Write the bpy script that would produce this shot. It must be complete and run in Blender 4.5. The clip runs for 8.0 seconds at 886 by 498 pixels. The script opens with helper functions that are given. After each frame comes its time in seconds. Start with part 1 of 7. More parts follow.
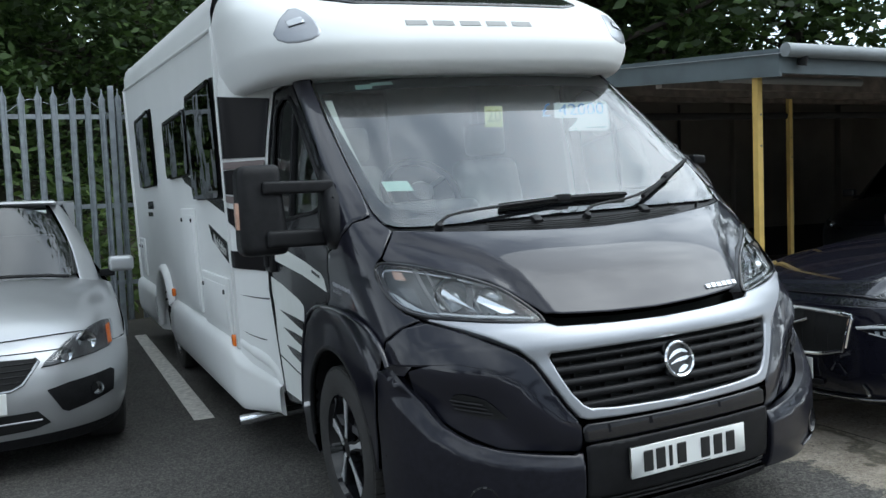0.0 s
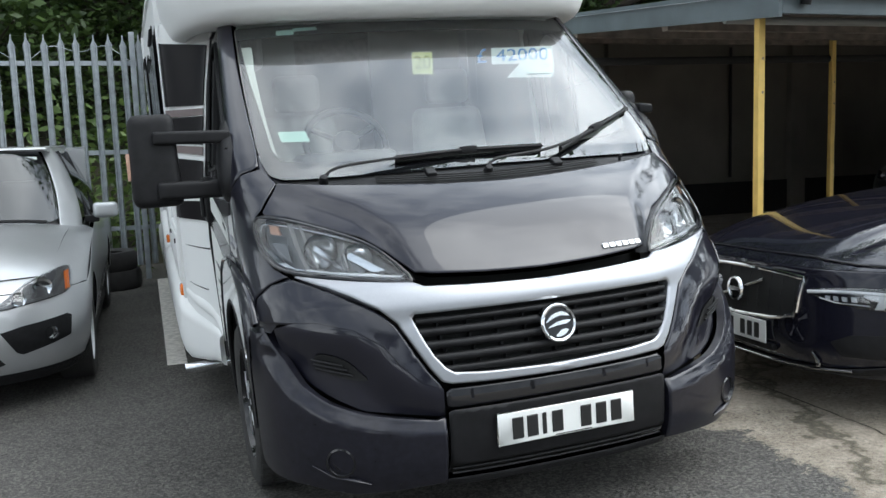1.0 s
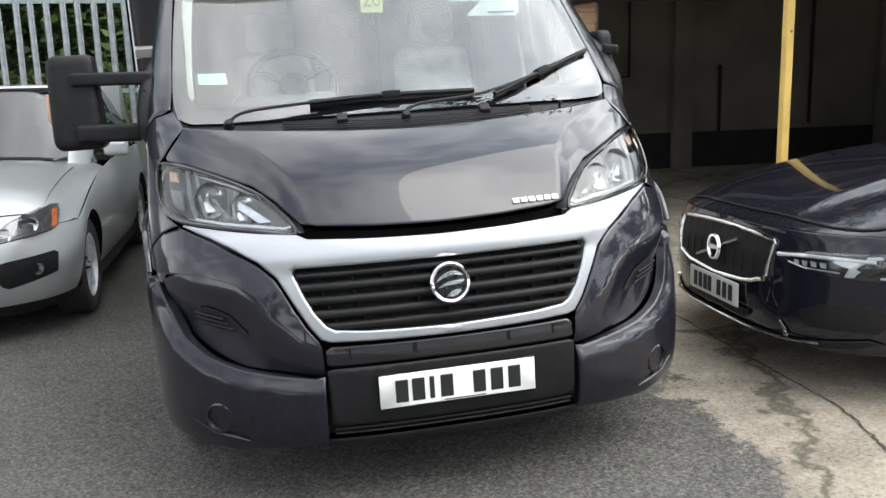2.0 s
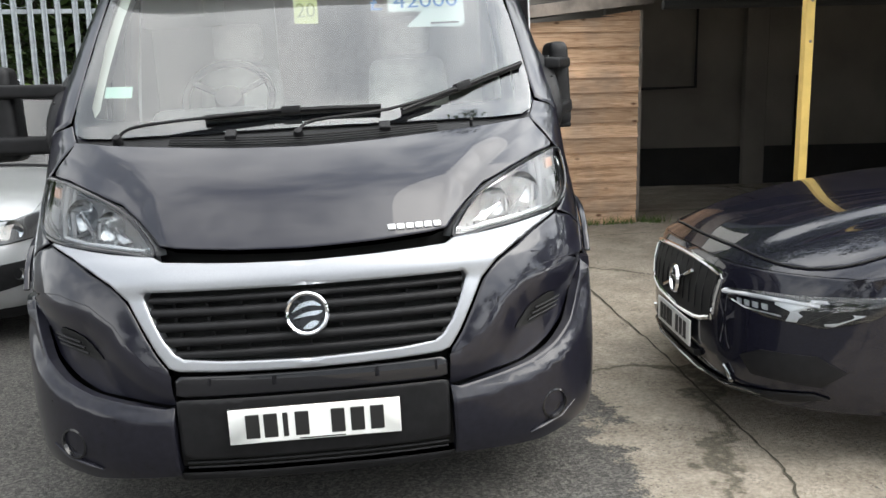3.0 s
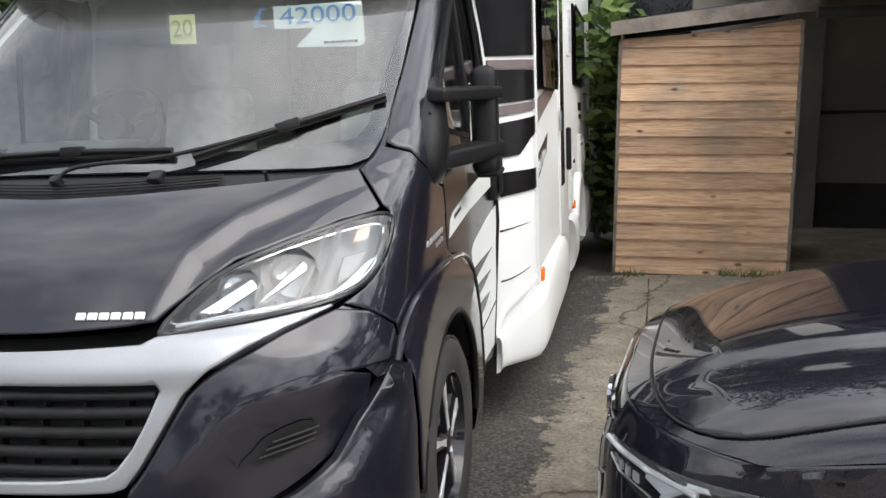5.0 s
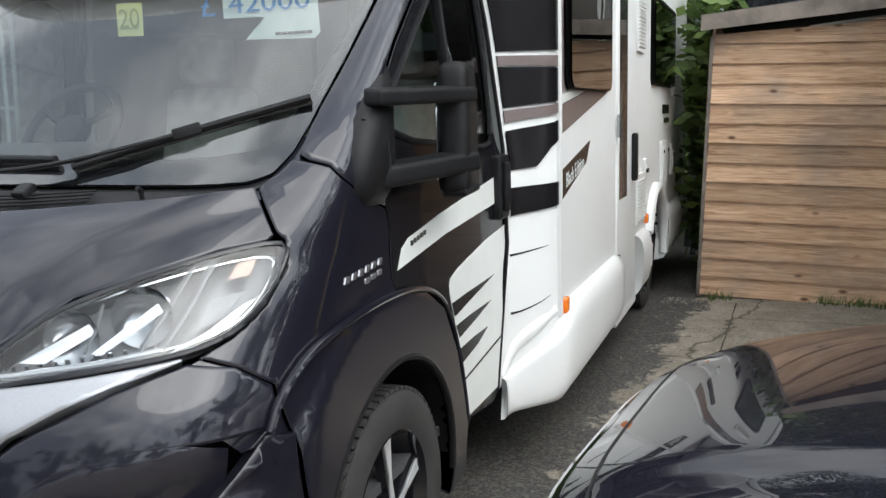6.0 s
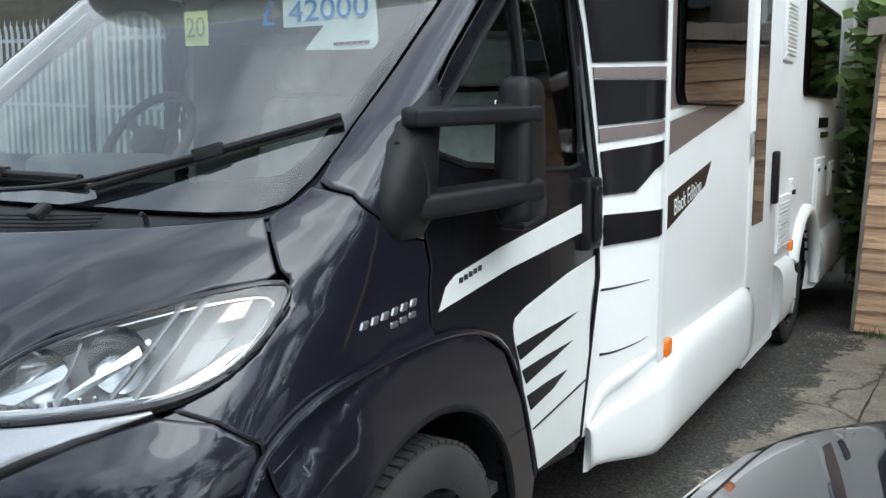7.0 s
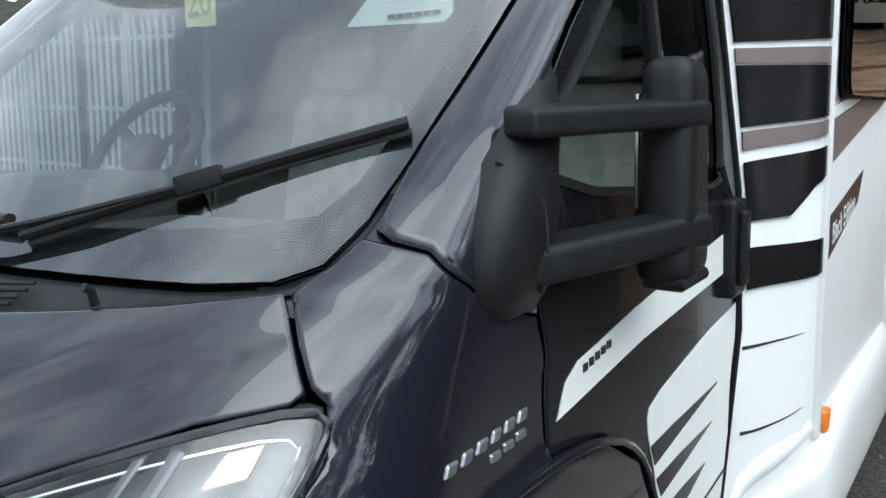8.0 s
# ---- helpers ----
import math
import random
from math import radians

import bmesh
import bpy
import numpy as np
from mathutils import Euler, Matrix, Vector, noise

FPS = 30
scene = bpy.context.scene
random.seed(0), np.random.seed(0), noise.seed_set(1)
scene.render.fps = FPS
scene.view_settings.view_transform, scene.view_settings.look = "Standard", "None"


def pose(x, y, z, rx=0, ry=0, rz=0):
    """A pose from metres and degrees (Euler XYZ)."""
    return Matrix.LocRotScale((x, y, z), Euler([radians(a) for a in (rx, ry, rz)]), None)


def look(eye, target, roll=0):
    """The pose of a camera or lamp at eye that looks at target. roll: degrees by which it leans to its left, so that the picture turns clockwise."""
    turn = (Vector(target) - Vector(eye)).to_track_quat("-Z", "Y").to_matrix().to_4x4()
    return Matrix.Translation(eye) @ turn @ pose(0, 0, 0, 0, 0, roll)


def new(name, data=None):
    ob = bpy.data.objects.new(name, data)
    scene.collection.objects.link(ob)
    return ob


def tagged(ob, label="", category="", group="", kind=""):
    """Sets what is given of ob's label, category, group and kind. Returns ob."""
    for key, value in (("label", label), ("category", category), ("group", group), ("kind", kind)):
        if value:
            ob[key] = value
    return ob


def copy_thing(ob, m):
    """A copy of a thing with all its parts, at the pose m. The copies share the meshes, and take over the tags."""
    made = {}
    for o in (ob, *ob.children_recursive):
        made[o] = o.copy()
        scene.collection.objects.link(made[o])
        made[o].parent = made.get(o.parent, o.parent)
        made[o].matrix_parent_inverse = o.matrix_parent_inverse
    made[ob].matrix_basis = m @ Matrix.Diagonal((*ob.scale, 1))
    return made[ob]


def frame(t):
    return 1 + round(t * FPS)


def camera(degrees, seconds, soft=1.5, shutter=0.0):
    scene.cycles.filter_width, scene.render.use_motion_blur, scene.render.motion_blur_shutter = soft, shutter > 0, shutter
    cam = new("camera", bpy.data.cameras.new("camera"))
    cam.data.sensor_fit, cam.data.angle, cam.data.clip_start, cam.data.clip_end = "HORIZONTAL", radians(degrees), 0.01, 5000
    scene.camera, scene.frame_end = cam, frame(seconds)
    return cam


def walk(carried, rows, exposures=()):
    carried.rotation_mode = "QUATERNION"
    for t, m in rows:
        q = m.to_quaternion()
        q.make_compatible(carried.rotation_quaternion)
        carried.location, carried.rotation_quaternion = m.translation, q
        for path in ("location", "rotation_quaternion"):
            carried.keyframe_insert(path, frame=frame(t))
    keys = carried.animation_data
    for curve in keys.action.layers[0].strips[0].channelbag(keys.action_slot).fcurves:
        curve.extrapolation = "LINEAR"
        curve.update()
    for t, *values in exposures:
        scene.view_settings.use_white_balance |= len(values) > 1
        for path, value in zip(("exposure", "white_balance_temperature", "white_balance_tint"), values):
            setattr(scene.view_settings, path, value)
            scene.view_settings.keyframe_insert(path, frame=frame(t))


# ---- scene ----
cam = camera(54.5, 8.0)
METRES, EYE, TILT, LEAN, TURN = 5.85, 1.38, 0.0, 0.0, -24.8
ROWS = [
    (0.0, 0.0, 0.0, 0.0, -0.14, -3.57, 2.18),
    (0.5, 0.0657, 0.0162, -0.0028, 3.7, -5.3, 1.95),
    (1.0, 0.1287, 0.0291, -0.0002, 5.51, -7.0, 1.92),
    (2.5, 0.3044, 0.1053, 0.0011, 16.26, -11.6, 1.25),
    (3.0, 0.36, 0.1493, 0.0035, 19.74, -10.27, 1.06),
    (3.5, 0.4028, 0.2071, 0.0038, 24.18, -9.27, 0.86),
    (4.0, 0.4477, 0.267, 0.0099, 27.26, -9.31, 0.69),
    (5.5, 0.5082, 0.4506, 0.0181, 41.63, -9.48, -0.13),
    (6.0, 0.5106, 0.5112, 0.02, 45.46, -9.53, -0.43),
    (6.5, 0.5185, 0.5544, 0.0248, 50.88, -9.52, -0.91),
    (7.0, 0.5037, 0.5788, 0.0281, 56.26, -9.55, -1.25),
    (7.5, 0.4485, 0.5954, 0.0295, 58.36, -9.8, -1.12),
    (8.0, 0.3888, 0.6295, 0.0275, 58.6, -9.7, -0.53),
]
walk(cam, [(t, pose(-2.081, -2.45, EYE, TILT, LEAN, TURN) @ pose(METRES * x, METRES * y, METRES * z, 90 + pitch, roll, yaw)) for t, x, y, z, yaw, pitch, roll in ROWS], exposures=[(0.0, -0.45, 5850, 4), (0.6, -0.33, 5950, 5), (1.2, 0.18, 6250, 7), (2.4, 0.40, 6550, 8), (4.0, 0.26, 6600, 9), (5.5, 0.02, 6550, 10), (6.2, -0.06, 6250, 7), (7.0, -0.02, 6000, 4), (8.0, -0.04, 5850, 4)])

# ---- light ----
world = bpy.data.worlds.new("overcast_sky")
scene.world = world
world.use_nodes = True
_wn = world.node_tree.nodes
_sky = _wn.new("ShaderNodeTexSky")
_sky.sky_type = "NISHITA"
_sky.sun_disc = False
_sky.sun_elevation, _sky.sun_rotation = radians(55), radians(116)
_sky.dust_density, _sky.ozone_density = 4.0, 0.6
# broken grey cloud over the sky
_tc = _wn.new("ShaderNodeTexCoord")
_cl = _wn.new("ShaderNodeTexNoise")
_cl.inputs["Scale"].default_value, _cl.inputs["Detail"].default_value, _cl.inputs["Roughness"].default_value = 1.9, 6, 0.62
_cr = _wn.new("ShaderNodeValToRGB")
_cr.color_ramp.elements[0].position, _cr.color_ramp.elements[1].position = 0.40, 0.63
_cr.color_ramp.elements[0].color, _cr.color_ramp.elements[1].color = (8.0, 8.8, 9.9, 1), (27.0, 27.2, 27.4, 1)
_mx = _wn.new("ShaderNodeMix")
_mx.data_type = "RGBA"
_mx.inputs[0].default_value = 0.85
_wl = world.node_tree.links
_mp = _wn.new("ShaderNodeMapping")
_mp.inputs["Location"].default_value = (2.1, 0.7, 0.3)
_wl.new(_tc.outputs["Generated"], _mp.inputs["Vector"])
_wl.new(_mp.outputs[0], _cl.inputs["Vector"])
_wl.new(_cl.outputs["Fac"], _cr.inputs["Fac"])
_wl.new(_sky.outputs[0], _mx.inputs[6])
# the cloud is thinner and brighter towards the east
_dt = _wn.new("ShaderNodeVectorMath")
_dt.operation = "DOT_PRODUCT"
_dt.inputs[1].default_value = (0.855, 0.10, 0.51)
_gr = _wn.new("ShaderNodeMapRange")
_gr.inputs["From Min"].default_value, _gr.inputs["From Max"].default_value = 0.3, 0.88
_gr.inputs["To Min"].default_value, _gr.inputs["To Max"].default_value = 0.78, 1.95
_sc = _wn.new("ShaderNodeVectorMath")
_sc.operation = "SCALE"
_wl.new(_tc.outputs["Generated"], _dt.inputs[0])
_wl.new(_dt.outputs["Value"], _gr.inputs["Value"])
_wl.new(_cr.outputs[0], _sc.inputs[0])
_wl.new(_gr.outputs[0], _sc.inputs["Scale"])
_wl.new(_sc.outputs[0], _mx.inputs[7])
_wl.new(_mx.outputs[2], _wn["Background"].inputs[0])
_wn["Background"].inputs[1].default_value = 0.13
sun = new("sun", bpy.data.lights.new("sun", "SUN"))
sun.data.energy, sun.data.angle, sun.data.color = 1.5, radians(50), (1.0, 0.95, 0.88)
sun.matrix_world = look((8, -4, 13), (0, 0, 0))


# ---- materials ----
def mat(name, color, rough=0.5, metal=0.0, coat=0.0, vary=0.0, scale=8.0, bump=0.0, bscale=60.0, color2=None, rand=0.0, spec=0.5, detail=5.0):
    m = bpy.data.materials.new(name)
    m.use_nodes = True
    nt = m.node_tree
    b = nt.nodes["Principled BSDF"]
    b.inputs["Base Color"].default_value = (*color, 1)
    b.inputs["Roughness"].default_value, b.inputs["Metallic"].default_value = rough, metal
    b.inputs["Specular IOR Level"].default_value = spec
    if coat:
        b.inputs["Coat Weight"].default_value, b.inputs["Coat Roughness"].default_value = coat, 0.012
    tc = nt.nodes.new("ShaderNodeTexCoord")
    if vary or color2:
        no = nt.nodes.new("ShaderNodeTexNoise")
        no.inputs["Scale"].default_value, no.inputs["Detail"].default_value = scale, detail
        nt.links.new(tc.outputs["Object"], no.inputs["Vector"])
        ra = nt.nodes.new("ShaderNodeValToRGB")
        ra.color_ramp.elements[0].position, ra.color_ramp.elements[1].position = 0.32, 0.68
        c2 = color2 or tuple(c * (1 + vary) for c in color)
        c1 = color if color2 else tuple(c * (1 - vary) for c in color)
        ra.color_ramp.elements[0].color, ra.color_ramp.elements[1].color = (*c1, 1), (*c2, 1)
        nt.links.new(no.outputs["Fac"], ra.inputs["Fac"])
        out = ra.outputs[0]
        if rand:
            oi = nt.nodes.new("ShaderNodeObjectInfo")
            hs = nt.nodes.new("ShaderNodeHueSaturation")
            mr = nt.nodes.new("ShaderNodeMapRange")
            mr.inputs["To Min"].default_value, mr.inputs["To Max"].default_value = 1 - rand, 1 + rand
            nt.links.new(oi.outputs["Random"], mr.inputs["Value"])
            nt.links.new(mr.outputs[0], hs.inputs["Value"])
            nt.links.new(out, hs.inputs["Color"])
            out = hs.outputs[0]
        nt.links.new(out, b.inputs["Base Color"])
        mr2 = nt.nodes.new("ShaderNodeMapRange")
        mr2.inputs["To Min"].default_value, mr2.inputs["To Max"].default_value = max(0.02, rough * 0.82), min(1, rough * 1.15)
        nt.links.new(no.outputs["Fac"], mr2.inputs["Value"])
        nt.links.new(mr2.outputs[0], b.inputs["Roughness"])
    if bump:
        n2 = nt.nodes.new("ShaderNodeTexNoise")
        n2.inputs["Scale"].default_value, n2.inputs["Detail"].default_value = bscale, 4
        nt.links.new(tc.outputs["Object"], n2.inputs["Vector"])
        bp = nt.nodes.new("ShaderNodeBump")
        bp.inputs["Strength"].default_value, bp.inputs["Distance"].default_value = bump, 0.01
        nt.links.new(n2.outputs["Fac"], bp.inputs["Height"])
        nt.links.new(bp.outputs[0], b.inputs["Normal"])
    return m


def glass(name, tint, rough=0.0, solid=0.0, ior=1.45):
    """Tinted pane: a clear tinted sheet with a mirror-like surface."""
    m = bpy.data.materials.new(name)
    m.use_nodes = True
    nt = m.node_tree
    nt.nodes.remove(nt.nodes["Principled BSDF"])
    tr, gl, mx = nt.nodes.new("ShaderNodeBsdfTransparent"), nt.nodes.new("ShaderNodeBsdfGlossy"), nt.nodes.new("ShaderNodeMixShader")
    tr.inputs[0].default_value = (*tint, 1)
    gl.inputs["Roughness"].default_value = rough
    fr = nt.nodes.new("ShaderNodeFresnel")
    fr.inputs["IOR"].default_value = ior
    ad = nt.nodes.new("ShaderNodeMath")
    ad.operation, ad.use_clamp = "ADD", True
    ad.inputs[1].default_value = solid
    nt.links.new(fr.outputs[0], ad.inputs[0])
    nt.links.new(ad.outputs[0], mx.inputs[0])
    nt.links.new(tr.outputs[0], mx.inputs[1])
    nt.links.new(gl.outputs[0], mx.inputs[2])
    nt.links.new(mx.outputs[0], nt.nodes["Material Output"].inputs[0])
    return m


PAINT = mat("dark_metallic_paint", (0.0105, 0.0105, 0.0175), 0.3, 0.1, 1.0, 0.25, 900, spec=0.12)
PAINT_MATT = mat("dark_bumper_paint", (0.012, 0.012, 0.018), 0.3, 0.1, 0.6, 0.2, 40, spec=0.12)
WHITE = mat("white_gelcoat", (0.78, 0.79, 0.78), 0.42, 0, 0.0, 0.03, 1.6, spec=0.3)
SILVER = mat("silver_trim_paint", (0.35, 0.36, 0.385), 0.36, 0.7, 0.3, 0.05, 300)
PLASTIC = mat("black_plastic", (0.010, 0.010, 0.011), 0.46, 0, 0, 0.25, 30, 0.15, 900, spec=0.22)
GLOSSBLACK = mat("gloss_black", (0.009, 0.009, 0.011), 0.2, 0, 0.8, 0.1, 5, spec=0.1)
# near black: paints the shade in openings and gaps, also seams and borders
VOID = mat("black_seam_and_recess_shade", (0.006, 0.006, 0.006), 0.8)
CHROME = mat("chrome", (0.82, 0.83, 0.85), 0.07, 1.0)
RUBBER = mat("tyre_rubber", (0.034, 0.033, 0.032), 0.8, 0, 0, 0.25, 12, 0.3, 200)
ALLOY = mat("machined_alloy", (0.78, 0.79, 0.81), 0.38, 0.6, 0, 0.05, 30)
BADGEGREY = mat("worn_badge_metal", (0.32, 0.32, 0.34), 0.35, 0.8, 0, 0.1, 60)
ORANGE = mat("amber_lens", (0.85, 0.20, 0.02), 0.2, 0, 0.5, 0.1, 50)
DECAL_BLACK = mat("black_decal", (0.010, 0.009, 0.010), 0.25, 0, 0, 0.1, 9, spec=0.12)
DOORBLACK = mat("black_door_finish", (0.0085, 0.0085, 0.011), 0.25, 0, 0.3, 0.2, 500, spec=0.1)
DECAL_BROWN = mat("grey_brown_decal", (0.16, 0.125, 0.12), 0.4, 0, 0, 0.06, 9)
DECAL_WHITE = mat("white_decal", (0.72, 0.74, 0.71), 0.4, 0, 0, 0.03, 9)
DECAL_RED = mat("dark_red_decal", (0.14, 0.012, 0.02), 0.4, 0, 0, 0.06, 9)
PLATE_WHITE = mat("plate_white", (0.78, 0.79, 0.77), 0.35, 0, 0.2, 0.03, 14)
INK = mat("black_ink", (0.012, 0.012, 0.012), 0.5)
SCREEN = glass("windscreen_glass", (0.84, 0.91, 0.89), 0.0, 0.11, 1.52)
DARKGLASS = glass("dark_acrylic_glass", (0.05, 0.05, 0.05), 0.0, 0.08)
_nt = DARKGLASS.node_tree
_wv, _bw, _ct = _nt.nodes.new("ShaderNodeTexNoise"), _nt.nodes.new("ShaderNodeBump"), _nt.nodes.new("ShaderNodeTexCoord")
_wv.inputs["Scale"].default_value, _wv.inputs["Detail"].default_value = 5.0, 1
_bw.inputs["Strength"].default_value, _bw.inputs["Distance"].default_value = 0.25, 0.006
_nt.links.new(_ct.outputs["Object"], _wv.inputs["Vector"])
_nt.links.new(_wv.outputs["Fac"], _bw.inputs["Height"])
_nt.links.new(_bw.outputs[0], next(n for n in _nt.nodes if n.bl_idname == "ShaderNodeBsdfAnisotropic").inputs["Normal"])
DOORGLASS = glass("cab_door_glass", (0.72, 0.82, 0.78), 0.0, 0.03)
CARGLASS = glass("car_glass", (0.16, 0.18, 0.18), 0.0, 0.06)
LENS = glass("lamp_lens", (0.93, 0.95, 0.96), 0.0, 0.03)
SEATCLOTH = mat("grey_seat_cloth", (0.52, 0.51, 0.48), 0.9, 0, 0, 0.15, 20, 0.2, 300)
DASH = mat("grey_dashboard", (0.075, 0.075, 0.078), 0.6, 0, 0, 0.1, 20, 0.1, 400)


# ---- mesh helpers ----
def obj(name, verts, faces, material, parent=None, label="", smooth=True, normals=None):
    me = bpy.data.meshes.new(name)
    me.from_pydata([tuple(v) for v in verts], [], faces)
    me.validate()
    me.update()
    if smooth:
        me.shade_smooth()
    if normals is not None and len(normals) == len(me.vertices):
        me.normals_split_custom_set_from_vertices([tuple(n) for n in normals])
    me.materials.append(material)
    ob = new(name, me)
    if parent is not None:
        ob.parent = parent
    if label:
        ob["label"] = label
    return ob


def part(name, bm, material, parent, label="", smooth=False, m=None):
    if m is not None:
        bmesh.ops.transform(bm, matrix=m, verts=bm.verts)
    bmesh.ops.recalc_face_normals(bm, faces=bm.faces)
    me = bpy.data.meshes.new(name)
    bm.to_mesh(me)
    bm.free()
    if smooth:
        me.shade_smooth()
        me.set_sharp_from_angle(angle=radians(38))
    me.materials.append(material)
    ob = new(name, me)
    if parent is not None:
        ob.parent = parent
    if label:
        ob["label"] = label
    return ob


def thing(name, label, category, at=(0, 0, 0), group="", kind=""):
    ob = new(name)
    ob.empty_display_size = 0.2
    ob.location = at
    return tagged(ob, label, category, group, kind)


def box(x0, x1, y0, y1, z0, z1, bevel=0.0, seg=2):
    bm = bmesh.new()
    bmesh.ops.create_cube(bm, size=1)
    bmesh.ops.scale(bm, vec=(abs(x1 - x0), abs(y1 - y0), abs(z1 - z0)), verts=bm.verts)
    bmesh.ops.translate(bm, vec=((x0 + x1) / 2, (y0 + y1) / 2, (z0 + z1) / 2), verts=bm.verts)
    if bevel:
        bmesh.ops.bevel(bm, geom=bm.edges[:], offset=bevel, segments=seg, profile=0.6, affect="EDGES", clamp_overlap=True)
    return bm


def cyl(r, depth, seg=24, r2=None, bevel=0.0):
    bm = bmesh.new()
    bmesh.ops.create_cone(bm, cap_ends=True, segments=seg, radius1=r, radius2=r if r2 is None else r2, depth=depth)
    if bevel:
        es = [e for e in bm.edges if len(e.link_faces) == 2 and any(len(f.verts) > 4 for f in e.link_faces)]
        bmesh.ops.bevel(bm, geom=es, offset=bevel, segments=2, profile=0.6, affect="EDGES", clamp_overlap=True)
    return bm


def lathe(profile, seg=40, axis="x"):
    """Turned body: profile of (radius, along); axis x or z."""
    bm = bmesh.new()
    rings = []
    for r, h in profile:
        ring = []
        for k in range(seg):
            a = 2 * math.pi * k / seg
            c, s = r * math.cos(a), r * math.sin(a)
            ring.append(bm.verts.new((h, c, s) if axis == "x" else (c, s, h)))
        rings.append(ring)
    for A, B in zip(rings, rings[1:]):
        for k in range(seg):
            bm.faces.new((A[k], A[(k + 1) % seg], B[(k + 1) % seg], B[k]))
    return bm


def tube(path, r, seg=10, flat=1.0, taper=None):
    """Round bar along a path."""
    bm = bmesh.new()
    pts = [Vector(p) for p in path]
    rings = []
    for i, p in enumerate(pts):
        d = (pts[min(i + 1, len(pts) - 1)] - pts[max(i - 1, 0)]).normalized()
        up = Vector((0, 0, 1)) if abs(d.z) < 0.9 else Vector((0, 1, 0))
        s = d.cross(up).normalized()
        u = s.cross(d)
        k = r if taper is None else r * taper[i]
        rings.append([bm.verts.new(p + s * k * math.cos(2 * math.pi * j / seg) + u * k * flat * math.sin(2 * math.pi * j / seg)) for j in range(seg)])
    for A, B in zip(rings, rings[1:]):
        for j in range(seg):
            bm.faces.new((A[j], A[(j + 1) % seg], B[(j + 1) % seg], B[j]))
    bm.faces.new(rings[0][::-1])
    bm.faces.new(rings[-1])
    return bm


def prism(outline, depth, fn):
    """Flat outline (u, v) given depth; fn(u, v, d) sets the points."""
    bm = bmesh.new()
    a = [bm.verts.new(fn(u, v, 0)) for u, v in outline]
    b = [bm.verts.new(fn(u, v, depth)) for u, v in outline]
    bm.faces.new(a)
    bm.faces.new(b[::-1])
    n = len(a)
    for i in range(n):
        bm.faces.new((a[i], b[i], b[(i + 1) % n], a[(i + 1) % n]))
    return bm


def curve_through(pts, closed=False, k=4):
    """Smooth line through 2D or 3D points."""
    out, n = [], len(pts)
    V = [np.array(p, float) for p in pts]
    for i in range(n if closed else n - 1):
        p0, p1, p2, p3 = (V[(i + j) % n] if closed else V[min(max(i + j, 0), n - 1)] for j in (-1, 0, 1, 2))
        for s in range(k):
            t = s / k
            out.append(tuple(0.5 * (2 * p1 + (p2 - p0) * t + (2 * p0 - 5 * p1 + 4 * p2 - p3) * t * t + (3 * p1 - p0 - 3 * p2 + p3) * t ** 3)))
    if not closed:
        out.append(tuple(V[-1]))
    return out


def table(tab, v):
    """Smooth value out of a short table."""
    xs, ys = [p[0] for p in tab], [p[1] for p in tab]
    if v <= xs[0]:
        return ys[0]
    if v >= xs[-1]:
        return ys[-1]
    i = max(k for k in range(len(xs)) if xs[k] <= v)
    h = xs[i + 1] - xs[i]

    def slope(k):
        if k == 0:
            return (ys[1] - ys[0]) / (xs[1] - xs[0])
        if k == len(xs) - 1:
            return (ys[-1] - ys[-2]) / (xs[-1] - xs[-2])
        a, b = (ys[k] - ys[k - 1]) / (xs[k] - xs[k - 1]), (ys[k + 1] - ys[k]) / (xs[k + 1] - xs[k])
        return 0 if a * b <= 0 else 2 * a * b / (a + b)
    t = (v - xs[i]) / h
    return ((2 * t ** 3 - 3 * t * t + 1) * ys[i] + (t ** 3 - 2 * t * t + t) * h * slope(i)
            + (3 * t * t - 2 * t ** 3) * ys[i + 1] + (t ** 3 - t * t) * h * slope(i + 1))


def inside(poly, P):
    x, y = P[:, 0], P[:, 1]
    res = np.zeros(len(P), bool)
    n = len(poly)
    for i in range(n):
        (x1, y1), (x2, y2) = poly[i], poly[(i + 1) % n]
        if y1 == y2:
            continue
        c = ((y1 > y) != (y2 > y)) & (x < (x2 - x1) * (y - y1) / (y2 - y1) + x1)
        res ^= c
    return res


def edge_distance(poly, P):
    d = np.full(len(P), 1e9)
    n = len(poly)
    for i in range(n):
        a, b = np.array(poly[i]), np.array(poly[(i + 1) % n])
        if abs(a[0]) < 1e-6 and abs(b[0]) < 1e-6:
            continue
        ab = b - a
        t = np.clip(((P - a) @ ab) / max(ab @ ab, 1e-12), 0, 1)
        d = np.minimum(d, np.linalg.norm(P - a - t[:, None] * ab, axis=1))
    return d


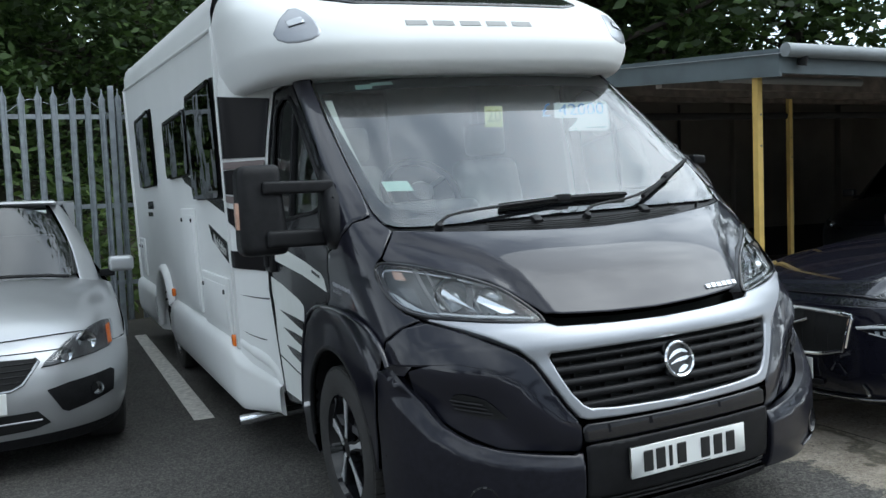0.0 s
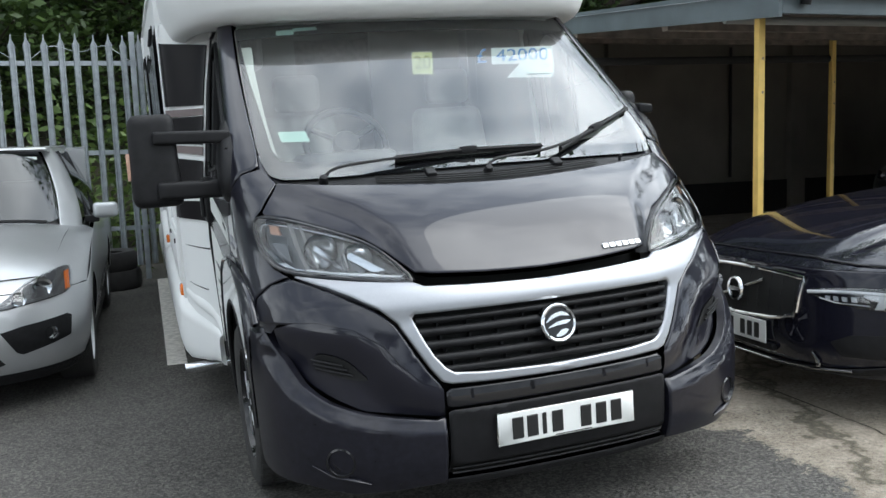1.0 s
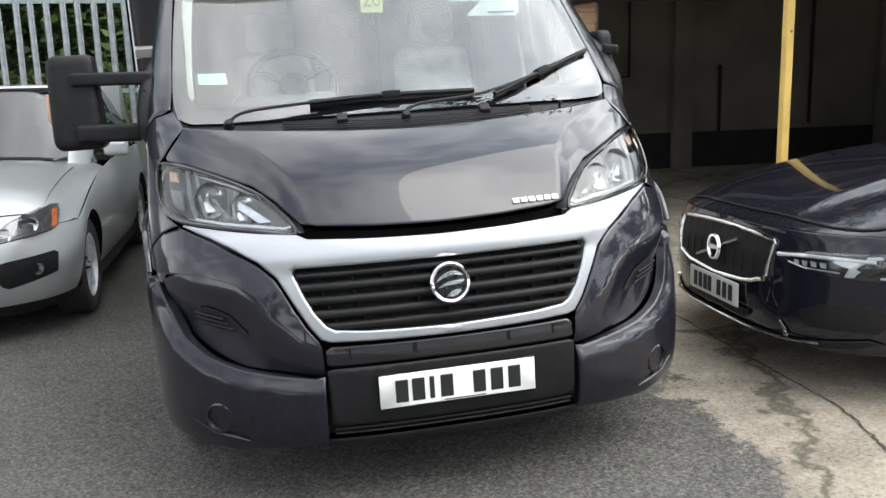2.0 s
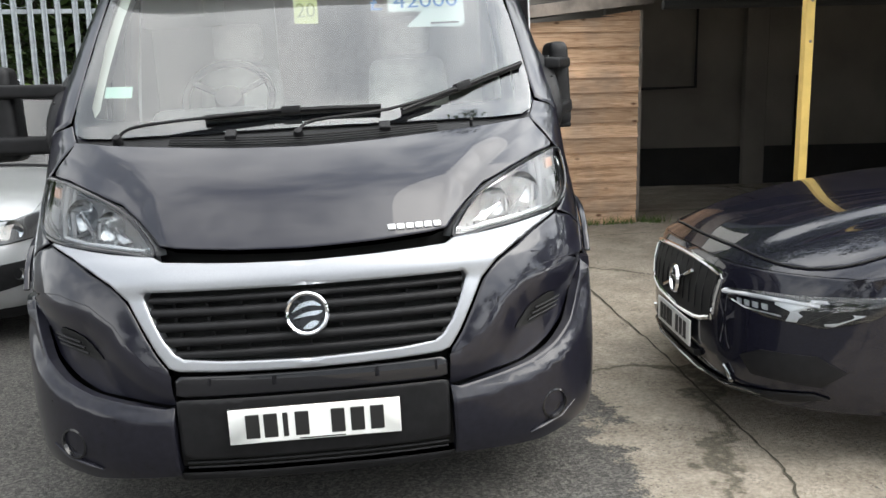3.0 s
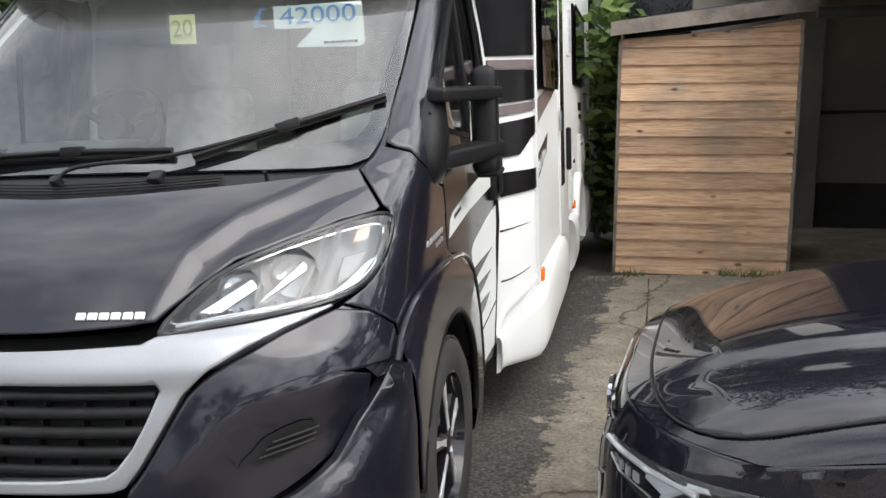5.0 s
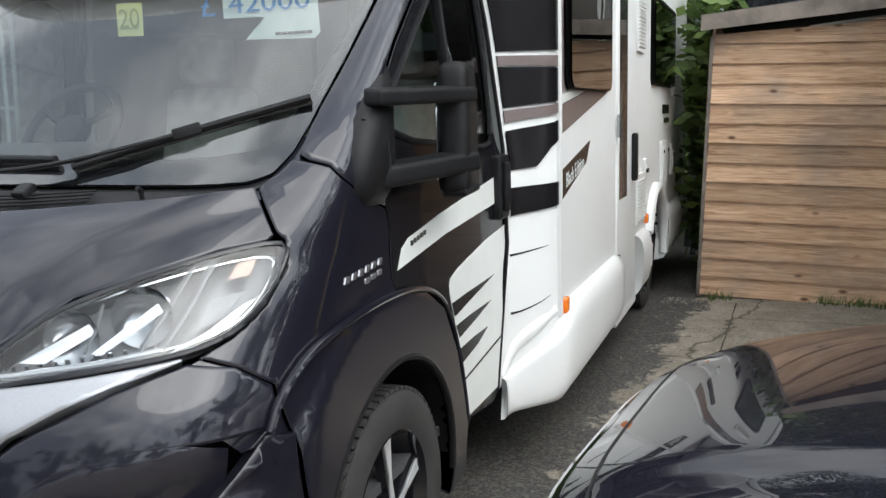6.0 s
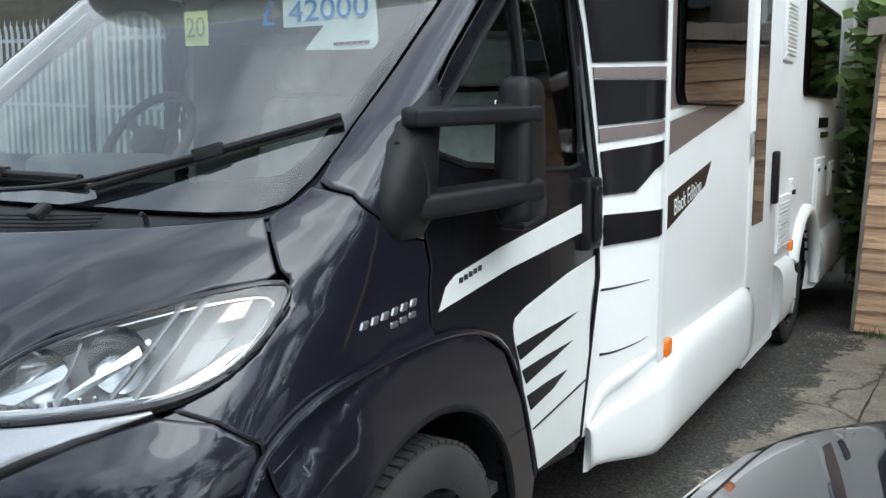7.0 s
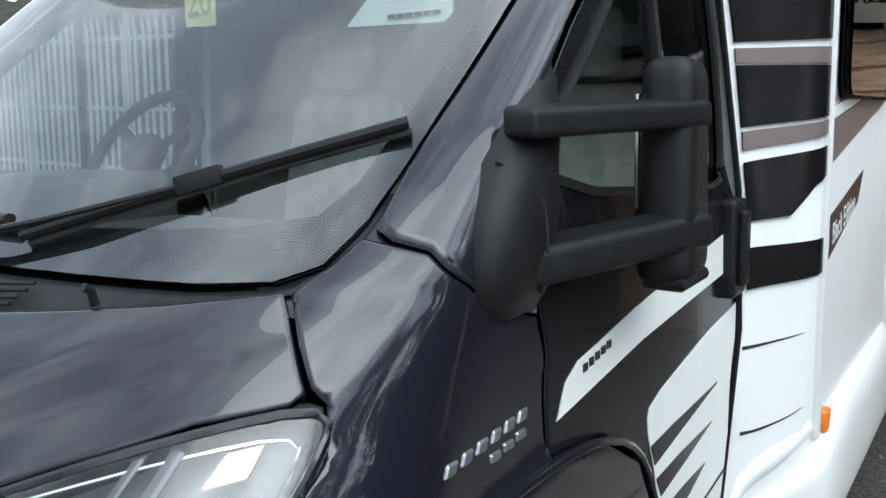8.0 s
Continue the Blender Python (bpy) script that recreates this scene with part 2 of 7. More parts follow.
def sheet(name, outline, fn, material, parent, off=0.0, thick=0.02, h=0.04, pillow=0.004, pr=0.008, label="", shape=None):
    """A panel over the surface fn(u, v): filled outline, set off by off metres, with rounded and turned-in edges. shape(u, v): further relief."""
    from mathutils.geometry import delaunay_2d_cdt
    ol = []
    n = len(outline)
    for i in range(n):
        a, b = np.array(outline[i], float), np.array(outline[(i + 1) % n], float)
        k = max(1, int(np.linalg.norm(b - a) / h + 0.5))
        ol += [tuple(a + (b - a) * j / k) for j in range(k)]
    A = np.array(ol)
    us, vs = np.arange(A[:, 0].min(), A[:, 0].max(), h), np.arange(A[:, 1].min(), A[:, 1].max(), h)
    grid = np.array([(u + 0.013 * h, v + 0.017 * h) for u in us for v in vs])
    grid = grid[inside(ol, grid)] if len(grid) else grid
    if len(grid):
        grid = grid[edge_distance(ol, grid) > 0.45 * h]
    ring = []
    if pillow:
        # a ring just inside the edge keeps the rounding crisp
        area = sum(ol[i][0] * ol[(i + 1) % len(ol)][1] - ol[(i + 1) % len(ol)][0] * ol[i][1] for i in range(len(ol)))
        sg = 1 if area > 0 else -1
        for i in range(len(ol)):
            t = A[(i + 1) % len(ol)] - A[i - 1]
            t = t / max(np.linalg.norm(t), 1e-9)
            ring.append(A[i] + sg * np.array((-t[1], t[0])) * pr)
        ring = np.array(ring)
        ring = ring[inside(ol, ring) & (edge_distance(ol, ring) > 0.8 * pr)]
        if len(grid):
            grid = grid[edge_distance(ol, grid) > 1.6 * pr]
    allp = ol + [tuple(p) for p in ring] + [tuple(p) for p in grid]
    vv, _, ff, *_ = delaunay_2d_cdt([Vector(p) for p in allp], [], [list(range(len(ol)))], 1, 1e-7)
    P = np.array([tuple(v) for v in vv])

    def place(Q, d):
        o = np.full(len(Q), off)
        if pillow:
            o = o - pillow * np.clip(1 - d / pr, 0, 1) ** 2
        out = []
        e = 1e-3
        for (u, v), k in zip(Q, o):
            p = np.array(fn(u, v))
            a, b = np.array(fn(u + e, v)) - np.array(fn(u - e, v)), np.array(fn(u, v + e)) - np.array(fn(u, v - e))
            nn = np.cross(a, b)
            nn = nn / max(np.linalg.norm(nn), 1e-12)
            n2 = nn
            if shape:
                k = k + shape(u, v)
                n2 = np.cross(a + nn * (shape(u + e, v) - shape(u - e, v)), b + nn * (shape(u, v + e) - shape(u, v - e)))
                n2 = n2 / max(np.linalg.norm(n2), 1e-12)
            out.append((p + nn * k, n2))
        return out

    base = place(P, edge_distance(ol, P))
    verts = [b[0] for b in base]
    faces = []
    for f in ff:
        f = list(f)
        a, b, c = (np.array(verts[k]) for k in f[:3])
        if np.cross(b - a, c - a) @ base[f[0]][1] < 0:
            f = f[::-1]
        faces.append(f)
    # turned-in rim
    nb = len(verts)
    O = np.array(ol)
    rim = place(O, np.zeros(len(O)))
    for p, nn in rim:
        verts.append(p)
    for p, nn in rim:
        verts.append(p - nn * thick)
    m = len(ol)
    for i in range(m):
        j = (i + 1) % m
        faces.append([nb + i, nb + j, nb + m + j, nb + m + i])
    me = bpy.data.meshes.new(name)
    me.from_pydata([tuple(v) for v in verts], [], faces)
    me.update()
    me.shade_smooth()
    rn = []
    sgn = 0.0
    for i in range(m):
        t = np.array(verts[nb + (i + 1) % m]) - np.array(verts[nb + i - 1 if i else nb + m - 1])
        r = np.cross(t, rim[i][1])
        rn.append(r / max(np.linalg.norm(r), 1e-9))
        sgn += rn[-1] @ (np.array(verts[nb + i]) - np.mean(verts[nb:nb + m], axis=0))
    if sgn < 0:
        rn = [-r for r in rn]
    nrm = []
    near = edge_distance(ol, P) if pillow else np.full(len(P), 9.0)
    for (p, nn), d, q in zip(base, near, P):
        if d < 0.4 * pr:
            j = int(np.argmin(np.sum((O - q) ** 2, axis=1)))
            nn = nn + rn[j] * 0.9
            nn = nn / np.linalg.norm(nn)
        nrm.append(tuple(nn))
    rim_n = [tuple(r) for r in rn]
    me.normals_split_custom_set_from_vertices(nrm + rim_n + rim_n)
    me.materials.append(material)
    ob = new(name, me)
    ob.parent = parent
    if label:
        ob["label"] = label
    return ob


def text(name, body, size, material, parent, m, extrude=0.001, shear=0.0, stretch=1.0):
    cu = bpy.data.curves.new(name, "FONT")
    cu.body, cu.size, cu.extrude, cu.shear = body, size, extrude, shear
    cu.align_x, cu.align_y = "CENTER", "CENTER"
    tmp = bpy.data.objects.new(name, cu)
    scene.collection.objects.link(tmp)
    bpy.context.view_layer.update()
    me = bpy.data.meshes.new_from_object(tmp)
    bpy.data.objects.remove(tmp)
    me.transform(m @ Matrix.Diagonal((stretch, 1, 1, 1)))
    me.materials.append(material)
    ob = new(name, me)
    ob.parent = parent
    return ob


# ---- the ground ----
def ground_height(x, y):
    """The yard falls gently across, and is level beyond the parked vehicles."""
    t = min(max((x + 1.4) / 4.6, 0), 1)
    return -0.052 + 0.17 * (t * t * (3 - 2 * t) * 0.35 + t * 0.65)


def ground_material():
    m = bpy.data.materials.new("worn_asphalt_and_concrete")
    m.use_nodes = True
    nt, L = m.node_tree, m.node_tree.links
    b = nt.nodes["Principled BSDF"]
    tc = nt.nodes.new("ShaderNodeTexCoord")

    def noi(scale, detail=6, rough=0.6):
        n = nt.nodes.new("ShaderNodeTexNoise")
        n.inputs["Scale"].default_value, n.inputs["Detail"].default_value, n.inputs["Roughness"].default_value = scale, detail, rough
        L.new(tc.outputs["Object"], n.inputs["Vector"])
        return n

    def ramp(src, p0, c0, p1, c1):
        r = nt.nodes.new("ShaderNodeValToRGB")
        r.color_ramp.elements[0].position, r.color_ramp.elements[1].position = p0, p1
        r.color_ramp.elements[0].color, r.color_ramp.elements[1].color = (*c0, 1), (*c1, 1)
        L.new(src, r.inputs["Fac"])
        return r

    def mixc(f, a, c):
        x = nt.nodes.new("ShaderNodeMix")
        x.data_type = "RGBA"
        L.new(f, x.inputs[0])
        L.new(a, x.inputs[6])
        L.new(c, x.inputs[7])
        return x.outputs[2]

    def math_node(op, a, c):
        x = nt.nodes.new("ShaderNodeMath")
        x.operation = op
        for s, v in zip(x.inputs, (a, c)):
            if isinstance(v, float):
                s.default_value = v
            else:
                L.new(v, s)
        return x.outputs[0]
    def chips(scale, p0, c0, p1, c1):
        """Single stones, each with a tone of its own."""
        v = nt.nodes.new("ShaderNodeTexVoronoi")
        v.inputs["Scale"].default_value = scale
        L.new(tc.outputs["Object"], v.inputs["Vector"])
        g = nt.nodes.new("ShaderNodeSeparateColor")
        L.new(v.outputs["Color"], g.inputs[0])
        return ramp(g.outputs[0], p0, c0, p1, c1), v
    stones, stone_cells = chips(95, 0.35, (0.030, 0.029, 0.027), 0.95, (0.30, 0.28, 0.25))
    fine = ramp(noi(75, 6, 0.85).outputs["Fac"], 0.44, (0.022, 0.021, 0.020), 0.66, (0.30, 0.29, 0.265))
    tar = nt.nodes.new("ShaderNodeMix")
    tar.data_type = "RGBA"
    tar.inputs[0].default_value = 0.5
    L.new(stones.outputs[0], tar.inputs[6])
    L.new(fine.outputs[0], tar.inputs[7])
    big = ramp(noi(1.1, 5).outputs["Fac"], 0.35, (0.055, 0.053, 0.050), 0.7, (0.12, 0.115, 0.108))
    asp = nt.nodes.new("ShaderNodeMix")
    asp.data_type = "RGBA"
    asp.inputs[0].default_value = 0.42
    L.new(tar.outputs[2], asp.inputs[6])
    L.new(big.outputs[0], asp.inputs[7])
    con = mixc(ramp(noi(3.5, 8, 0.7).outputs["Fac"], 0.4, (0, 0, 0), 0.62, (1, 1, 1)).outputs[0],
               ramp(noi(60, 6).outputs["Fac"], 0.3, (0.17, 0.145, 0.115), 0.7, (0.38, 0.335, 0.27)).outputs[0],
               ramp(noi(45, 6).outputs["Fac"], 0.3, (0.26, 0.225, 0.18), 0.7, (0.53, 0.465, 0.385)).outputs[0])
    # cracks and old joints, dark with moss
    vo = nt.nodes.new("ShaderNodeTexVoronoi")
    vo.feature = "DISTANCE_TO_EDGE"
    vo.inputs["Scale"].default_value = 0.42
    wv = nt.nodes.new("ShaderNodeVectorMath")
    wv.operation = "ADD"
    ws = nt.nodes.new("ShaderNodeVectorMath")
    ws.operation = "SCALE"
    ws.inputs["Scale"].default_value = 0.35
    L.new(noi(2.5, 6, 0.65).outputs["Color"], ws.inputs[0])
    L.new(tc.outputs["Object"], wv.inputs[0])
    L.new(ws.outputs[0], wv.inputs[1])
    L.new(wv.outputs[0], vo.inputs["Vector"])
    moss = nt.nodes.new("ShaderNodeRGB")
    moss.outputs[0].default_value = (0.055, 0.05, 0.032, 1)
    con = mixc(ramp(vo.outputs["Distance"], 0.002, (0.8, 0.8, 0.8), 0.009, (0, 0, 0)).outputs[0], con, moss.outputs[0])
    con = mixc(ramp(noi(1.3, 7, 0.7).outputs["Fac"], 0.54, (0, 0, 0), 0.78, (0.5, 0.5, 0.5)).outputs[0], con, moss.outputs[0])
    # worn places where the dark stones of the concrete show
    pits, _ = chips(120, 0.0, (0.8, 0.8, 0.8), 0.28, (0, 0, 0))
    con = mixc(math_node("MULTIPLY", pits.outputs[0], ramp(noi(4.5, 5, 0.6).outputs["Fac"], 0.42, (0, 0, 0), 0.6, (1, 1, 1)).outputs[0]), con, stones.outputs[0])
    sp = nt.nodes.new("ShaderNodeSeparateXYZ")
    L.new(tc.outputs["Object"], sp.inputs[0])
    # the concrete lies to the east of a ragged edge
    wob = math_node("MULTIPLY", math_node("SUBTRACT", noi(2.2, 9, 0.8).outputs["Fac"], 0.5), 1.0)
    e = math_node("ADD", math_node("SUBTRACT", sp.outputs["X"], math_node("ADD", math_node("MULTIPLY", sp.outputs["Y"], 0.075), 1.07)), wob)
    mask = ramp(math_node("ADD", math_node("MULTIPLY", e, 2.5), 0.5), 0.46, (0, 0, 0), 0.54, (1, 1, 1))
    col = mixc(mask.outputs[0], asp.outputs[2], con)
    L.new(col, b.inputs["Base Color"])
    b.inputs["Roughness"].default_value = 0.85
    b.inputs["Specular IOR Level"].default_value = 0.3
    bp = nt.nodes.new("ShaderNodeBump")
    bp.inputs["Strength"].default_value, bp.inputs["Distance"].default_value = 0.8, 0.02
    L.new(noi(85, 5).outputs["Fac"], bp.inputs["Height"])
    L.new(bp.outputs[0], b.inputs["Normal"])
    return m


def build_ground():
    xs = [-400, -60, -20] + [-10 + 0.5 * i for i in range(41)] + [20, 60, 400]
    ys = [-400, -60, -20] + [-10 + i for i in range(31)] + [40, 80, 400]
    v = [(x, y, ground_height(x, y)) for y in ys for x in xs]
    n = len(xs)
    f = [(j * n + i, j * n + i + 1, (j + 1) * n + i + 1, (j + 1) * n + i) for j in range(len(ys) - 1) for i in range(n - 1)]
    tagged(obj("ground", v, f, ground_material()), "worn grey asphalt yard with broken concrete patches", "ground", kind="structure")


build_ground()

# ---- the motorhome ----
VAN = thing("motorhome", "white coachbuilt motorhome with black cab and decals, parked on the yard", "motorhome", (0.025, 0, 0))
VAN.rotation_euler = (0, radians(-2.1), 0)
SQ = 2.6


class Shell:
    """The skin of a vehicle's nose and sides: q 0 at the middle of the nose, 1 where the corner turns into the side,
    beyond that metres along the side; negative on the other side. Tables by height: nose, half width, depth of the corner."""

    def __init__(self, nose, wide, deep, blunt=0.0):
        self.nose, self.wide, self.deep, self.blunt = nose, wide, deep, blunt

    def __call__(self, q, z):
        s, a = (1 if q >= 0 else -1), abs(q)
        y0, w, d = table(self.nose, z), table(self.wide, z), table(self.deep, z)
        if a >= 1:
            return (s * w, y0 + d + a - 1, z)
        f = a * math.pi / 2
        back = d - d * math.cos(f) ** (2 / SQ)
        return (s * w * math.sin(f) ** (2 / SQ), y0 + math.hypot(back, self.blunt) - self.blunt * (1 - a ** 4), z)

    def f(self, x, z):
        """Outline point on the front at x, z."""
        r = min(abs(x) / table(self.wide, z), 0.9999)
        return (math.copysign(math.asin(r ** (SQ / 2)) * 2 / math.pi, x), z)

    def s(self, y, z):
        """Outline point on the right side at y, z."""
        e = table(self.nose, z) + table(self.deep, z)
        if y >= e:
            return (1 + y - e, z)
        return (math.acos(min(1, max(0, e - y) / table(self.deep, z)) ** (SQ / 2)) * 2 / math.pi, z)

    def front(self, pts):
        return [self.f(x, z) for x, z in pts]

    def side(self, pts):
        return [self.s(y, z) for y, z in pts]


CAB = Shell([(0.14, 0.16), (0.22, 0.05), (0.36, 0.005), (0.48, 0.0), (0.6, 0.015), (0.75, 0.05), (0.86, 0.09), (0.93, 0.14), (1.0, 0.195), (1.1, 0.285),
             (1.2, 0.42), (1.28, 0.565), (1.33, 0.655), (1.5, 0.885), (1.7, 1.135), (1.85, 1.32), (2.0, 1.50), (2.15, 1.68)],
            [(0.14, 0.93), (0.3, 0.975), (0.8, 0.99), (1.2, 0.985), (1.35, 0.97), (1.7, 0.935), (2.0, 0.89), (2.15, 0.86)],
            [(0.14, 0.55), (0.6, 0.6), (1.10, 0.595), (1.2, 0.50), (1.26, 0.40), (1.32, 0.30), (1.40, 0.235), (1.5, 0.21), (2.2, 0.18)])


def both(pts):
    """Right half of a symmetric outline, from the middle to the middle, made whole."""
    return pts + [(-x, z) for x, z in reversed(pts) if x > 1e-6]


def hand(s, ol):
    """An outline of the right side, or its mirror image."""
    return ol if s > 0 else [(-u, v) for u, v in reversed(ol)]


def seam_distance(line, x, z):
    best, sgn = 9, 1
    for (x1, z1), (x2, z2) in zip(line, line[1:]):
        dx, dz = x2 - x1, z2 - z1
        t = min(max(((x - x1) * dx + (z - z1) * dz) / (dx * dx + dz * dz), 0), 1)
        ex, ez = x - x1 - t * dx, z - z1 - t * dz
        d = math.hypot(ex, ez)
        if d < best:
            best, sgn = d, (1 if dx * ez - dz * ex > 0 else -1)
    return best * sgn


def smooth01(t):
    t = min(max(t, 0), 1)
    return t * t * (3 - 2 * t)


def flat_panel(name, outline, x, material, parent, off=0.003, thick=0.004, label=""):
    """Decal or pane on a side wall of the coach."""
    if max(p[0] for p in outline) < 2.34:
        off += 0.005
    s = 1 if x > 0 else -1
    return sheet(name, hand(s, outline), wall_skin, material, parent, off, thick, 0.025 if min(p[0] for p in outline) < 2.34 and max(p[0] for p in outline) < 2.5 else 0.12, 0, 0.006, label)


CREASE = [(0.455, 0.90), (0.475, 0.96), (0.52, 1.08), (0.60, 1.15), (0.74, 1.215), (0.95, 1.30)]


def bonnet_relief(q, z):
    x, y, _ = CAB(q, z)
    d = seam_distance(CREASE, abs(x), z)
    return 0.018 * smooth01((d + 0.022) / 0.075) - 0.005


BONNET = [(0, 0.930), (0.22, 0.936), (0.40, 0.948), (0.455, 0.958), (0.48, 0.985), (0.53, 1.035), (0.6, 1.088), (0.71, 1.126), (0.82, 1.162), (0.893, 1.172), (0.901, 1.184), (0.864, 1.236), (0.824, 1.278),
          (0.7, 1.262), (0.46, 1.245), (0.23, 1.232), (0, 1.226)]
LAMP = curve_through([(0.470, 0.932), (0.59, 0.943), (0.735, 0.961), (0.838, 0.976), (0.893, 1.0), (0.922, 1.045), (0.93, 1.11), (0.915, 1.16), (0.83, 1.150), (0.71, 1.112), (0.60, 1.066), (0.535, 1.017)], True, 3)
TRIM_OUT = [(0, 0.892), (0.225, 0.897), (0.438, 0.908), (0.47, 0.925), (0.59, 0.936), (0.735, 0.953), (0.835, 0.967), (0.84, 0.962), (0.747, 0.928), (0.673, 0.89), (0.602, 0.852), (0.549, 0.804),
            (0.513, 0.737), (0.463, 0.648), (0.43, 0.604), (0.40, 0.594), (0.28, 0.589), (0.0, 0.584)]
TRIM_IN = [(0.0, 0.612), (0.28, 0.62), (0.385, 0.63), (0.41, 0.645), (0.445, 0.69), (0.472, 0.744), (0.5, 0.815), (0.49, 0.828), (0.29, 0.828), (0, 0.827)]
UPPER = curve_through([(0.848, 0.957), (0.75, 0.921), (0.68, 0.884), (0.612, 0.848), (0.56, 0.80), (0.523, 0.733), (0.474, 0.645), (0.44, 0.60)], False, 2)
SCREEN_R = [(0, 1.293), (0.45, 1.291), (0.7, 1.288), (0.80, 1.292), (0.842, 1.309), (0.86, 1.36), (0.864, 1.42), (0.862, 1.55), (0.848, 1.8), (0.832, 1.96), (0.81, 1.98), (0.4, 1.99), (0, 1.99)]


def trim_relief(q, z):
    # the upper bar is rounded, the lower frame narrow
    return 0.012 * smooth01((z - 0.80) / 0.06) * (1 - smooth01((z - 0.9) / 0.05))


core_v, core_f = [], []
for j in range(31):
    z = 0.2 + 1.08 * j / 30
    for i in range(41):
        x, y, _ = CAB(-0.86 + 1.72 * i / 40, z)
        core_v.append((x * 0.9, y + 0.13, z))
for j in range(30):
    for i in range(40):
        core_f.append((j * 41 + i, j * 41 + i + 1, (j + 1) * 41 + i + 1, (j + 1) * 41 + i))
# shell added in black so that gaps between panels read as shade
obj("inner_shell", core_v, core_f, VOID, VAN, "black shell added behind the panels to shade the gaps")
bonnet = sheet("bonnet", CAB.front(both(BONNET)), CAB, PAINT, VAN, 0.0, 0.03, 0.0095, 0.005, 0.006, "dark metallic bonnet with raised centre", bonnet_relief)
for s in (1, -1):
    sheet("front_trim", hand(s, CAB.front(TRIM_OUT + TRIM_IN)), CAB, SILVER, VAN, 0.010, 0.045, 0.016, 0.007, 0.007, "silver painted front trim", trim_relief)
sheet("grille_back", CAB.front(both([(0, 0.60), (0.43, 0.62), (0.5, 0.84), (0, 0.84)])), CAB, VOID, VAN, -0.05, 0.005, 0.05, 0)
# grille bars that follow the nose
for k, (z, w, hgt) in enumerate([(0.802, 0.485, 0.011), (0.765, 0.478, 0.015), (0.722, 0.462, 0.015), (0.679, 0.44, 0.015), (0.640, 0.41, 0.012)]):
    path = []
    for i in range(25):
        x, y, _ = CAB(*CAB.f(w * (-1 + i / 12), z))
        path.append((x, y - 0.002 + 0.016, z))
    part("grille_bar", tube(path, hgt, 10, 1.0), PLASTIC, VAN, smooth=True)
    if k < 4:
        for i in range(9):
            x = w * (-0.85 + 1.7 * i / 8)
            _, y, _ = CAB(*CAB.f(x, z))
            part("grille_rib", box(x - 0.004, x + 0.004, y + 0.02, y + 0.045, z - 0.04, z), PLASTIC, VAN)
emblem = new("emblem")
emblem.parent, emblem.location, emblem.rotation_euler = VAN, (0, 0.035, 0.748), (radians(78), 0, 0)
emblem["label"] = "round chrome emblem with plain relief"
part("emblem_ring", lathe([(0.052, 0.0), (0.056, 0.016), (0.062, 0.02), (0.067, 0.014), (0.068, -0.02)], 40, "z"), CHROME, emblem, smooth=True)
part("emblem_disc", cyl(0.055, 0.01, 40, bevel=0.002), GLOSSBLACK, emblem, m=pose(0, 0, 0.002))
for pts in ([(-0.047, 0.004), (-0.02, 0.030), (0.02, 0.037), (0.044, 0.020), (0.012, 0.024), (-0.02, 0.016)], [(-0.042, -0.014), (0.0, 0.004), (0.047, 0.006), (0.03, -0.006), (0.0, -0.008)],
            [(-0.015, -0.045), (0.012, -0.024), (0.035, -0.028), (0.012, -0.046)]):
    part("emblem_relief", prism(curve_through(pts, True, 3), 0.006, lambda u, v, d: (u, v, 0.006 + d)), CHROME, emblem)


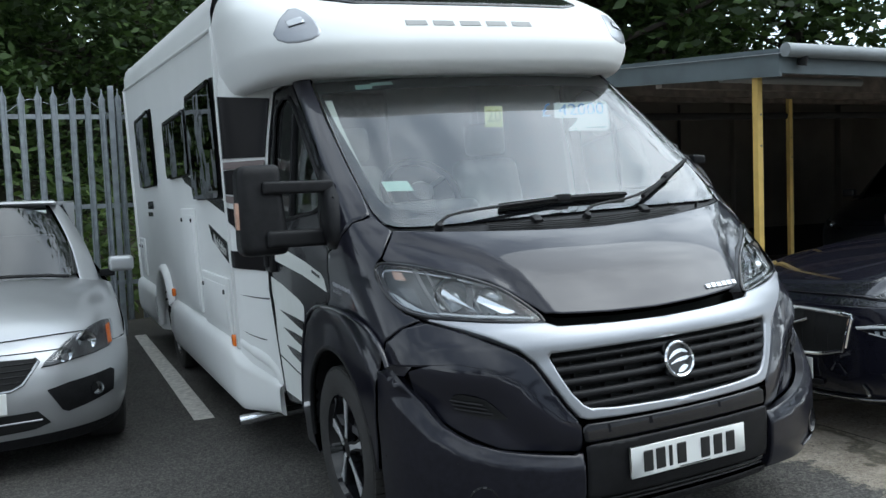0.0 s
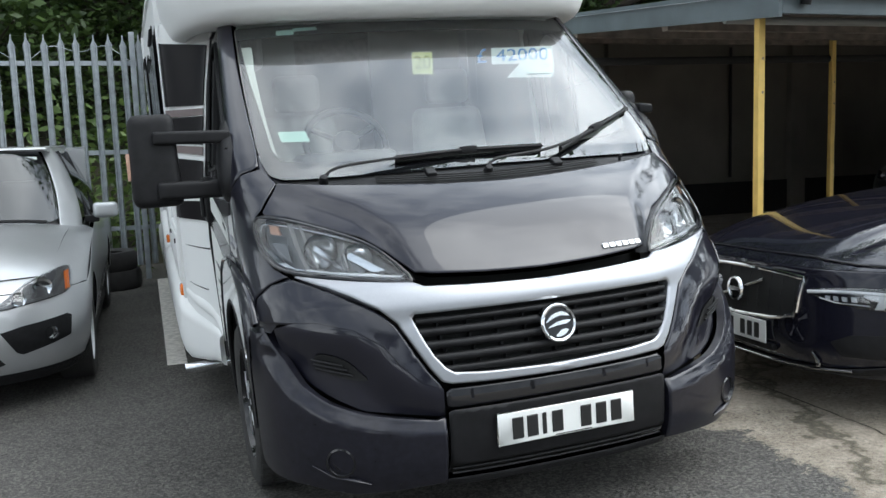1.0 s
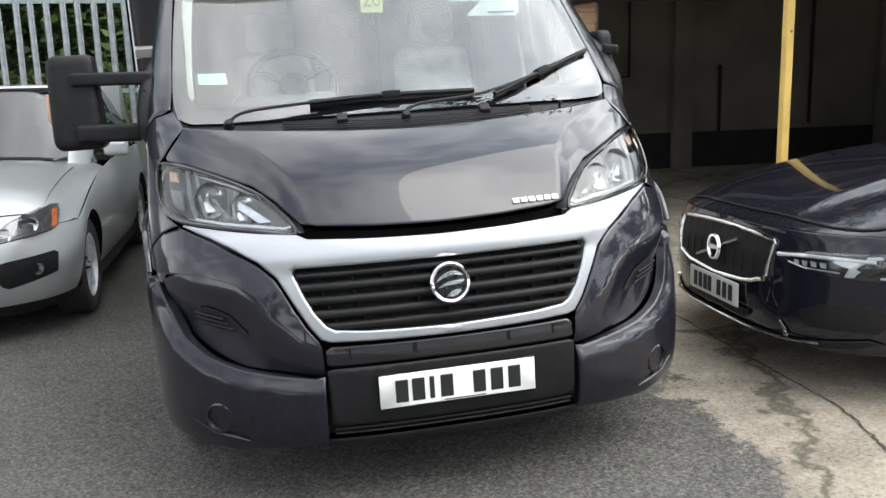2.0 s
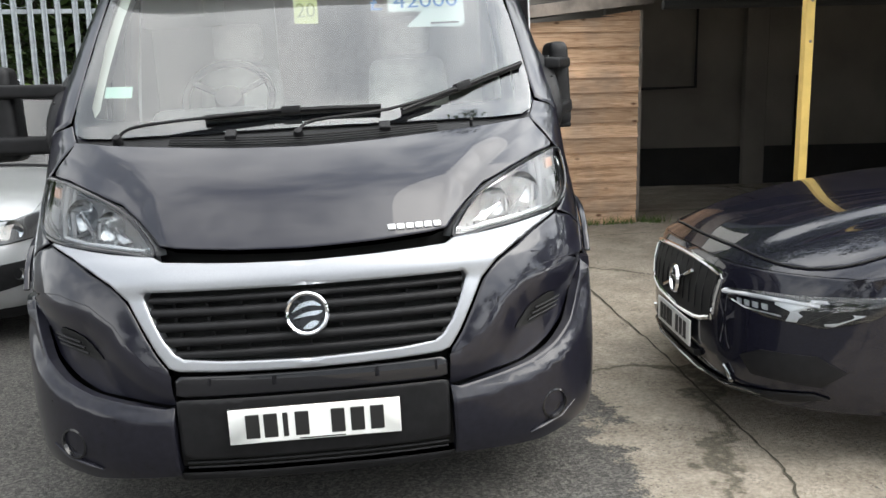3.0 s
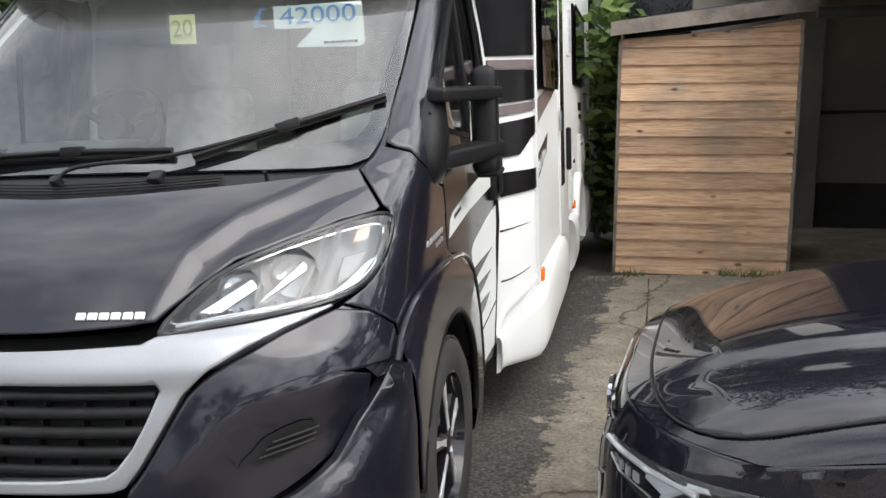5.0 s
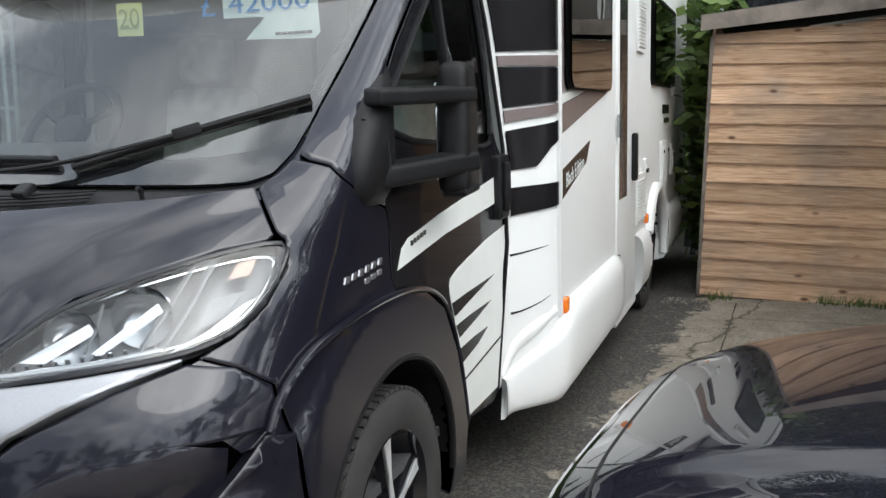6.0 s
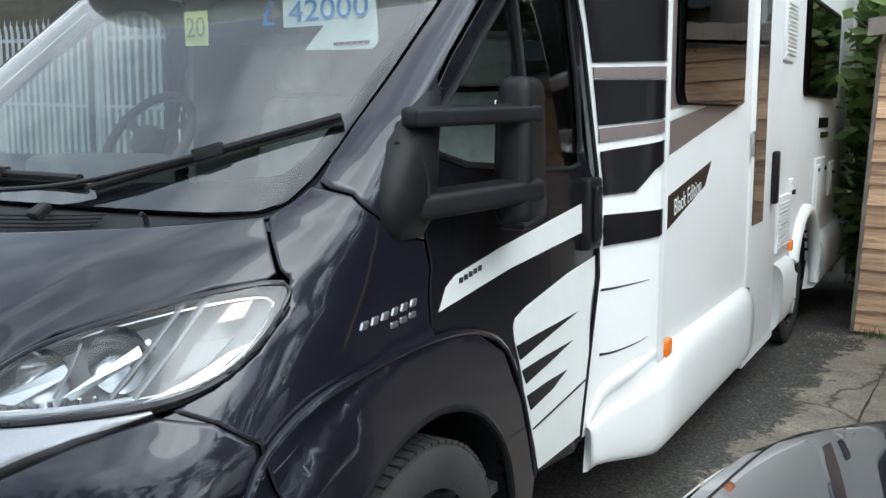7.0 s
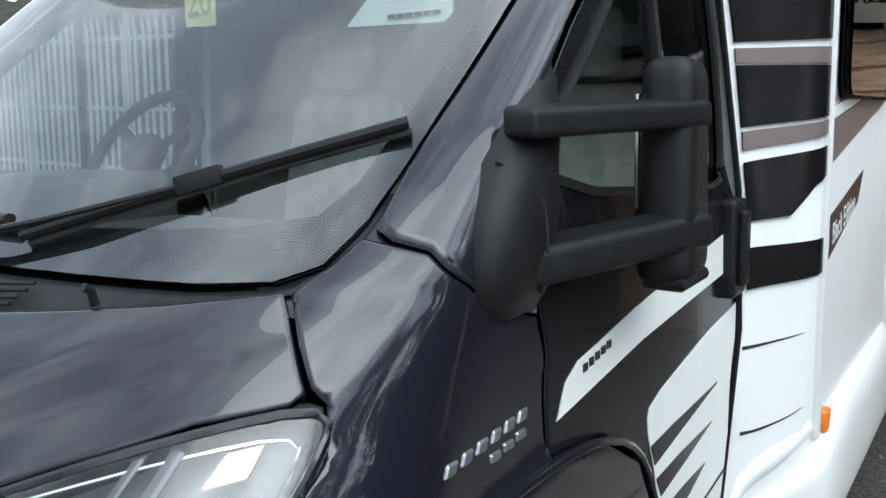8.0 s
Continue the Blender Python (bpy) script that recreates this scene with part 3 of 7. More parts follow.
def headlamp(s):
    lamp = new("headlight")
    lamp.parent = VAN
    lamp["label"] = "clear headlamp with chrome reflectors and amber indicator"

    def at(x, z, d):
        """Point behind the lens by d."""
        p = Vector(CAB(*CAB.f(x, z)))
        return Vector((s * p.x, p.y + d * 0.86, p.z - 0.1 * d)) + Vector((-s * d * 0.45, 0, 0))
    sheet("lamp_bowl", hand(s, CAB.front(LAMP)), CAB, LAMPGREY, lamp, -0.055, 0.005, 0.03, 0)
    # walls of the bowl
    rim_v, rim_f = [], []
    n = len(LAMP)
    for x, z in LAMP:
        q = CAB.f(x, z)
        a, b = at(x, z, 0.004), at(x, z, 0.06)
        rim_v += [a, b]
    for i in range(n):
        j = (i + 1) % n
        rim_f.append((2 * i, 2 * j, 2 * j + 1, 2 * i + 1))
    obj("lamp_rim", rim_v, rim_f, LAMPGREY, lamp)
    # two main reflectors, shallow dishes side by side
    for (x, z, r) in ((0.635, 1.012, 0.056), (0.745, 1.045, 0.062)):
        dish = lathe([(0.004, 0.034), (r * 0.35, 0.031), (r * 0.7, 0.02), (r * 0.95, 0.004), (r, 0.0)], 28, "z")
        rot = Matrix.Translation(at(x, z, 0.014)) @ Euler((radians(80), 0, radians(s * 22))).to_matrix().to_4x4() @ Matrix.Diagonal((1, 1, -1, 1))
        part("reflector", dish, CHROMESOFT, lamp, m=rot, smooth=True)
    # slanted chrome blades
    for a, b, c, d in (((0.553, 0.972), (0.66, 1.04), (0.675, 1.02), (0.60, 0.968)), ((0.683, 0.985), (0.772, 1.078), (0.79, 1.06), (0.70, 0.98))):
        part("blade", prism([(0, 0), (1, 0), (1, 1), (0, 1)], 0.004, lambda u, v, e, A=a, B=b, C=c, D=d: at(*(np.array(A) * (1 - u) * (1 - v) + np.array(B) * u * (1 - v) + np.array(C) * u * v + np.array(D) * (1 - u) * v), 0.02 + e + 0.01 * v)), CHROME, lamp)
    for a, b, w in (((0.792, 1.135), (0.765, 0.985), 0.007), ((0.822, 1.135), (0.80, 0.985), 0.010), ((0.665, 1.07), (0.672, 0.985), 0.004)):
        part("divider", tube([at(*a, 0.012), at((a[0] + b[0]) / 2 + 0.006, (a[1] + b[1]) / 2, 0.012), at(*b, 0.014)], w, 8, 0.6), LAMPGREY, lamp, smooth=True)
    # indicator and side reflector
    part("indicator", prism([(0.858, 1.10), (0.888, 1.105), (0.888, 1.135), (0.862, 1.13)], 0.012, lambda u, v, d: at(u, v, 0.012 + d)), AMBERPALE, lamp)
    part("side_lamp", prism([(0.842, 1.01), (0.875, 1.03), (0.89, 1.075), (0.845, 1.068)], 0.012, lambda u, v, d: at(u, v, 0.014 + d)), LAMPGREY, lamp)
    part("corner_plate", prism([(0.815, 0.978), (0.885, 1.008), (0.912, 1.06), (0.895, 1.05), (0.86, 1.01)], 0.004, lambda u, v, d: at(u, v, 0.008 + d)), CHROMESOFT, lamp)
    # daytime light strip along the foot
    part("light_strip", tube([at(0.505, 0.947, 0.012), at(0.6, 0.957, 0.012), at(0.7, 0.968, 0.012), at(0.80, 0.984, 0.012)], 0.006, 8), CLEARPLASTIC, lamp, smooth=True)
    for i in range(12):
        f = i / 11
        part("light_cell", box(-0.004, 0.004, -0.003, 0.003, -0.006, 0.006), CHROMESOFT, lamp, m=Matrix.Translation(at(0.53 + 0.26 * f, 0.958 + 0.032 * f, 0.014)))
    # black surround, and a bright line inside it
    cx, cz = sum(p[0] for p in LAMP) / n, sum(p[1] for p in LAMP) / n
    part("surround", tube([at(x, z, 0.0) for x, z in LAMP + LAMP[:1]], 0.0075, 8), GLOSSBLACK, lamp, "gloss black lamp surround", True)
    inner_line = [(cx + (x - cx) * 0.93, cz + (z - cz) * 0.80) for x, z in LAMP]
    part("bright_line", tube([at(x, z, 0.012) for x, z in inner_line + inner_line[:1]], 0.0024, 6), CHROME, lamp, "thin chrome line", True)
    lens = sheet("lens", hand(s, CAB.front(LAMP)), CAB, LENS, lamp, 0.004, 0.004, 0.03, 0)
    lens.visible_shadow = False


LAMPGREY = mat("lamp_bowl_grey", (0.17, 0.175, 0.185), 0.35, 0.1, 0, 0.2, 30)
CHROMESOFT = mat("satin_chrome", (0.44, 0.45, 0.46), 0.14, 1.0, 0, 0.08, 40)
CLEARPLASTIC = mat("clear_plastic", (0.55, 0.57, 0.6), 0.15, 0.2, 0.6)
AMBERPALE = mat("pale_amber_lens", (0.55, 0.34, 0.25), 0.2, 0, 0.6, 0.2, 200)
WY, WZ, WR = 1.03, 0.345, 0.43
WINDOW = [(1.09, 1.40), (1.5, 1.345), (1.9, 1.32), (1.975, 1.36), (1.995, 1.5), (1.985, 1.75), (1.965, 1.90), (1.74, 1.925), (1.5, 1.765), (1.27, 1.585)]

for s in (1, -1):
    headlamp(s)
    C, F, S = CAB, CAB.f, CAB.s
    sheet("bumper_corner", hand(s, [F(*p) for p in UPPER] + C.front([(0.43, 0.572), (0.5, 0.60), (0.56, 0.66), (0.61, 0.73), (0.69, 0.785), (0.80, 0.812), (0.87, 0.81)]) +
          [S(0.47, 0.803), S(0.501, 0.84), S(0.492, 0.886), S(0.433, 0.938)]), CAB, PAINT, VAN, 0.0, 0.03, 0.02, 0.005, 0.008, "dark painted bumper corner")
    # hollow of the air scoop, sloping inwards
    scoop = hand(s, C.front([(0.43, 0.48), (0.70, 0.515), (0.88, 0.61), (0.94, 0.70), (0.93, 0.79), (0.87, 0.815), (0.80, 0.82), (0.69, 0.795), (0.60, 0.735), (0.55, 0.665), (0.49, 0.61), (0.43, 0.58)]))

    def scoop_relief(q, z):
        x = abs(CAB(q, z)[0])
        d = seam_distance([(0.43, 0.565), (0.5, 0.60), (0.56, 0.66), (0.61, 0.73), (0.69, 0.785), (0.87, 0.81), (1.0, 0.81)], x, z)
        return -0.055 * smooth01(max(0, -d) / 0.16)
    sheet("air_scoop", scoop, CAB, PAINT, VAN, -0.002, 0.005, 0.02, 0, 0.005, "dark painted air scoop", scoop_relief)
    VENT = curve_through([(0.675, 0.622), (0.76, 0.630), (0.825, 0.660), (0.84, 0.70), (0.806, 0.716), (0.735, 0.692), (0.70, 0.655)], True, 2)
    # no hole is cut: a flat black sheet paints the vent's shade
    sheet("vent_opening", hand(s, C.front(VENT)), CAB, VOID, VAN, 0.002, 0.003, 0.02, 0, 0.005, "flat black sheet for the shade in the vent opening", scoop_relief)
    for k in range(3):
        x0_, x1_, z = 0.705 + 0.014 * k, 0.815 + 0.006 * k, 0.636 + 0.017 * k
        pth = []
        for i in range(7):
            x = x0_ + (x1_ - x0_) * i / 6
            q = F(x, z + 0.22 * (x - x0_))
            p = CAB(*q)
            pth.append(Vector((s * p[0], p[1] - scoop_relief(*q) * 0.85 - 0.004, p[2])))
        part("vent_slat", tube(pth, 0.0042, 6), PLASTIC, VAN, smooth=True)
    lower = C.front([(0.43, 0.478), (0.46, 0.474), (0.56, 0.487), (0.70, 0.513), (0.80, 0.55), (0.875, 0.605), (0.915, 0.68)]) + [S(0.40, 0.74), S(0.46, 0.785), S(0.525, 0.775), S(0.545, 0.6), S(0.56, 0.4), S(0.57, 0.25)] + C.front([(0.86, 0.25), (0.72, 0.225), (0.6, 0.235), (0.43, 0.25)])

    def lower_relief(q, z):
        # bright shoulder along the upper edge
        x = abs(CAB(q, z)[0])
        d = -seam_distance([(0.43, 0.478), (0.56, 0.487), (0.70, 0.513), (0.80, 0.55), (0.875, 0.605), (0.93, 0.70)], x, z)
        return 0.022 * smooth01(d / 0.05) - 0.012
    sheet("lower_bumper", hand(s, lower), CAB, PAINT_MATT, VAN, 0.004, 0.03, 0.02, 0.006, 0.008, "dark grey lower bumper", lower_relief)
    # fog lamp in a shallow pocket with a small fin below it
    p = Vector(CAB(*F(0.775, 0.352)))
    m = Matrix.Translation((s * p.x, p.y - 0.014, p.z)) @ Euler((radians(90), 0, radians(s * 28))).to_matrix().to_4x4()
    fog = part("fog_lamp", lathe([(0.052, -0.02), (0.052, 0.006), (0.045, 0.008), (0.04, -0.004), (0.033, -0.006), (0.001, -0.008)], 28, "z"), GLOSSBLACK, VAN, "black round fog lamp pocket", True, m)
    part("fog_lens", cyl(0.03, 0.006, 24, bevel=0.002), GLOSSBLACK, fog, m=m @ pose(0, 0, -0.004))
    fin = [Vector((s * q[0], q[1] - 0.022, q[2])) for q in (CAB(*F(x, z)) for x, z in ((0.685, 0.272), (0.73, 0.288), (0.80, 0.302), (0.86, 0.335)))]
    part("bumper_fin", tube(fin, 0.012, 8, 0.5, [0.3, 1, 0.8, 0.3]), PAINT_MATT, VAN, smooth=True)

    arch = [(WY + WR * math.cos(radians(d)) * 1.02, WZ + WR * math.sin(radians(d)) * 1.03) for d in range(176, -10, -6)]
    FLARE = curve_through([(0.45, 0.80), (0.50, 0.87), (0.62, 0.935), (0.8, 0.962), (1.04, 0.968), (1.25, 0.94), (1.4, 0.86), (1.50, 0.70), (1.57, 0.52), (1.60, 0.42)], False, 3)

    def wing_relief(q, z):
        # the arch stands proud of the door
        x, y, _ = CAB(q, z)
        d = math.hypot((y - WY) * 0.97, z - WZ)
        return 0.020 * smooth01((0.66 - d) / 0.05)
    wing = [S(0.44, 0.935), S(0.50, 0.885), S(0.51, 0.83), S(0.53, 0.77), S(0.55, 0.6), S(0.575, 0.4)] + C.side(arch) + C.side([(1.47, 0.22), (1.60, 0.24), (1.60, 0.42), (1.56, 0.52), (1.49, 0.70), (1.39, 0.855), (1.25, 0.937), (1.055, 0.966), (1.05, 1.1), (1.036, 1.196), (0.931, 1.226), (0.867, 1.2685), (0.8235, 1.3185), (0.80, 1.330)])
    wing += [F(0.866, 1.340), F(0.846, 1.306), F(0.829, 1.281), F(0.867, 1.238), F(0.904, 1.186), F(0.921, 1.168), F(0.936, 1.11), F(0.928, 1.043), F(0.90, 0.993), F(0.862, 0.966)]
    sheet("front_wing", hand(s, wing), CAB, PAINT, VAN, 0, 0.05, 0.02, 0.004, 0.006, "dark metallic front wing", wing_relief)
    fl = [Vector((s * (q[0] + 0.014), q[1], q[2])) for q in (CAB(*S(y, z)) for y, z in FLARE)]
    part("arch_edge", tube(fl, 0.011, 8, 0.8), PAINT, VAN, smooth=True)
    lip = [Vector((s * (q[0] + 0.012), q[1], q[2])) for q in (CAB(*S(y, z)) for y, z in arch)]
    part("arch_lip", tube(lip, 0.012, 8), PLASTIC, VAN, smooth=True)
    lv, lf = [], []
    for y, z in arch:
        q = CAB(*S(y, z))
        lv += [(s * (q[0] - 0.004), q[1], q[2]), (s * 0.55, q[1], q[2])]
    for i in range(len(arch) - 1):
        lf.append((2 * i, 2 * i + 1, 2 * i + 3, 2 * i + 2))
    obj("arch_liner", lv, lf, PLASTIC, VAN)

    # cab door with an open window frame
    outer = [(1.062, 0.970), (1.255, 0.943), (1.41, 0.86), (1.51, 0.70), (1.585, 0.52), (1.62, 0.41), (1.95, 0.37), (1.99, 0.40), (2.045, 0.70), (2.085, 0.95), (2.09, 1.28), (2.07, 1.75), (2.05, 1.96), (2.02, 1.985), (1.72, 1.985), (1.49, 1.825), (1.24, 1.63), (0.990, 1.345), (1.042, 1.22), (1.057, 1.1)]
    win = curve_through(WINDOW, True, 2)
    k = max(range(len(win)), key=lambda i: win[i][0] - win[i][1])
    inner = win[k:] + win[:k]
    inner = [inner[0]] + inner[:0:-1]
    e = inner[0]
    key = outer[:10] + [(2.086, 1.24)] + [(e[0] + 0.002, e[1] - 0.002)] + inner[1:] + [(e[0] + 0.001, e[1] + 0.003), (2.086, 1.246)] + outer[10:]
    dr = sheet("cab_door", hand(s, C.side(key)), CAB, DOORBLACK, VAN, 0, 0.03, 0.035, 0.004, 0.006, "black cab door with white decal stripes")
    pane = sheet("door_window", hand(s, C.side(win)), CAB, DOORGLASS, dr, -0.006, 0.004, 0.06, 0, 0.006, "tinted door window")
    pane.visible_shadow = False
    frame_path = [Vector((s * (q[0] + 0.002), q[1], q[2])) for q in (CAB(*S(y, z)) for y, z in win + win[:1])]
    part("window_seal", tube(frame_path, 0.009, 6), PLASTIC, dr, smooth=True)
    q1, q2 = CAB(*S(1.62, 1.345)), CAB(*S(1.60, 1.83))
    part("window_bar", tube([(s * q1[0], q1[1], q1[2]), (s * q2[0], q2[1], q2[2])], 0.018, 8, 0.5), PLASTIC, dr, smooth=True)
    # white stripe, flame panel and dark spikes
    sheet("decal_stripe", hand(s, C.side([(1.085, 1.022), (1.12, 1.075), (1.165, 1.098), (1.40, 1.135), (1.97, 1.205), (1.97, 1.112), (1.45, 1.07)])), CAB, DECAL_WHITE, dr, 0.002, 0.003, 0.06, 0, 0.01, "white decal stripe")
    sheet("decal_panel", hand(s, C.side([(1.475, 0.905), (1.485, 0.925), (1.55, 0.945), (1.85, 0.995), (2.08, 1.02), (2.075, 0.93), (2.035, 0.70), (1.985, 0.42), (1.66, 0.42), (1.63, 0.50), (1.57, 0.64), (1.51, 0.80)])), CAB, DECAL_WHITE, dr, 0.002, 0.003, 0.05, 0, 0.01, "white decal panel")
    for y0, z0, y1, z1, y2, z2 in ((1.505, 0.845, 1.93, 0.858, 1.525, 0.805), (1.54, 0.765, 1.89, 0.772, 1.565, 0.725), (1.575, 0.68, 1.85, 0.685, 1.60, 0.635)):
        sheet("decal_spike", hand(s, C.side([(y0 - 0.015, z0), (y0 + 0.12, z0 + 0.006), (y1, z1), (y2 + 0.14, z2 + 0.016), (y2 - 0.012, z2 - 0.006)])), CAB, DECAL_BLACK, dr, 0.004, 0.003, 0.06, 0, 0.01, "black decal spike")
    sheet("panel_line", hand(s, C.side([(1.61, 0.567), (2.02, 0.612), (2.02, 0.606), (1.61, 0.561)])), CAB, VOID, dr, 0.004, 0.003, 0.1, 0)
    # handle
    bmh = box(-0.014, 0.03, 1.965, 2.075, 1.05, 1.285, 0.014, 3)
    part("handle_cup", bmh, PLASTIC, dr, smooth=True, m=Matrix.Translation((s * 0.985, 0, 0)) @ Matrix.Diagonal((s, 1, 1, 1)))
    part("handle", box(0.028, 0.05, 1.985, 2.03, 1.08, 1.26, 0.01, 3), PLASTIC, dr, smooth=True, m=Matrix.Translation((s * 0.985, 0, 0)) @ Matrix.Diagonal((s, 1, 1, 1)))
    # badge on the wing, as plain bars
    for i, w in enumerate((0.03, 0.028, 0.03, 0.026, 0.03, 0.028)):
        y = 0.792 + 0.037 * i
        q = CAB(*S(y, 1.05))
        part("badge_bar", box(-0.003, 0.004, -w * 0.45, w * 0.45, -0.009, 0.009, 0.003, 1), BADGEGREY, VAN, m=Matrix.Translation((s * q[0], y, 1.050 + 0.003 * i)) @ Matrix(((1, 0, 0, 0), (0, 1, 0.45, 0), (0, 0, 1, 0), (0, 0, 0, 1))) @ Matrix.Diagonal((s, 1, 1, 1)))
    for i in range(3):
        y = 0.90 + 0.036 * i
        q = CAB(*S(y, 1.02))
        part("badge_bar", box(-0.003, 0.004, -0.014, 0.014, -0.007, 0.007, 0.0025, 1), BADGEGREY, VAN, m=Matrix.Translation((s * q[0], y, 1.030 + 0.004 * i)) @ Matrix.Diagonal((s, 1, 1, 1)))
    for i in range(5):
        y = 1.19 + 0.024 * i
        part("decal_bar", box(-0.001, 0.0035, -0.009, 0.009, -0.007, 0.007), INK, dr, m=Matrix.Translation((s * CAB(*S(y, 1.08))[0], y, 1.082 + 0.004 * i)) @ Matrix.Diagonal((s, 1, 1, 1)))

    # body shell behind the panel joints
    sheet("inner_wing", hand(s, [F(0.84, 0.90), F(0.90, 0.84), S(0.40, 0.77), S(0.54, 0.77), S(0.56, 0.90), S(0.48, 0.97), F(0.90, 0.985), F(0.85, 0.955)]), CAB, PAINT, VAN, -0.014, 0.004, 0.04, 0)
    sheet("inner_wing", hand(s, [F(0.80, 1.27), S(0.70, 1.25), S(0.97, 1.27), S(1.02, 1.34), S(0.98, 1.38), F(0.85, 1.40), F(0.83, 1.345), F(0.76, 1.31)]), CAB, PAINT, VAN, -0.014, 0.004, 0.03, 0)
    pillar = [S(0.80, 1.335), S(0.825, 1.321), S(0.869, 1.271), S(0.933, 1.229), S(1.036, 1.201), S(1.037, 1.222), S(0.984, 1.345), S(0.99, 1.36), S(1.23, 1.64), S(1.48, 1.838), S(1.72, 2.0), S(1.71, 2.03), F(0.82, 2.02), F(0.838, 1.985), F(0.856, 1.8), F(0.868, 1.55), F(0.868, 1.42), F(0.875, 1.35)]
    sheet("windscreen_pillar", hand(s, pillar), CAB, PAINT, VAN, 0.004, 0.04, 0.02, 0.006, 0.012, "dark metallic windscreen pillar")

    # door mirror on two arms
    mir = new("door_mirror")
    mir.parent = VAN
    mir["label"] = "large black two-arm door mirror"
    Mm = Matrix.Diagonal((s, 1, 1, 1))
    # moulded foot that rises into a thin sail against the window
    rings = [(1.205, 0.93, 1.01, 0.976), (1.215, 0.90, 1.04, 0.994), (1.245, 0.878, 1.062, 1.008), (1.295, 0.870, 1.078, 1.016), (1.36, 0.895, 1.095, 1.016), (1.425, 0.940, 1.112, 1.004),
             (1.48, 1.005, 1.135, 0.992), (1.54, 1.095, 1.175, 0.958), (1.585, 1.19, 1.225, 0.925), (1.60, 1.232, 1.245, 0.905)]
    fv, ff_ = [], []
    for z, y0, y1, xo in rings:
        xi = table(CAB.wide, z) - 0.03
        for k in range(13):
            a_ = math.pi * k / 12
            fv.append((s * (xi + (xo - xi) * abs(math.sin(a_)) ** 0.55), (y0 + y1) / 2 - (y1 - y0) / 2 * math.copysign(abs(math.cos(a_)) ** 0.8, math.cos(a_)), z))
    for j in range(len(rings) - 1):
        for k in range(12):
            f_ = (j * 13 + k, j * 13 + k + 1, (j + 1) * 13 + k + 1, (j + 1) * 13 + k)
            ff_.append(f_ if s < 0 else f_[::-1])
    ff_ += [tuple(range(13)), tuple(len(fv) - 13 + k for k in range(13))]
    obj("mirror_base", fv, ff_, PLASTIC, mir)
    seam = [(0.972, 0.942, 1.428), (0.996, 0.972, 1.405), (1.012, 0.998, 1.37), (1.0165, 1.004, 1.30), (1.009, 1.004, 1.24)]
    part("foot_seam", tube([(s * x, y, z) for x, y, z in curve_through([Vector(p) for p in seam], False, 3)], 0.0035, 6), VOID, mir, smooth=True)
    # the kerb-side mirror is folded back along the door
    if s > 0:
        hm = Matrix.Translation((1.078, 1.345, 0)) @ Matrix.Rotation(radians(7), 4, "Z")
        arms = [((0.985, 0.975, 1.479), (1.118, 1.345, 1.489), 0.024, 0.033), ((0.975, 0.985, 1.279), (1.122, 1.35, 1.303), 0.033, 0.036)]
        x0, x1, y0, y1 = -0.048, 0.048, -0.088, 0.088
    else:
        hm = Mm @ Matrix.Translation((1.245, 1.075, 0))
        arms = [((0.95, 1.03, 1.472), (1.25, 1.02, 1.482), 0.026, 0.035), ((0.95, 1.02, 1.262), (1.25, 1.01, 1.272), 0.036, 0.036)]
        x0, x1, y0, y1 = -0.098, 0.098, -0.075, 0.075
    for A, B, hh, hd in arms:
        A, B = Vector(A), Vector(B)
        d = B - A
        ln_ = d.length
        bm = box(0, ln_, -hd, hd, -hh, hh, hh * 0.55, 4)
        for v in bm.verts:
            t = v.co.x / ln_
            v.co.y *= 1 - 0.12 * t
            v.co.z += 0.006 * math.sin(math.pi * t)
            if v.co.z > 0 and v.co.y * (1 if s > 0 else -1) < 0:
                v.co.z -= hh * 0.25
        rot = Vector((1, 0, 0)).rotation_difference(d.normalized()).to_matrix().to_4x4()
        m = Matrix.Translation(A) @ rot
        part("mirror_arm", bm, PLASTIC, mir, smooth=True, m=m if s > 0 else Mm @ m)
    head = box(x0, x1, y0, y1, 1.207, 1.578, 0.044, 6)
    for v in head.verts:
        t = (v.co.z - 1.207) / 0.371
        v.co.x *= 1 - 0.10 * smooth01((t - 0.55) / 0.45)
        v.co.y *= 1 - 0.22 * smooth01((t - 0.6) / 0.4)
        if s < 0:
            v.co.x += 0.014 * math.sin(t * 3.0)
    part("mirror_head", head, PLASTIC, mir, smooth=True, m=hm)
    if s > 0:
        part("mirror_glass", box(x0 - 0.004, x0 + 0.004, y0 + 0.03, y1 - 0.03, 1.25, 1.52, 0.002, 1), CHROME, mir, m=hm)
        part("mirror_cup", tube([hm @ Vector((-0.03, -0.06, 1.214)), hm @ Vector((0.03, -0.075, 1.214)), hm @ Vector((0.05, 0.0, 1.225))], 0.012, 8), PLASTIC, mir, smooth=True)
    else:
        part("mirror_glass", box(x0 + 0.02, x1 - 0.02, y1 - 0.002, y1 + 0.004, 1.235, 1.53, 0.002, 1), CHROME, mir, m=hm)
    if s < 0:
        part("mirror_indicator", box(x1 - 0.004, x1 + 0.014, -0.045, -0.005, 1.32, 1.43, 0.006, 2), AMBERPALE, mir, "clear amber repeater lamp", True, hm)

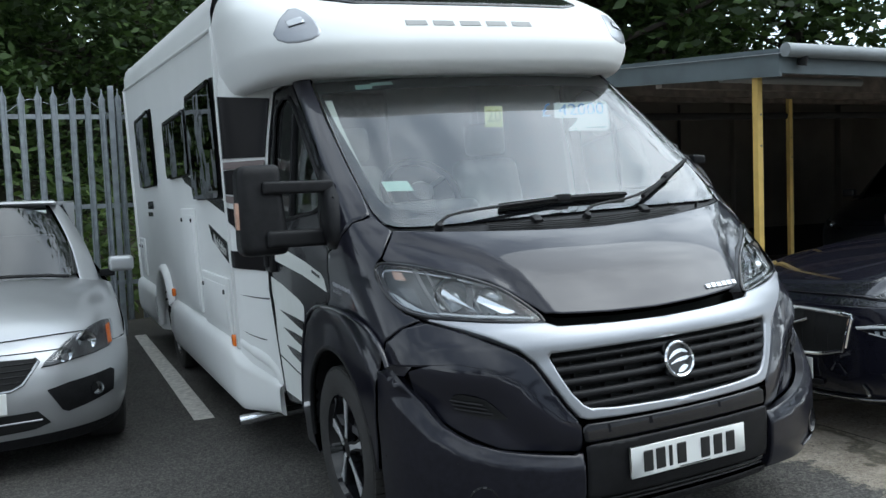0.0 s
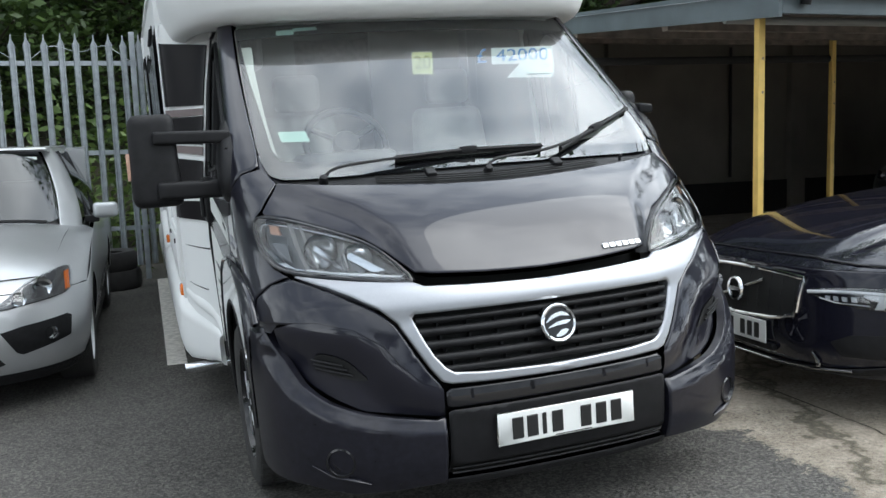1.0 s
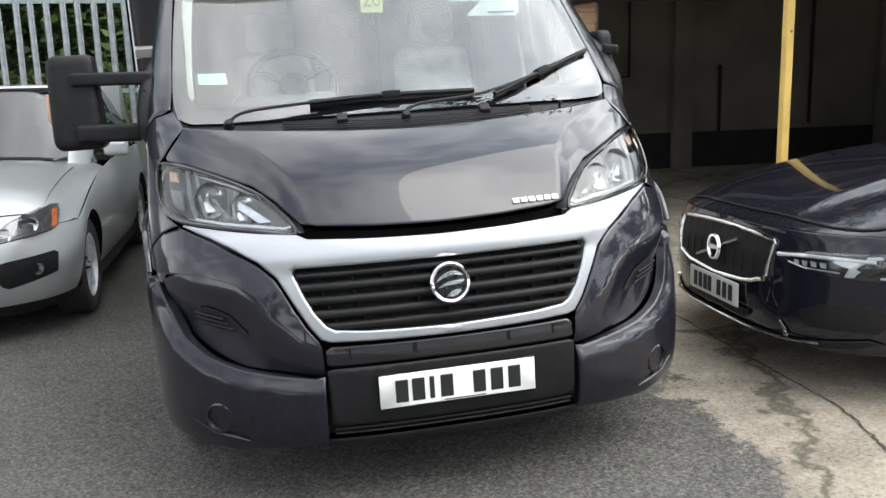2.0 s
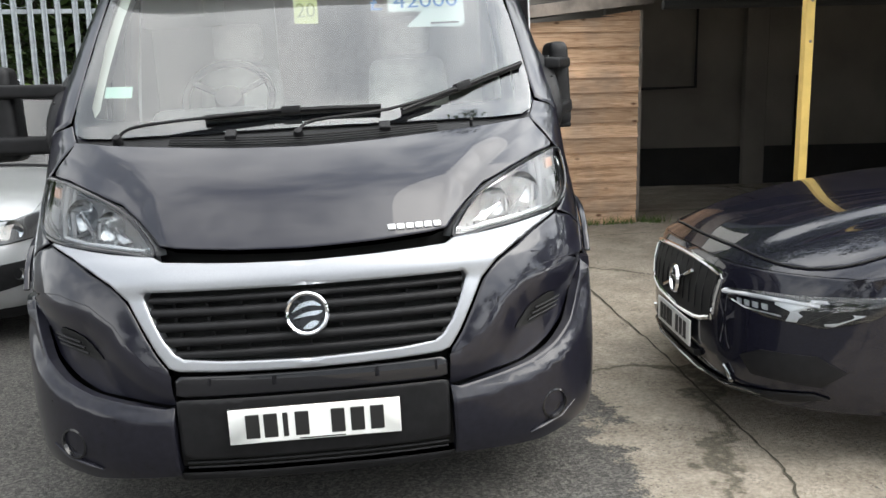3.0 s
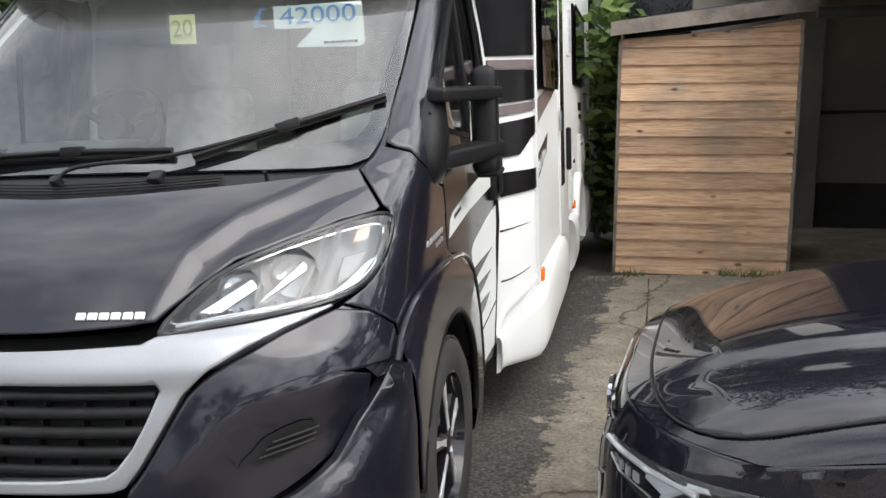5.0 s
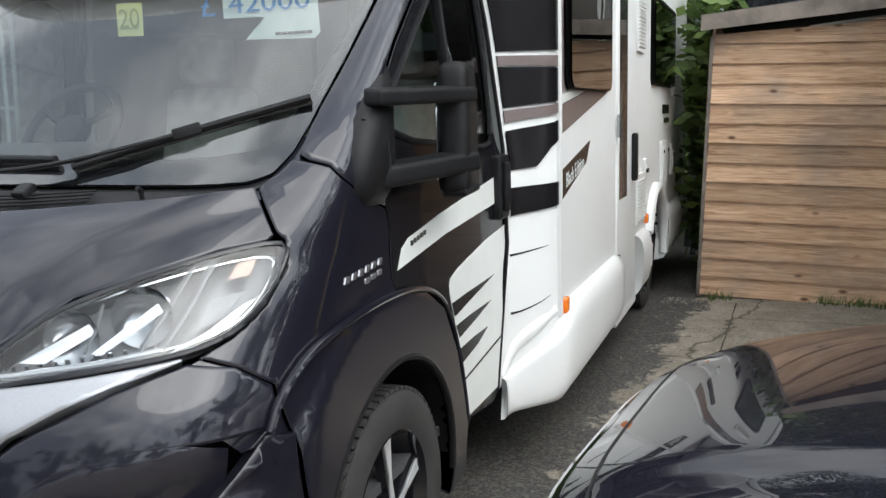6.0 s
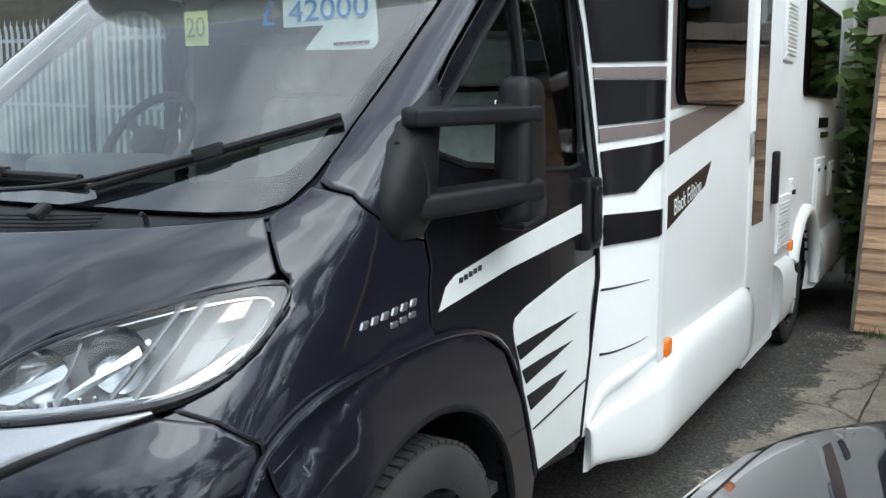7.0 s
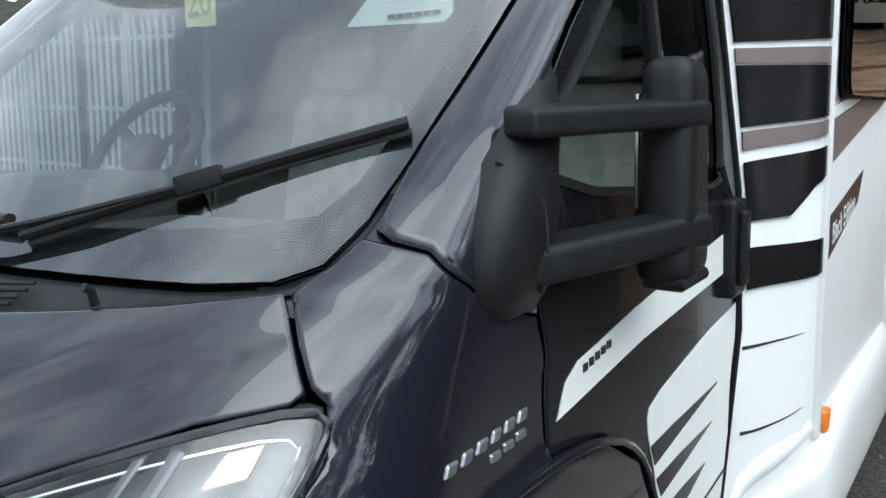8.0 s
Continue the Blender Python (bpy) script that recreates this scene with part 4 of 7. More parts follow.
# middle of the bumper, plate and lower intake
sheet("centre_bumper", CAB.front(both([(0, 0.305), (0.42, 0.305), (0.42, 0.50), (0.40, 0.505), (0, 0.505)])), CAB, PLASTIC, VAN, 0.002, 0.03, 0.03, 0.006, 0.01, "black plastic bumper centre")
sheet("upper_step", CAB.front(both([(0, 0.512), (0.40, 0.512), (0.42, 0.52), (0.422, 0.565), (0.40, 0.578), (0, 0.574)])), CAB, GLOSSBLACK, VAN, -0.004, 0.02, 0.03, 0.006, 0.01)
sheet("intake", CAB.front(both([(0, 0.262), (0.42, 0.262), (0.42, 0.30), (0, 0.30)])), CAB, VOID, VAN, -0.03, 0.02, 0.04, 0)
for z in (0.272, 0.29):
    part("intake_bar", tube([Vector(CAB(*CAB.f(-0.41 + 0.82 * i / 12, z))) + Vector((0, 0.012, 0)) for i in range(13)], 0.004, 6), PLASTIC, VAN, smooth=True)
sheet("splitter", CAB.front(both([(0, 0.225), (0.43, 0.228), (0.44, 0.258), (0, 0.258)])), CAB, PLASTIC, VAN, 0.008, 0.03, 0.03, 0.006, 0.01)
plate = sheet("number_plate", [(-0.262, 0.363), (0.262, 0.363), (0.262, 0.474), (-0.262, 0.474)], lambda u, v: (u, -0.014 + 0.02 * (v - 0.36), v), PLATE_WHITE, VAN, 0.0, 0.012, 0.1, 0.002, 0.006, "white number plate with plain black bars")
for i, x in enumerate((-0.19, -0.135, -0.09, -0.04, 0.07, 0.13, 0.19)):
    part("plate_bar", box(x - (0.008 if i == 2 else 0.021), x + (0.008 if i == 2 else 0.021), -0.0165, -0.012, 0.379, 0.455, 0.002, 1), INK, plate)
part("plate_bar", box(-0.05, 0.09, -0.0155, -0.012, 0.3675, 0.3705), INK, plate)
# plain bars in place of the model name on the bonnet
for i in range(6):
    x = 0.275 + 0.029 * i
    q = CAB.f(x, 0.966)
    p = CAB(*q)
    nn = (Vector(CAB(*CAB.f(x + 0.01, 0.966))) - Vector(p)).cross(Vector(CAB(*CAB.f(x, 0.976))) - Vector(p)).normalized()
    part("badge_bar", box(-0.012, 0.012, -0.010, 0.010, -0.004, 0.004, 0.002, 1), ALLOY, bonnet, m=Matrix.Translation(Vector(p) + nn * 0.016) @ nn.to_track_quat("Z", "Y").to_matrix().to_4x4())

# windscreen, its black border, cowl, wipers
screen = sheet("windscreen", CAB.front(both(SCREEN_R)), CAB, SCREEN, VAN, 0, 0.004, 0.03, 0, 0.006, "clear windscreen reflecting cloudy sky")
screen.visible_shadow = False
sheet("screen_border", CAB.front(both([(0, 1.935), (0.5, 1.93), (0.835, 1.915), (0.828, 1.975), (0.4, 1.988), (0, 1.988)])), CAB, VOID, VAN, -0.012, 0.004, 0.04, 0)
sheet("screen_border", CAB.front(both([(0, 1.296), (0.45, 1.294), (0.7, 1.291), (0.80, 1.295), (0.839, 1.311), (0.857, 1.36), (0.861, 1.42), (0.859, 1.55), (0.848, 1.75), (0.832, 1.91), (0.820, 1.91), (0.824, 1.75), (0.815, 1.58), (0.812, 1.48), (0.81, 1.41), (0.786, 1.37), (0.67, 1.353), (0.45, 1.347), (0, 1.343)])), CAB, GLOSSBLACK, VAN, -0.010, 0.004, 0.03, 0)
cowl = sheet("cowl", CAB.front(both([(0, 1.23), (0.46, 1.249), (0.7, 1.266), (0.826, 1.283), (0.838, 1.302), (0.80, 1.288), (0.7, 1.284), (0.45, 1.287), (0, 1.289)])), CAB, PLASTIC, VAN, -0.006, 0.02, 0.02, 0.003, 0.008, "black plastic cowl with slots")
for k in range(4):
    z = 1.238 + 0.007 * k
    path = [Vector(CAB(*CAB.f(x, z + 0.05 * abs(x) ** 1.6))) + Vector((0, -0.002, 0.006)) for x in [-0.47 + 0.94 * i / 16 for i in range(17)]]
    part("cowl_rib", tube(path, 0.003, 6), VOID if k % 2 else PLASTIC, cowl, smooth=True)
for x in (-0.255, 0.283):
    p = Vector(CAB(*CAB.f(x, 1.272)))
    jet = box(-0.02, 0.02, -0.025, 0.02, 0, 0.022, 0.006, 2)
    part("washer_jet", jet, PLASTIC, cowl, m=Matrix.Translation(p + Vector((0, -0.005, 0))) @ pose(0, 0, 0, 30))
p = Vector(CAB(*CAB.f(0.595, 1.262)))
part("washer_jet", tube([p, p + Vector((0, -0.004, 0.02)), p + Vector((0, -0.014, 0.026))], 0.006, 8), PLASTIC, cowl, smooth=True)


def wiper(arm, blade):
    """Arm and blade, both given as front points x, z with a lift off the skin."""
    w = new("wiper")
    w.parent = VAN
    w["label"] = "black windscreen wiper"

    def pts(line):
        out = []
        for x, z, d in line:
            p = Vector(CAB(*CAB.f(x, z)))
            out.append(p + Vector((0, -0.8, 0.6)) * d)
        return out
    a, b = pts(arm), pts(blade)
    part("wiper_arm", tube(curve_through(a, False, 4), 0.0085, 8, 0.7), PLASTIC, w, smooth=True)
    part("pivot", cyl(0.02, 0.03, 16, 0.014, 0.004), PLASTIC, w, smooth=True, m=Matrix.Translation(a[0]) @ pose(0, 0, 0, 40))
    part("blade_spine", tube(curve_through(b, False, 6), 0.011, 8, 0.8), PLASTIC, w, smooth=True)
    part("blade_rubber", tube(curve_through([q + Vector((0, 0.009, -0.012)) for q in b], False, 6), 0.005, 6), RUBBER, w, smooth=True)
    mid = b[len(b) // 2]
    d = (b[-1] - b[0]).normalized()
    rot = Vector((1, 0, 0)).rotation_difference(d).to_matrix().to_4x4()
    part("blade_clip", box(-0.035, 0.035, -0.014, 0.014, -0.012, 0.016, 0.005, 2), PLASTIC, w, smooth=True, m=Matrix.Translation(mid) @ rot)


wiper([(-0.66, 1.276, 0.015), (-0.60, 1.303, 0.035), (-0.36, 1.325, 0.03), (-0.06, 1.342, 0.022)], [(-0.36, 1.333, 0.018), (-0.05, 1.342, 0.018), (0.275, 1.338, 0.018)])
wiper([(-0.02, 1.266, 0.015), (0.03, 1.292, 0.035), (0.30, 1.318, 0.032), (0.57, 1.386, 0.022)], [(0.35, 1.320, 0.018), (0.59, 1.395, 0.018), (0.845, 1.472, 0.018)])

# paper in the windscreen
BLUE = mat("blue_ink", (0.03, 0.22, 0.55), 0.6)
PAPER = mat("white_card", (0.72, 0.80, 0.78), 0.6, 0, 0, 0.03, 10)
NOTE = mat("yellow_note_paper", (0.72, 0.74, 0.34), 0.7, 0, 0, 0.04, 10)
MINT = mat("pale_green_sticker", (0.45, 0.62, 0.56), 0.6)


def on_screen(x, z, d=0.012):
    """Frame of the glass at x, z, seen from outside, behind it by d."""
    q, zz = CAB.f(x, z)
    p = Vector(CAB(q, zz))
    ex = (Vector(CAB(*CAB.f(x + 0.01, z))) - Vector(CAB(*CAB.f(x - 0.01, z)))).normalized()
    ez = (Vector(CAB(*CAB.f(x, z + 0.01))) - Vector(CAB(*CAB.f(x, z - 0.01)))).normalized()
    n = ex.cross(ez).normalized()
    ez = n.cross(ex)
    m = Matrix((ex, ez, n)).transposed().to_4x4()
    return Matrix.Translation(p - n * d) @ m


def upright(x, z, y=1.297):
    return Matrix.Translation((x, y, z)) @ pose(0, 0, 0, 90)


card = part("price_card", prism([(0.42, 1.672), (0.655, 1.664), (0.675, 1.68), (0.672, 1.742), (0.668, 1.815), (0.345, 1.815), (0.345, 1.738), (0.492, 1.735)], 0.001, lambda u, v, d: (u, 1.30 + d, v)), PAPER, VAN, "white price card with blue figures behind the windscreen")
text("price_figures", "42000", 0.082, BLUE, card, upright(0.508, 1.776), 0.0005, 0, 1.38)
text("pound_sign", "£", 0.095, BLUE, card, upright(0.292, 1.776), 0.0005, 0, 1.2)
for i in range(6):
    part("print_bar", box(-0.009, 0.009, -0.004, 0.004, -0.001, 0.0005), INK, card, m=upright(0.535 + 0.021 * i, 1.683))
nt_ = part("sticky_note", prism([(-0.058, 1.708), (0.043, 1.704), (0.044, 1.808), (-0.056, 1.81)], 0.001, lambda u, v, d: (u, 1.30 + d, v)), NOTE, VAN, "yellow paper note behind the windscreen")
text("note_figures", "20", 0.085, mat("pencil_ink", (0.36, 0.40, 0.12), 0.7), nt_, upright(-0.007, 1.758), 0.0005)
for a in ([(-0.655, 1.928), (-0.575, 1.93), (-0.568, 1.955), (-0.65, 1.952)], [(-0.572, 1.945), (-0.46, 1.95), (-0.462, 1.966), (-0.57, 1.962)], [(-0.765, 1.44), (-0.655, 1.435), (-0.66, 1.478), (-0.768, 1.482)]):
    sheet("windscreen_sticker", CAB.front(a), CAB, MINT, VAN, -0.008, 0.001, 0.05, 0, 0.006, "pale green sticker on the windscreen")


# ---- cab interior ----
TRIMPALE = mat("pale_interior_trim", (0.64, 0.65, 0.61), 0.7, 0, 0, 0.06, 6)
for s in (-1,):
    sheet("pillar_trim", hand(s, CAB.front([(0.82, 1.38), (0.853, 1.42), (0.853, 1.55), (0.84, 1.8), (0.83, 1.91), (0.775, 1.91), (0.79, 1.8), (0.80, 1.55), (0.795, 1.42)])), CAB, TRIMPALE, VAN, -0.045, 0.03, 0.03, 0, 0.006, "pale inner pillar trim")
part("cab_floor", box(-0.95, 0.95, 0.9, 2.3, 0.42, 0.45), DASH, VAN)
dash = box(-0.80, 0.80, 0.98, 1.42, 0.75, 1.265, 0.09, 4)
part("dashboard", dash, DASH, VAN, "grey plastic dashboard", True)
part("dash_shelf", box(-0.66, 0.66, 0.76, 1.05, 1.14, 1.215, 0.02, 2), DASH, VAN, "", True)
part("instrument_hood", box(-0.66, -0.20, 1.10, 1.38, 1.20, 1.375, 0.06, 4), DASH, VAN, "", True)
wh = new("steering_wheel")
wh.parent, wh.location, wh.rotation_euler = VAN, (-0.38, 1.40, 1.41), (radians(55), 0, 0)
wh["label"] = "dark steering wheel"
part("rim", tube([(0.19 * math.cos(a), 0.19 * math.sin(a), 0) for a in [2 * math.pi * i / 32 for i in range(33)]], 0.017, 10), PLASTIC, wh, smooth=True)
part("hub", cyl(0.07, 0.05, 24, 0.06, 0.015), PLASTIC, wh, smooth=True)
for a in (0, 120, 240):
    part("spoke", tube([(0.05 * math.cos(radians(a + 30)), 0.05 * math.sin(radians(a + 30)), 0), (0.185 * math.cos(radians(a + 30)), 0.185 * math.sin(radians(a + 30)), 0)], 0.016, 8, 0.5), PLASTIC, wh, smooth=True)
for x in (-0.44, 0.46):
    seat = new("cab_seat")
    seat.parent, seat.location = VAN, (x, 1.95, 0)
    seat["label"] = "pale grey cab seat with headrest"
    part("cushion", box(-0.25, 0.25, -0.25, 0.25, 0.78, 0.95, 0.06, 4), SEATCLOTH, seat, smooth=True)
    bk = box(-0.25, 0.25, 0.2, 0.36, 0.92, 1.58, 0.07, 4)
    for v in bk.verts:
        t = (v.co.z - 0.92) / 0.66
        v.co.y += 0.10 * t
        v.co.x *= 1 - 0.2 * t * t
    part("backrest", bk, SEATCLOTH, seat, smooth=True)
    part("headrest", box(-0.13, 0.13, 0.29, 0.40, 1.60, 1.80, 0.05, 4), SEATCLOTH, seat, smooth=True)
    part("pedestal", box(-0.2, 0.2, -0.2, 0.25, 0.45, 0.8, 0.02, 2), DASH, seat)
    part("armrest", box(0.27, 0.32, -0.1, 0.3, 1.02, 1.08, 0.02, 3), SEATCLOTH, seat, smooth=True)
part("back_wall", box(-1.05, -0.3, 3.0, 3.05, 0.45, 2.3), TRIMPALE, VAN)
part("back_wall", box(0.35, 1.05, 3.6, 3.65, 0.45, 2.3), TRIMPALE, VAN)
part("locker", box(-1.08, -0.6, 2.3, 3.0, 1.85, 2.3, 0.03, 2), TRIMPALE, VAN)
part("headlining", box(-1.06, 1.06, 2.36, 7.0, 2.32, 2.34), TRIMPALE, VAN)
part("coach_floor", box(-1.05, 1.05, 2.48, 7.2, 0.40, 0.44), DASH, VAN)
part("end_wall", box(-1.08, 1.08, 5.0, 5.04, 0.45, 2.3), SEATCLOTH, VAN)


# ---- coach body ----
def coach_x(y, z=1.0):
    w0 = table(CAB.wide, min(max(z, 0.4), 2.05)) + 0.004
    return w0 + (1.14 - w0) * smooth01((y - 2.06) / 0.24)


def wall_skin(u, v):
    y = abs(u)
    return (math.copysign(coach_x(y, v), u), y, v)


REAR = 7.4
ARCH_Y, ARCH_R = 5.33, 0.46
for s in (1, -1):
    arch = [(ARCH_Y + ARCH_R * math.cos(radians(d)), 0.40 + ARCH_R * math.sin(radians(d))) for d in range(10, 171, 10)]
    ol = [(2.0, 0.40), (2.06, 0.72), (2.10, 0.95), (2.10, 1.3), (2.085, 1.75), (2.07, 2.06), (2.30, 2.10), (2.32, 2.36), (REAR, 2.67), (REAR, 0.48)] + arch + [(4.70, 0.48), (2.4, 0.40)]
    sheet("side_wall", hand(s, [(u, v) for u, v in ol]), wall_skin, WHITE, VAN, 0, 0.04, 0.05 if s > 0 else 0.07, 0.006, 0.01, "white coach side wall")
    # strip where cab and coach meet, and the corner strip at the rear
    part("joint_strip", box(1.128, 1.156, 2.30, 2.335, 0.62, 2.36, 0.008, 2), WHITE, VAN, smooth=True, m=Matrix.Diagonal((s, 1, 1, 1)))
    part("corner_strip", tube([(s * 1.135, REAR - 0.01, 0.5), (s * 1.135, REAR - 0.01, 2.66)], 0.028, 10), WHITE, VAN, smooth=True)
    part("roof_rail", tube([(s * 1.143, 2.32, 2.365), (s * 1.143, REAR, 2.675)], 0.013, 8), WHITE, VAN, smooth=True)
    # black seam between cab door and coach
    part("door_seal", tube([(s * (coach_x(y, z) - 0.006), y, z) for y, z in ((1.995, 0.40), (2.05, 0.70), (2.095, 0.95), (2.097, 1.3), (2.08, 1.75), (2.062, 2.0))], 0.008, 6), PLASTIC, VAN, smooth=True)
    # dark tapering lines that paint the shade of grooves in the white shoulder
    for z0, z1 in ((0.90, 0.935), (0.675, 0.735)):
        gp = [Vector(wall_skin(s * y, z)) for y, z in ((2.10, z0), (2.15, z0 + 0.004), (2.21, z0 + (z1 - z0) * 0.45), (2.25, z1 - 0.012))]
        part("panel_groove", tube(curve_through(gp, False, 3), 0.005, 8, 1.0, [1 - 0.9 * i / 9 for i in range(10)][:len(curve_through(gp, False, 3))]), PLASTIC, VAN, smooth=True)
    # second ridge above the skirt's nose
    rp = [Vector(wall_skin(s * y, z)) + Vector((-s * 0.024, 0, 0)) for y, z in ((2.05, 0.44), (2.12, 0.53), (2.20, 0.60), (2.30, 0.66))]
    part("front_ridge", tube(curve_through(rp, False, 4), 0.034, 14), WHITE, VAN, smooth=True)
    # black bands beside the cab door
    D = DECAL_BLACK
    flat_panel("decal_band", [(2.10, 1.655), (2.30, 1.665), (2.30, 2.0), (2.09, 1.96)], s, D, VAN)
    flat_panel("decal_band", [(2.105, 1.45), (2.30, 1.475), (2.30, 1.60), (2.10, 1.60)], s, D, VAN)
    flat_panel("decal_line", [(2.10, 1.605), (2.30, 1.605), (2.30, 1.645), (2.10, 1.64)], s, DECAL_BROWN, VAN)
    flat_panel("decal_line", [(2.105, 1.395), (2.30, 1.43), (2.30, 1.465), (2.105, 1.44)], s, DECAL_BROWN, VAN)
    flat_panel("decal_band", [(2.107, 1.22), (2.20, 1.23), (2.255, 1.30), (2.30, 1.325), (2.30, 1.40), (2.106, 1.365)], s, D, VAN)
    flat_panel("decal_band", [(2.105, 1.05), (2.30, 1.075), (2.30, 1.165), (2.106, 1.155)], s, D, VAN)
    # lower moulding, broken at the entrance door and the wheel
    def skirt(y0, y1, nose=False):
        v, f = [], []
        prof = [(-0.03, 0.668), (0.0, 0.664), (0.022, 0.655), (0.040, 0.632), (0.050, 0.60), (0.054, 0.56), (0.054, 0.46), (0.050, 0.39), (0.038, 0.335), (0.012, 0.295), (-0.06, 0.275)]
        ys = [y0 + (y1 - y0) * i / 24 for i in range(25)]
        if nose:
            ys = [y0 + 0.5 * i / 14 for i in range(14)] + [y0 + 0.5 + (y1 - y0 - 0.5) * i / 10 for i in range(11)]
        for i, y in enumerate(ys):
            e = smooth01((y - y0) / 0.42) if nose else 1.0
            for o, z in prof:
                # the shoulder sweeps down and dies away towards the cab door
                zz = 0.275 + (z - 0.275) * (0.42 + 0.58 * e) if nose else z
                oo = o * (0.25 + 0.75 * e) if nose else o
                if nose and z > 0.6:
                    oo += 0.010 * math.exp(-((y - y0 - 0.22) / 0.10) ** 2)
                v.append((s * (coach_x(y, 0.6) + 0.006 + oo), y, zz))
        n = len(prof)
        for i in range(24):
            for j in range(n - 1):
                f.append((i * n + j, i * n + j + 1, (i + 1) * n + j + 1, (i + 1) * n + j))
        f.append(tuple(range(n)))
        f.append(tuple(24 * n + j for j in range(n)))
        obj("skirt", v, f, WHITE, VAN, "white moulded lower skirt")
    if s > 0:
        skirt(2.02, 3.63, True)
        skirt(4.36, 4.74)
    else:
        skirt(2.02, 4.74, True)
    skirt(5.78, REAR)
    # wheel arch moulding
    am = [(s * 1.15, ARCH_Y + (ARCH_R + 0.02) * math.cos(radians(d)), 0.40 + (ARCH_R + 0.02) * math.sin(radians(d))) for d in range(-8, 190, 9)]
    part("arch_moulding", tube(am, 0.042, 10, 1.0), WHITE, VAN, smooth=True)
    lv, lf = [], []
    for d in range(-8, 190, 9):
        y, z = ARCH_Y + ARCH_R * math.cos(radians(d)), 0.40 + ARCH_R * math.sin(radians(d))
        lv += [(s * 1.16, y, z), (s * 0.6, y, z)]
    for i in range(len(lv) // 2 - 1):
        lf.append((2 * i, 2 * i + 1, 2 * i + 3, 2 * i + 2))
    obj("arch_liner", lv, lf, PLASTIC, VAN)
    # amber side markers
    for y, z in ((2.36, 0.64), (4.78, 0.70)):
        mk = box(-0.006, 0.022, -0.028, 0.028, -0.03, 0.034, 0.012, 3)
        part("side_marker", mk, ORANGE, VAN, "amber side marker lamp", True, Matrix.Translation((s * 1.15, y, z + 0.02)) @ Matrix.Diagonal((s, 1, 1, 1)))


def coach_window(s, y0, y1, z0, z1, cut=0.0):
    w = new("window")
    w.parent = VAN
    w["label"] = "dark tinted acrylic window"
    def rr(g, r):
        a, b, c, d = y0 + g, y1 - g, z0 + g, z1 - g
        out = []
        for cy, cz, st in ((b - r, c + r, -90), (b - r, d - r, 0), (a + r, d - r, 90), (a + r, c + r, 180)):
            for k in range(5):
                an = radians(st + 22.5 * k)
                y, z = cy + r * math.cos(an), cz + r * math.sin(an)
                out.append((y, z + cut * (y1 - y)))
        return out
    sheet("window_frame", hand(s, rr(0, 0.06)), wall_skin, PLASTIC, w, 0.012, 0.012, 0.3, 0, 0.006)
    # dark backing added over the white wall to paint the inside's shade
    sheet("blind", hand(s, rr(0.025, 0.05)), wall_skin, PANEBACK, w, 0.016, 0.003, 0.3, 0, 0.006, "dark sheet behind the pane, standing in for the unlit inside")
    sheet("pane", hand(s, rr(0.008, 0.06)), wall_skin, DARKGLASS, w, 0.034, 0.006, 0.3, 0, 0.006)
    part("latch", tube([(s * 1.178, y0 + 0.1, z1 + cut * (y1 - y0) - 0.03), (s * 1.178, y1 - 0.1, z1 - 0.03)], 0.008, 6), PLASTIC, w, smooth=True)


PANEBACK = mat("dark_pane_backing", (0.03, 0.03, 0.028), 0.9, 0, 0, 0.5, 14)
# kerb side (right)
coach_window(1, 2.42, 3.36, 1.52, 2.15)
coach_window(1, 5.05, 6.35, 1.60, 2.2)
flat_panel("decal_swoosh", [(2.345, 1.34), (3.50, 1.54), (3.50, 1.585), (3.50, 1.60), (2.345, 1.455)], 1, DECAL_BROWN, VAN)
flat_panel("decal_line", [(2.345, 1.462), (3.50, 1.607), (3.50, 1.63), (2.345, 1.495)], 1, DECAL_WHITE, VAN, 0.005)
flat_panel("decal_upper", [(2.345, 1.50), (2.70, 1.545), (3.50, 1.645), (3.50, 2.1), (2.345, 2.1)], 1, DECAL_BROWN, VAN, 0.003)
be = flat_panel("decal_tag", [(2.345, 1.075), (2.345, 1.195), (2.95, 1.30), (2.86, 1.205)], 1, DECAL_BLACK, VAN, label="black decal with white lettering")
text("tag_lettering", "Black Edition", 0.085, DECAL_WHITE, be, Matrix.Translation((1.1445, 2.62, 1.182)) @ pose(0, 0, 0, 90, 0, 90) @ pose(0, 0, 0, 0, 0, 10), 0.0005, 0.15, 0.82)
door = part("entrance_door", box(1.13, 1.152, 3.66, 4.33, 0.31, 2.25, 0.012, 2), WHITE, VAN, "white entrance door with dark window strip", True)
part("door_window_back", box(1.15, 1.156, 3.715, 3.96, 0.95, 2.18, 0.002, 1), GLOSSBLACK, door, "dark curved door window")
part("door_handle", box(1.152, 1.185, 4.14, 4.21, 1.02, 1.30, 0.015, 3), PLASTIC, door, "black door handle", True)
for z in (1.35, 0.60):
    part("hinge", tube([(1.16, 3.648, z - 0.06), (1.16, 3.648, z + 0.06)], 0.010, 8), CHROMESOFT, door, smooth=True)
part("step_edge", box(1.0, 1.15, 3.64, 4.38, 0.25, 0.31, 0.01, 2), WHITE, VAN)
flat_panel("decal_red", [(3.92, 1.58), (4.25, 1.66), (4.42, 1.80), (4.42, 1.92), (4.30, 1.85), (4.22, 1.74), (3.92, 1.655)], 1, DECAL_RED, VAN, label="dark red curved decal")


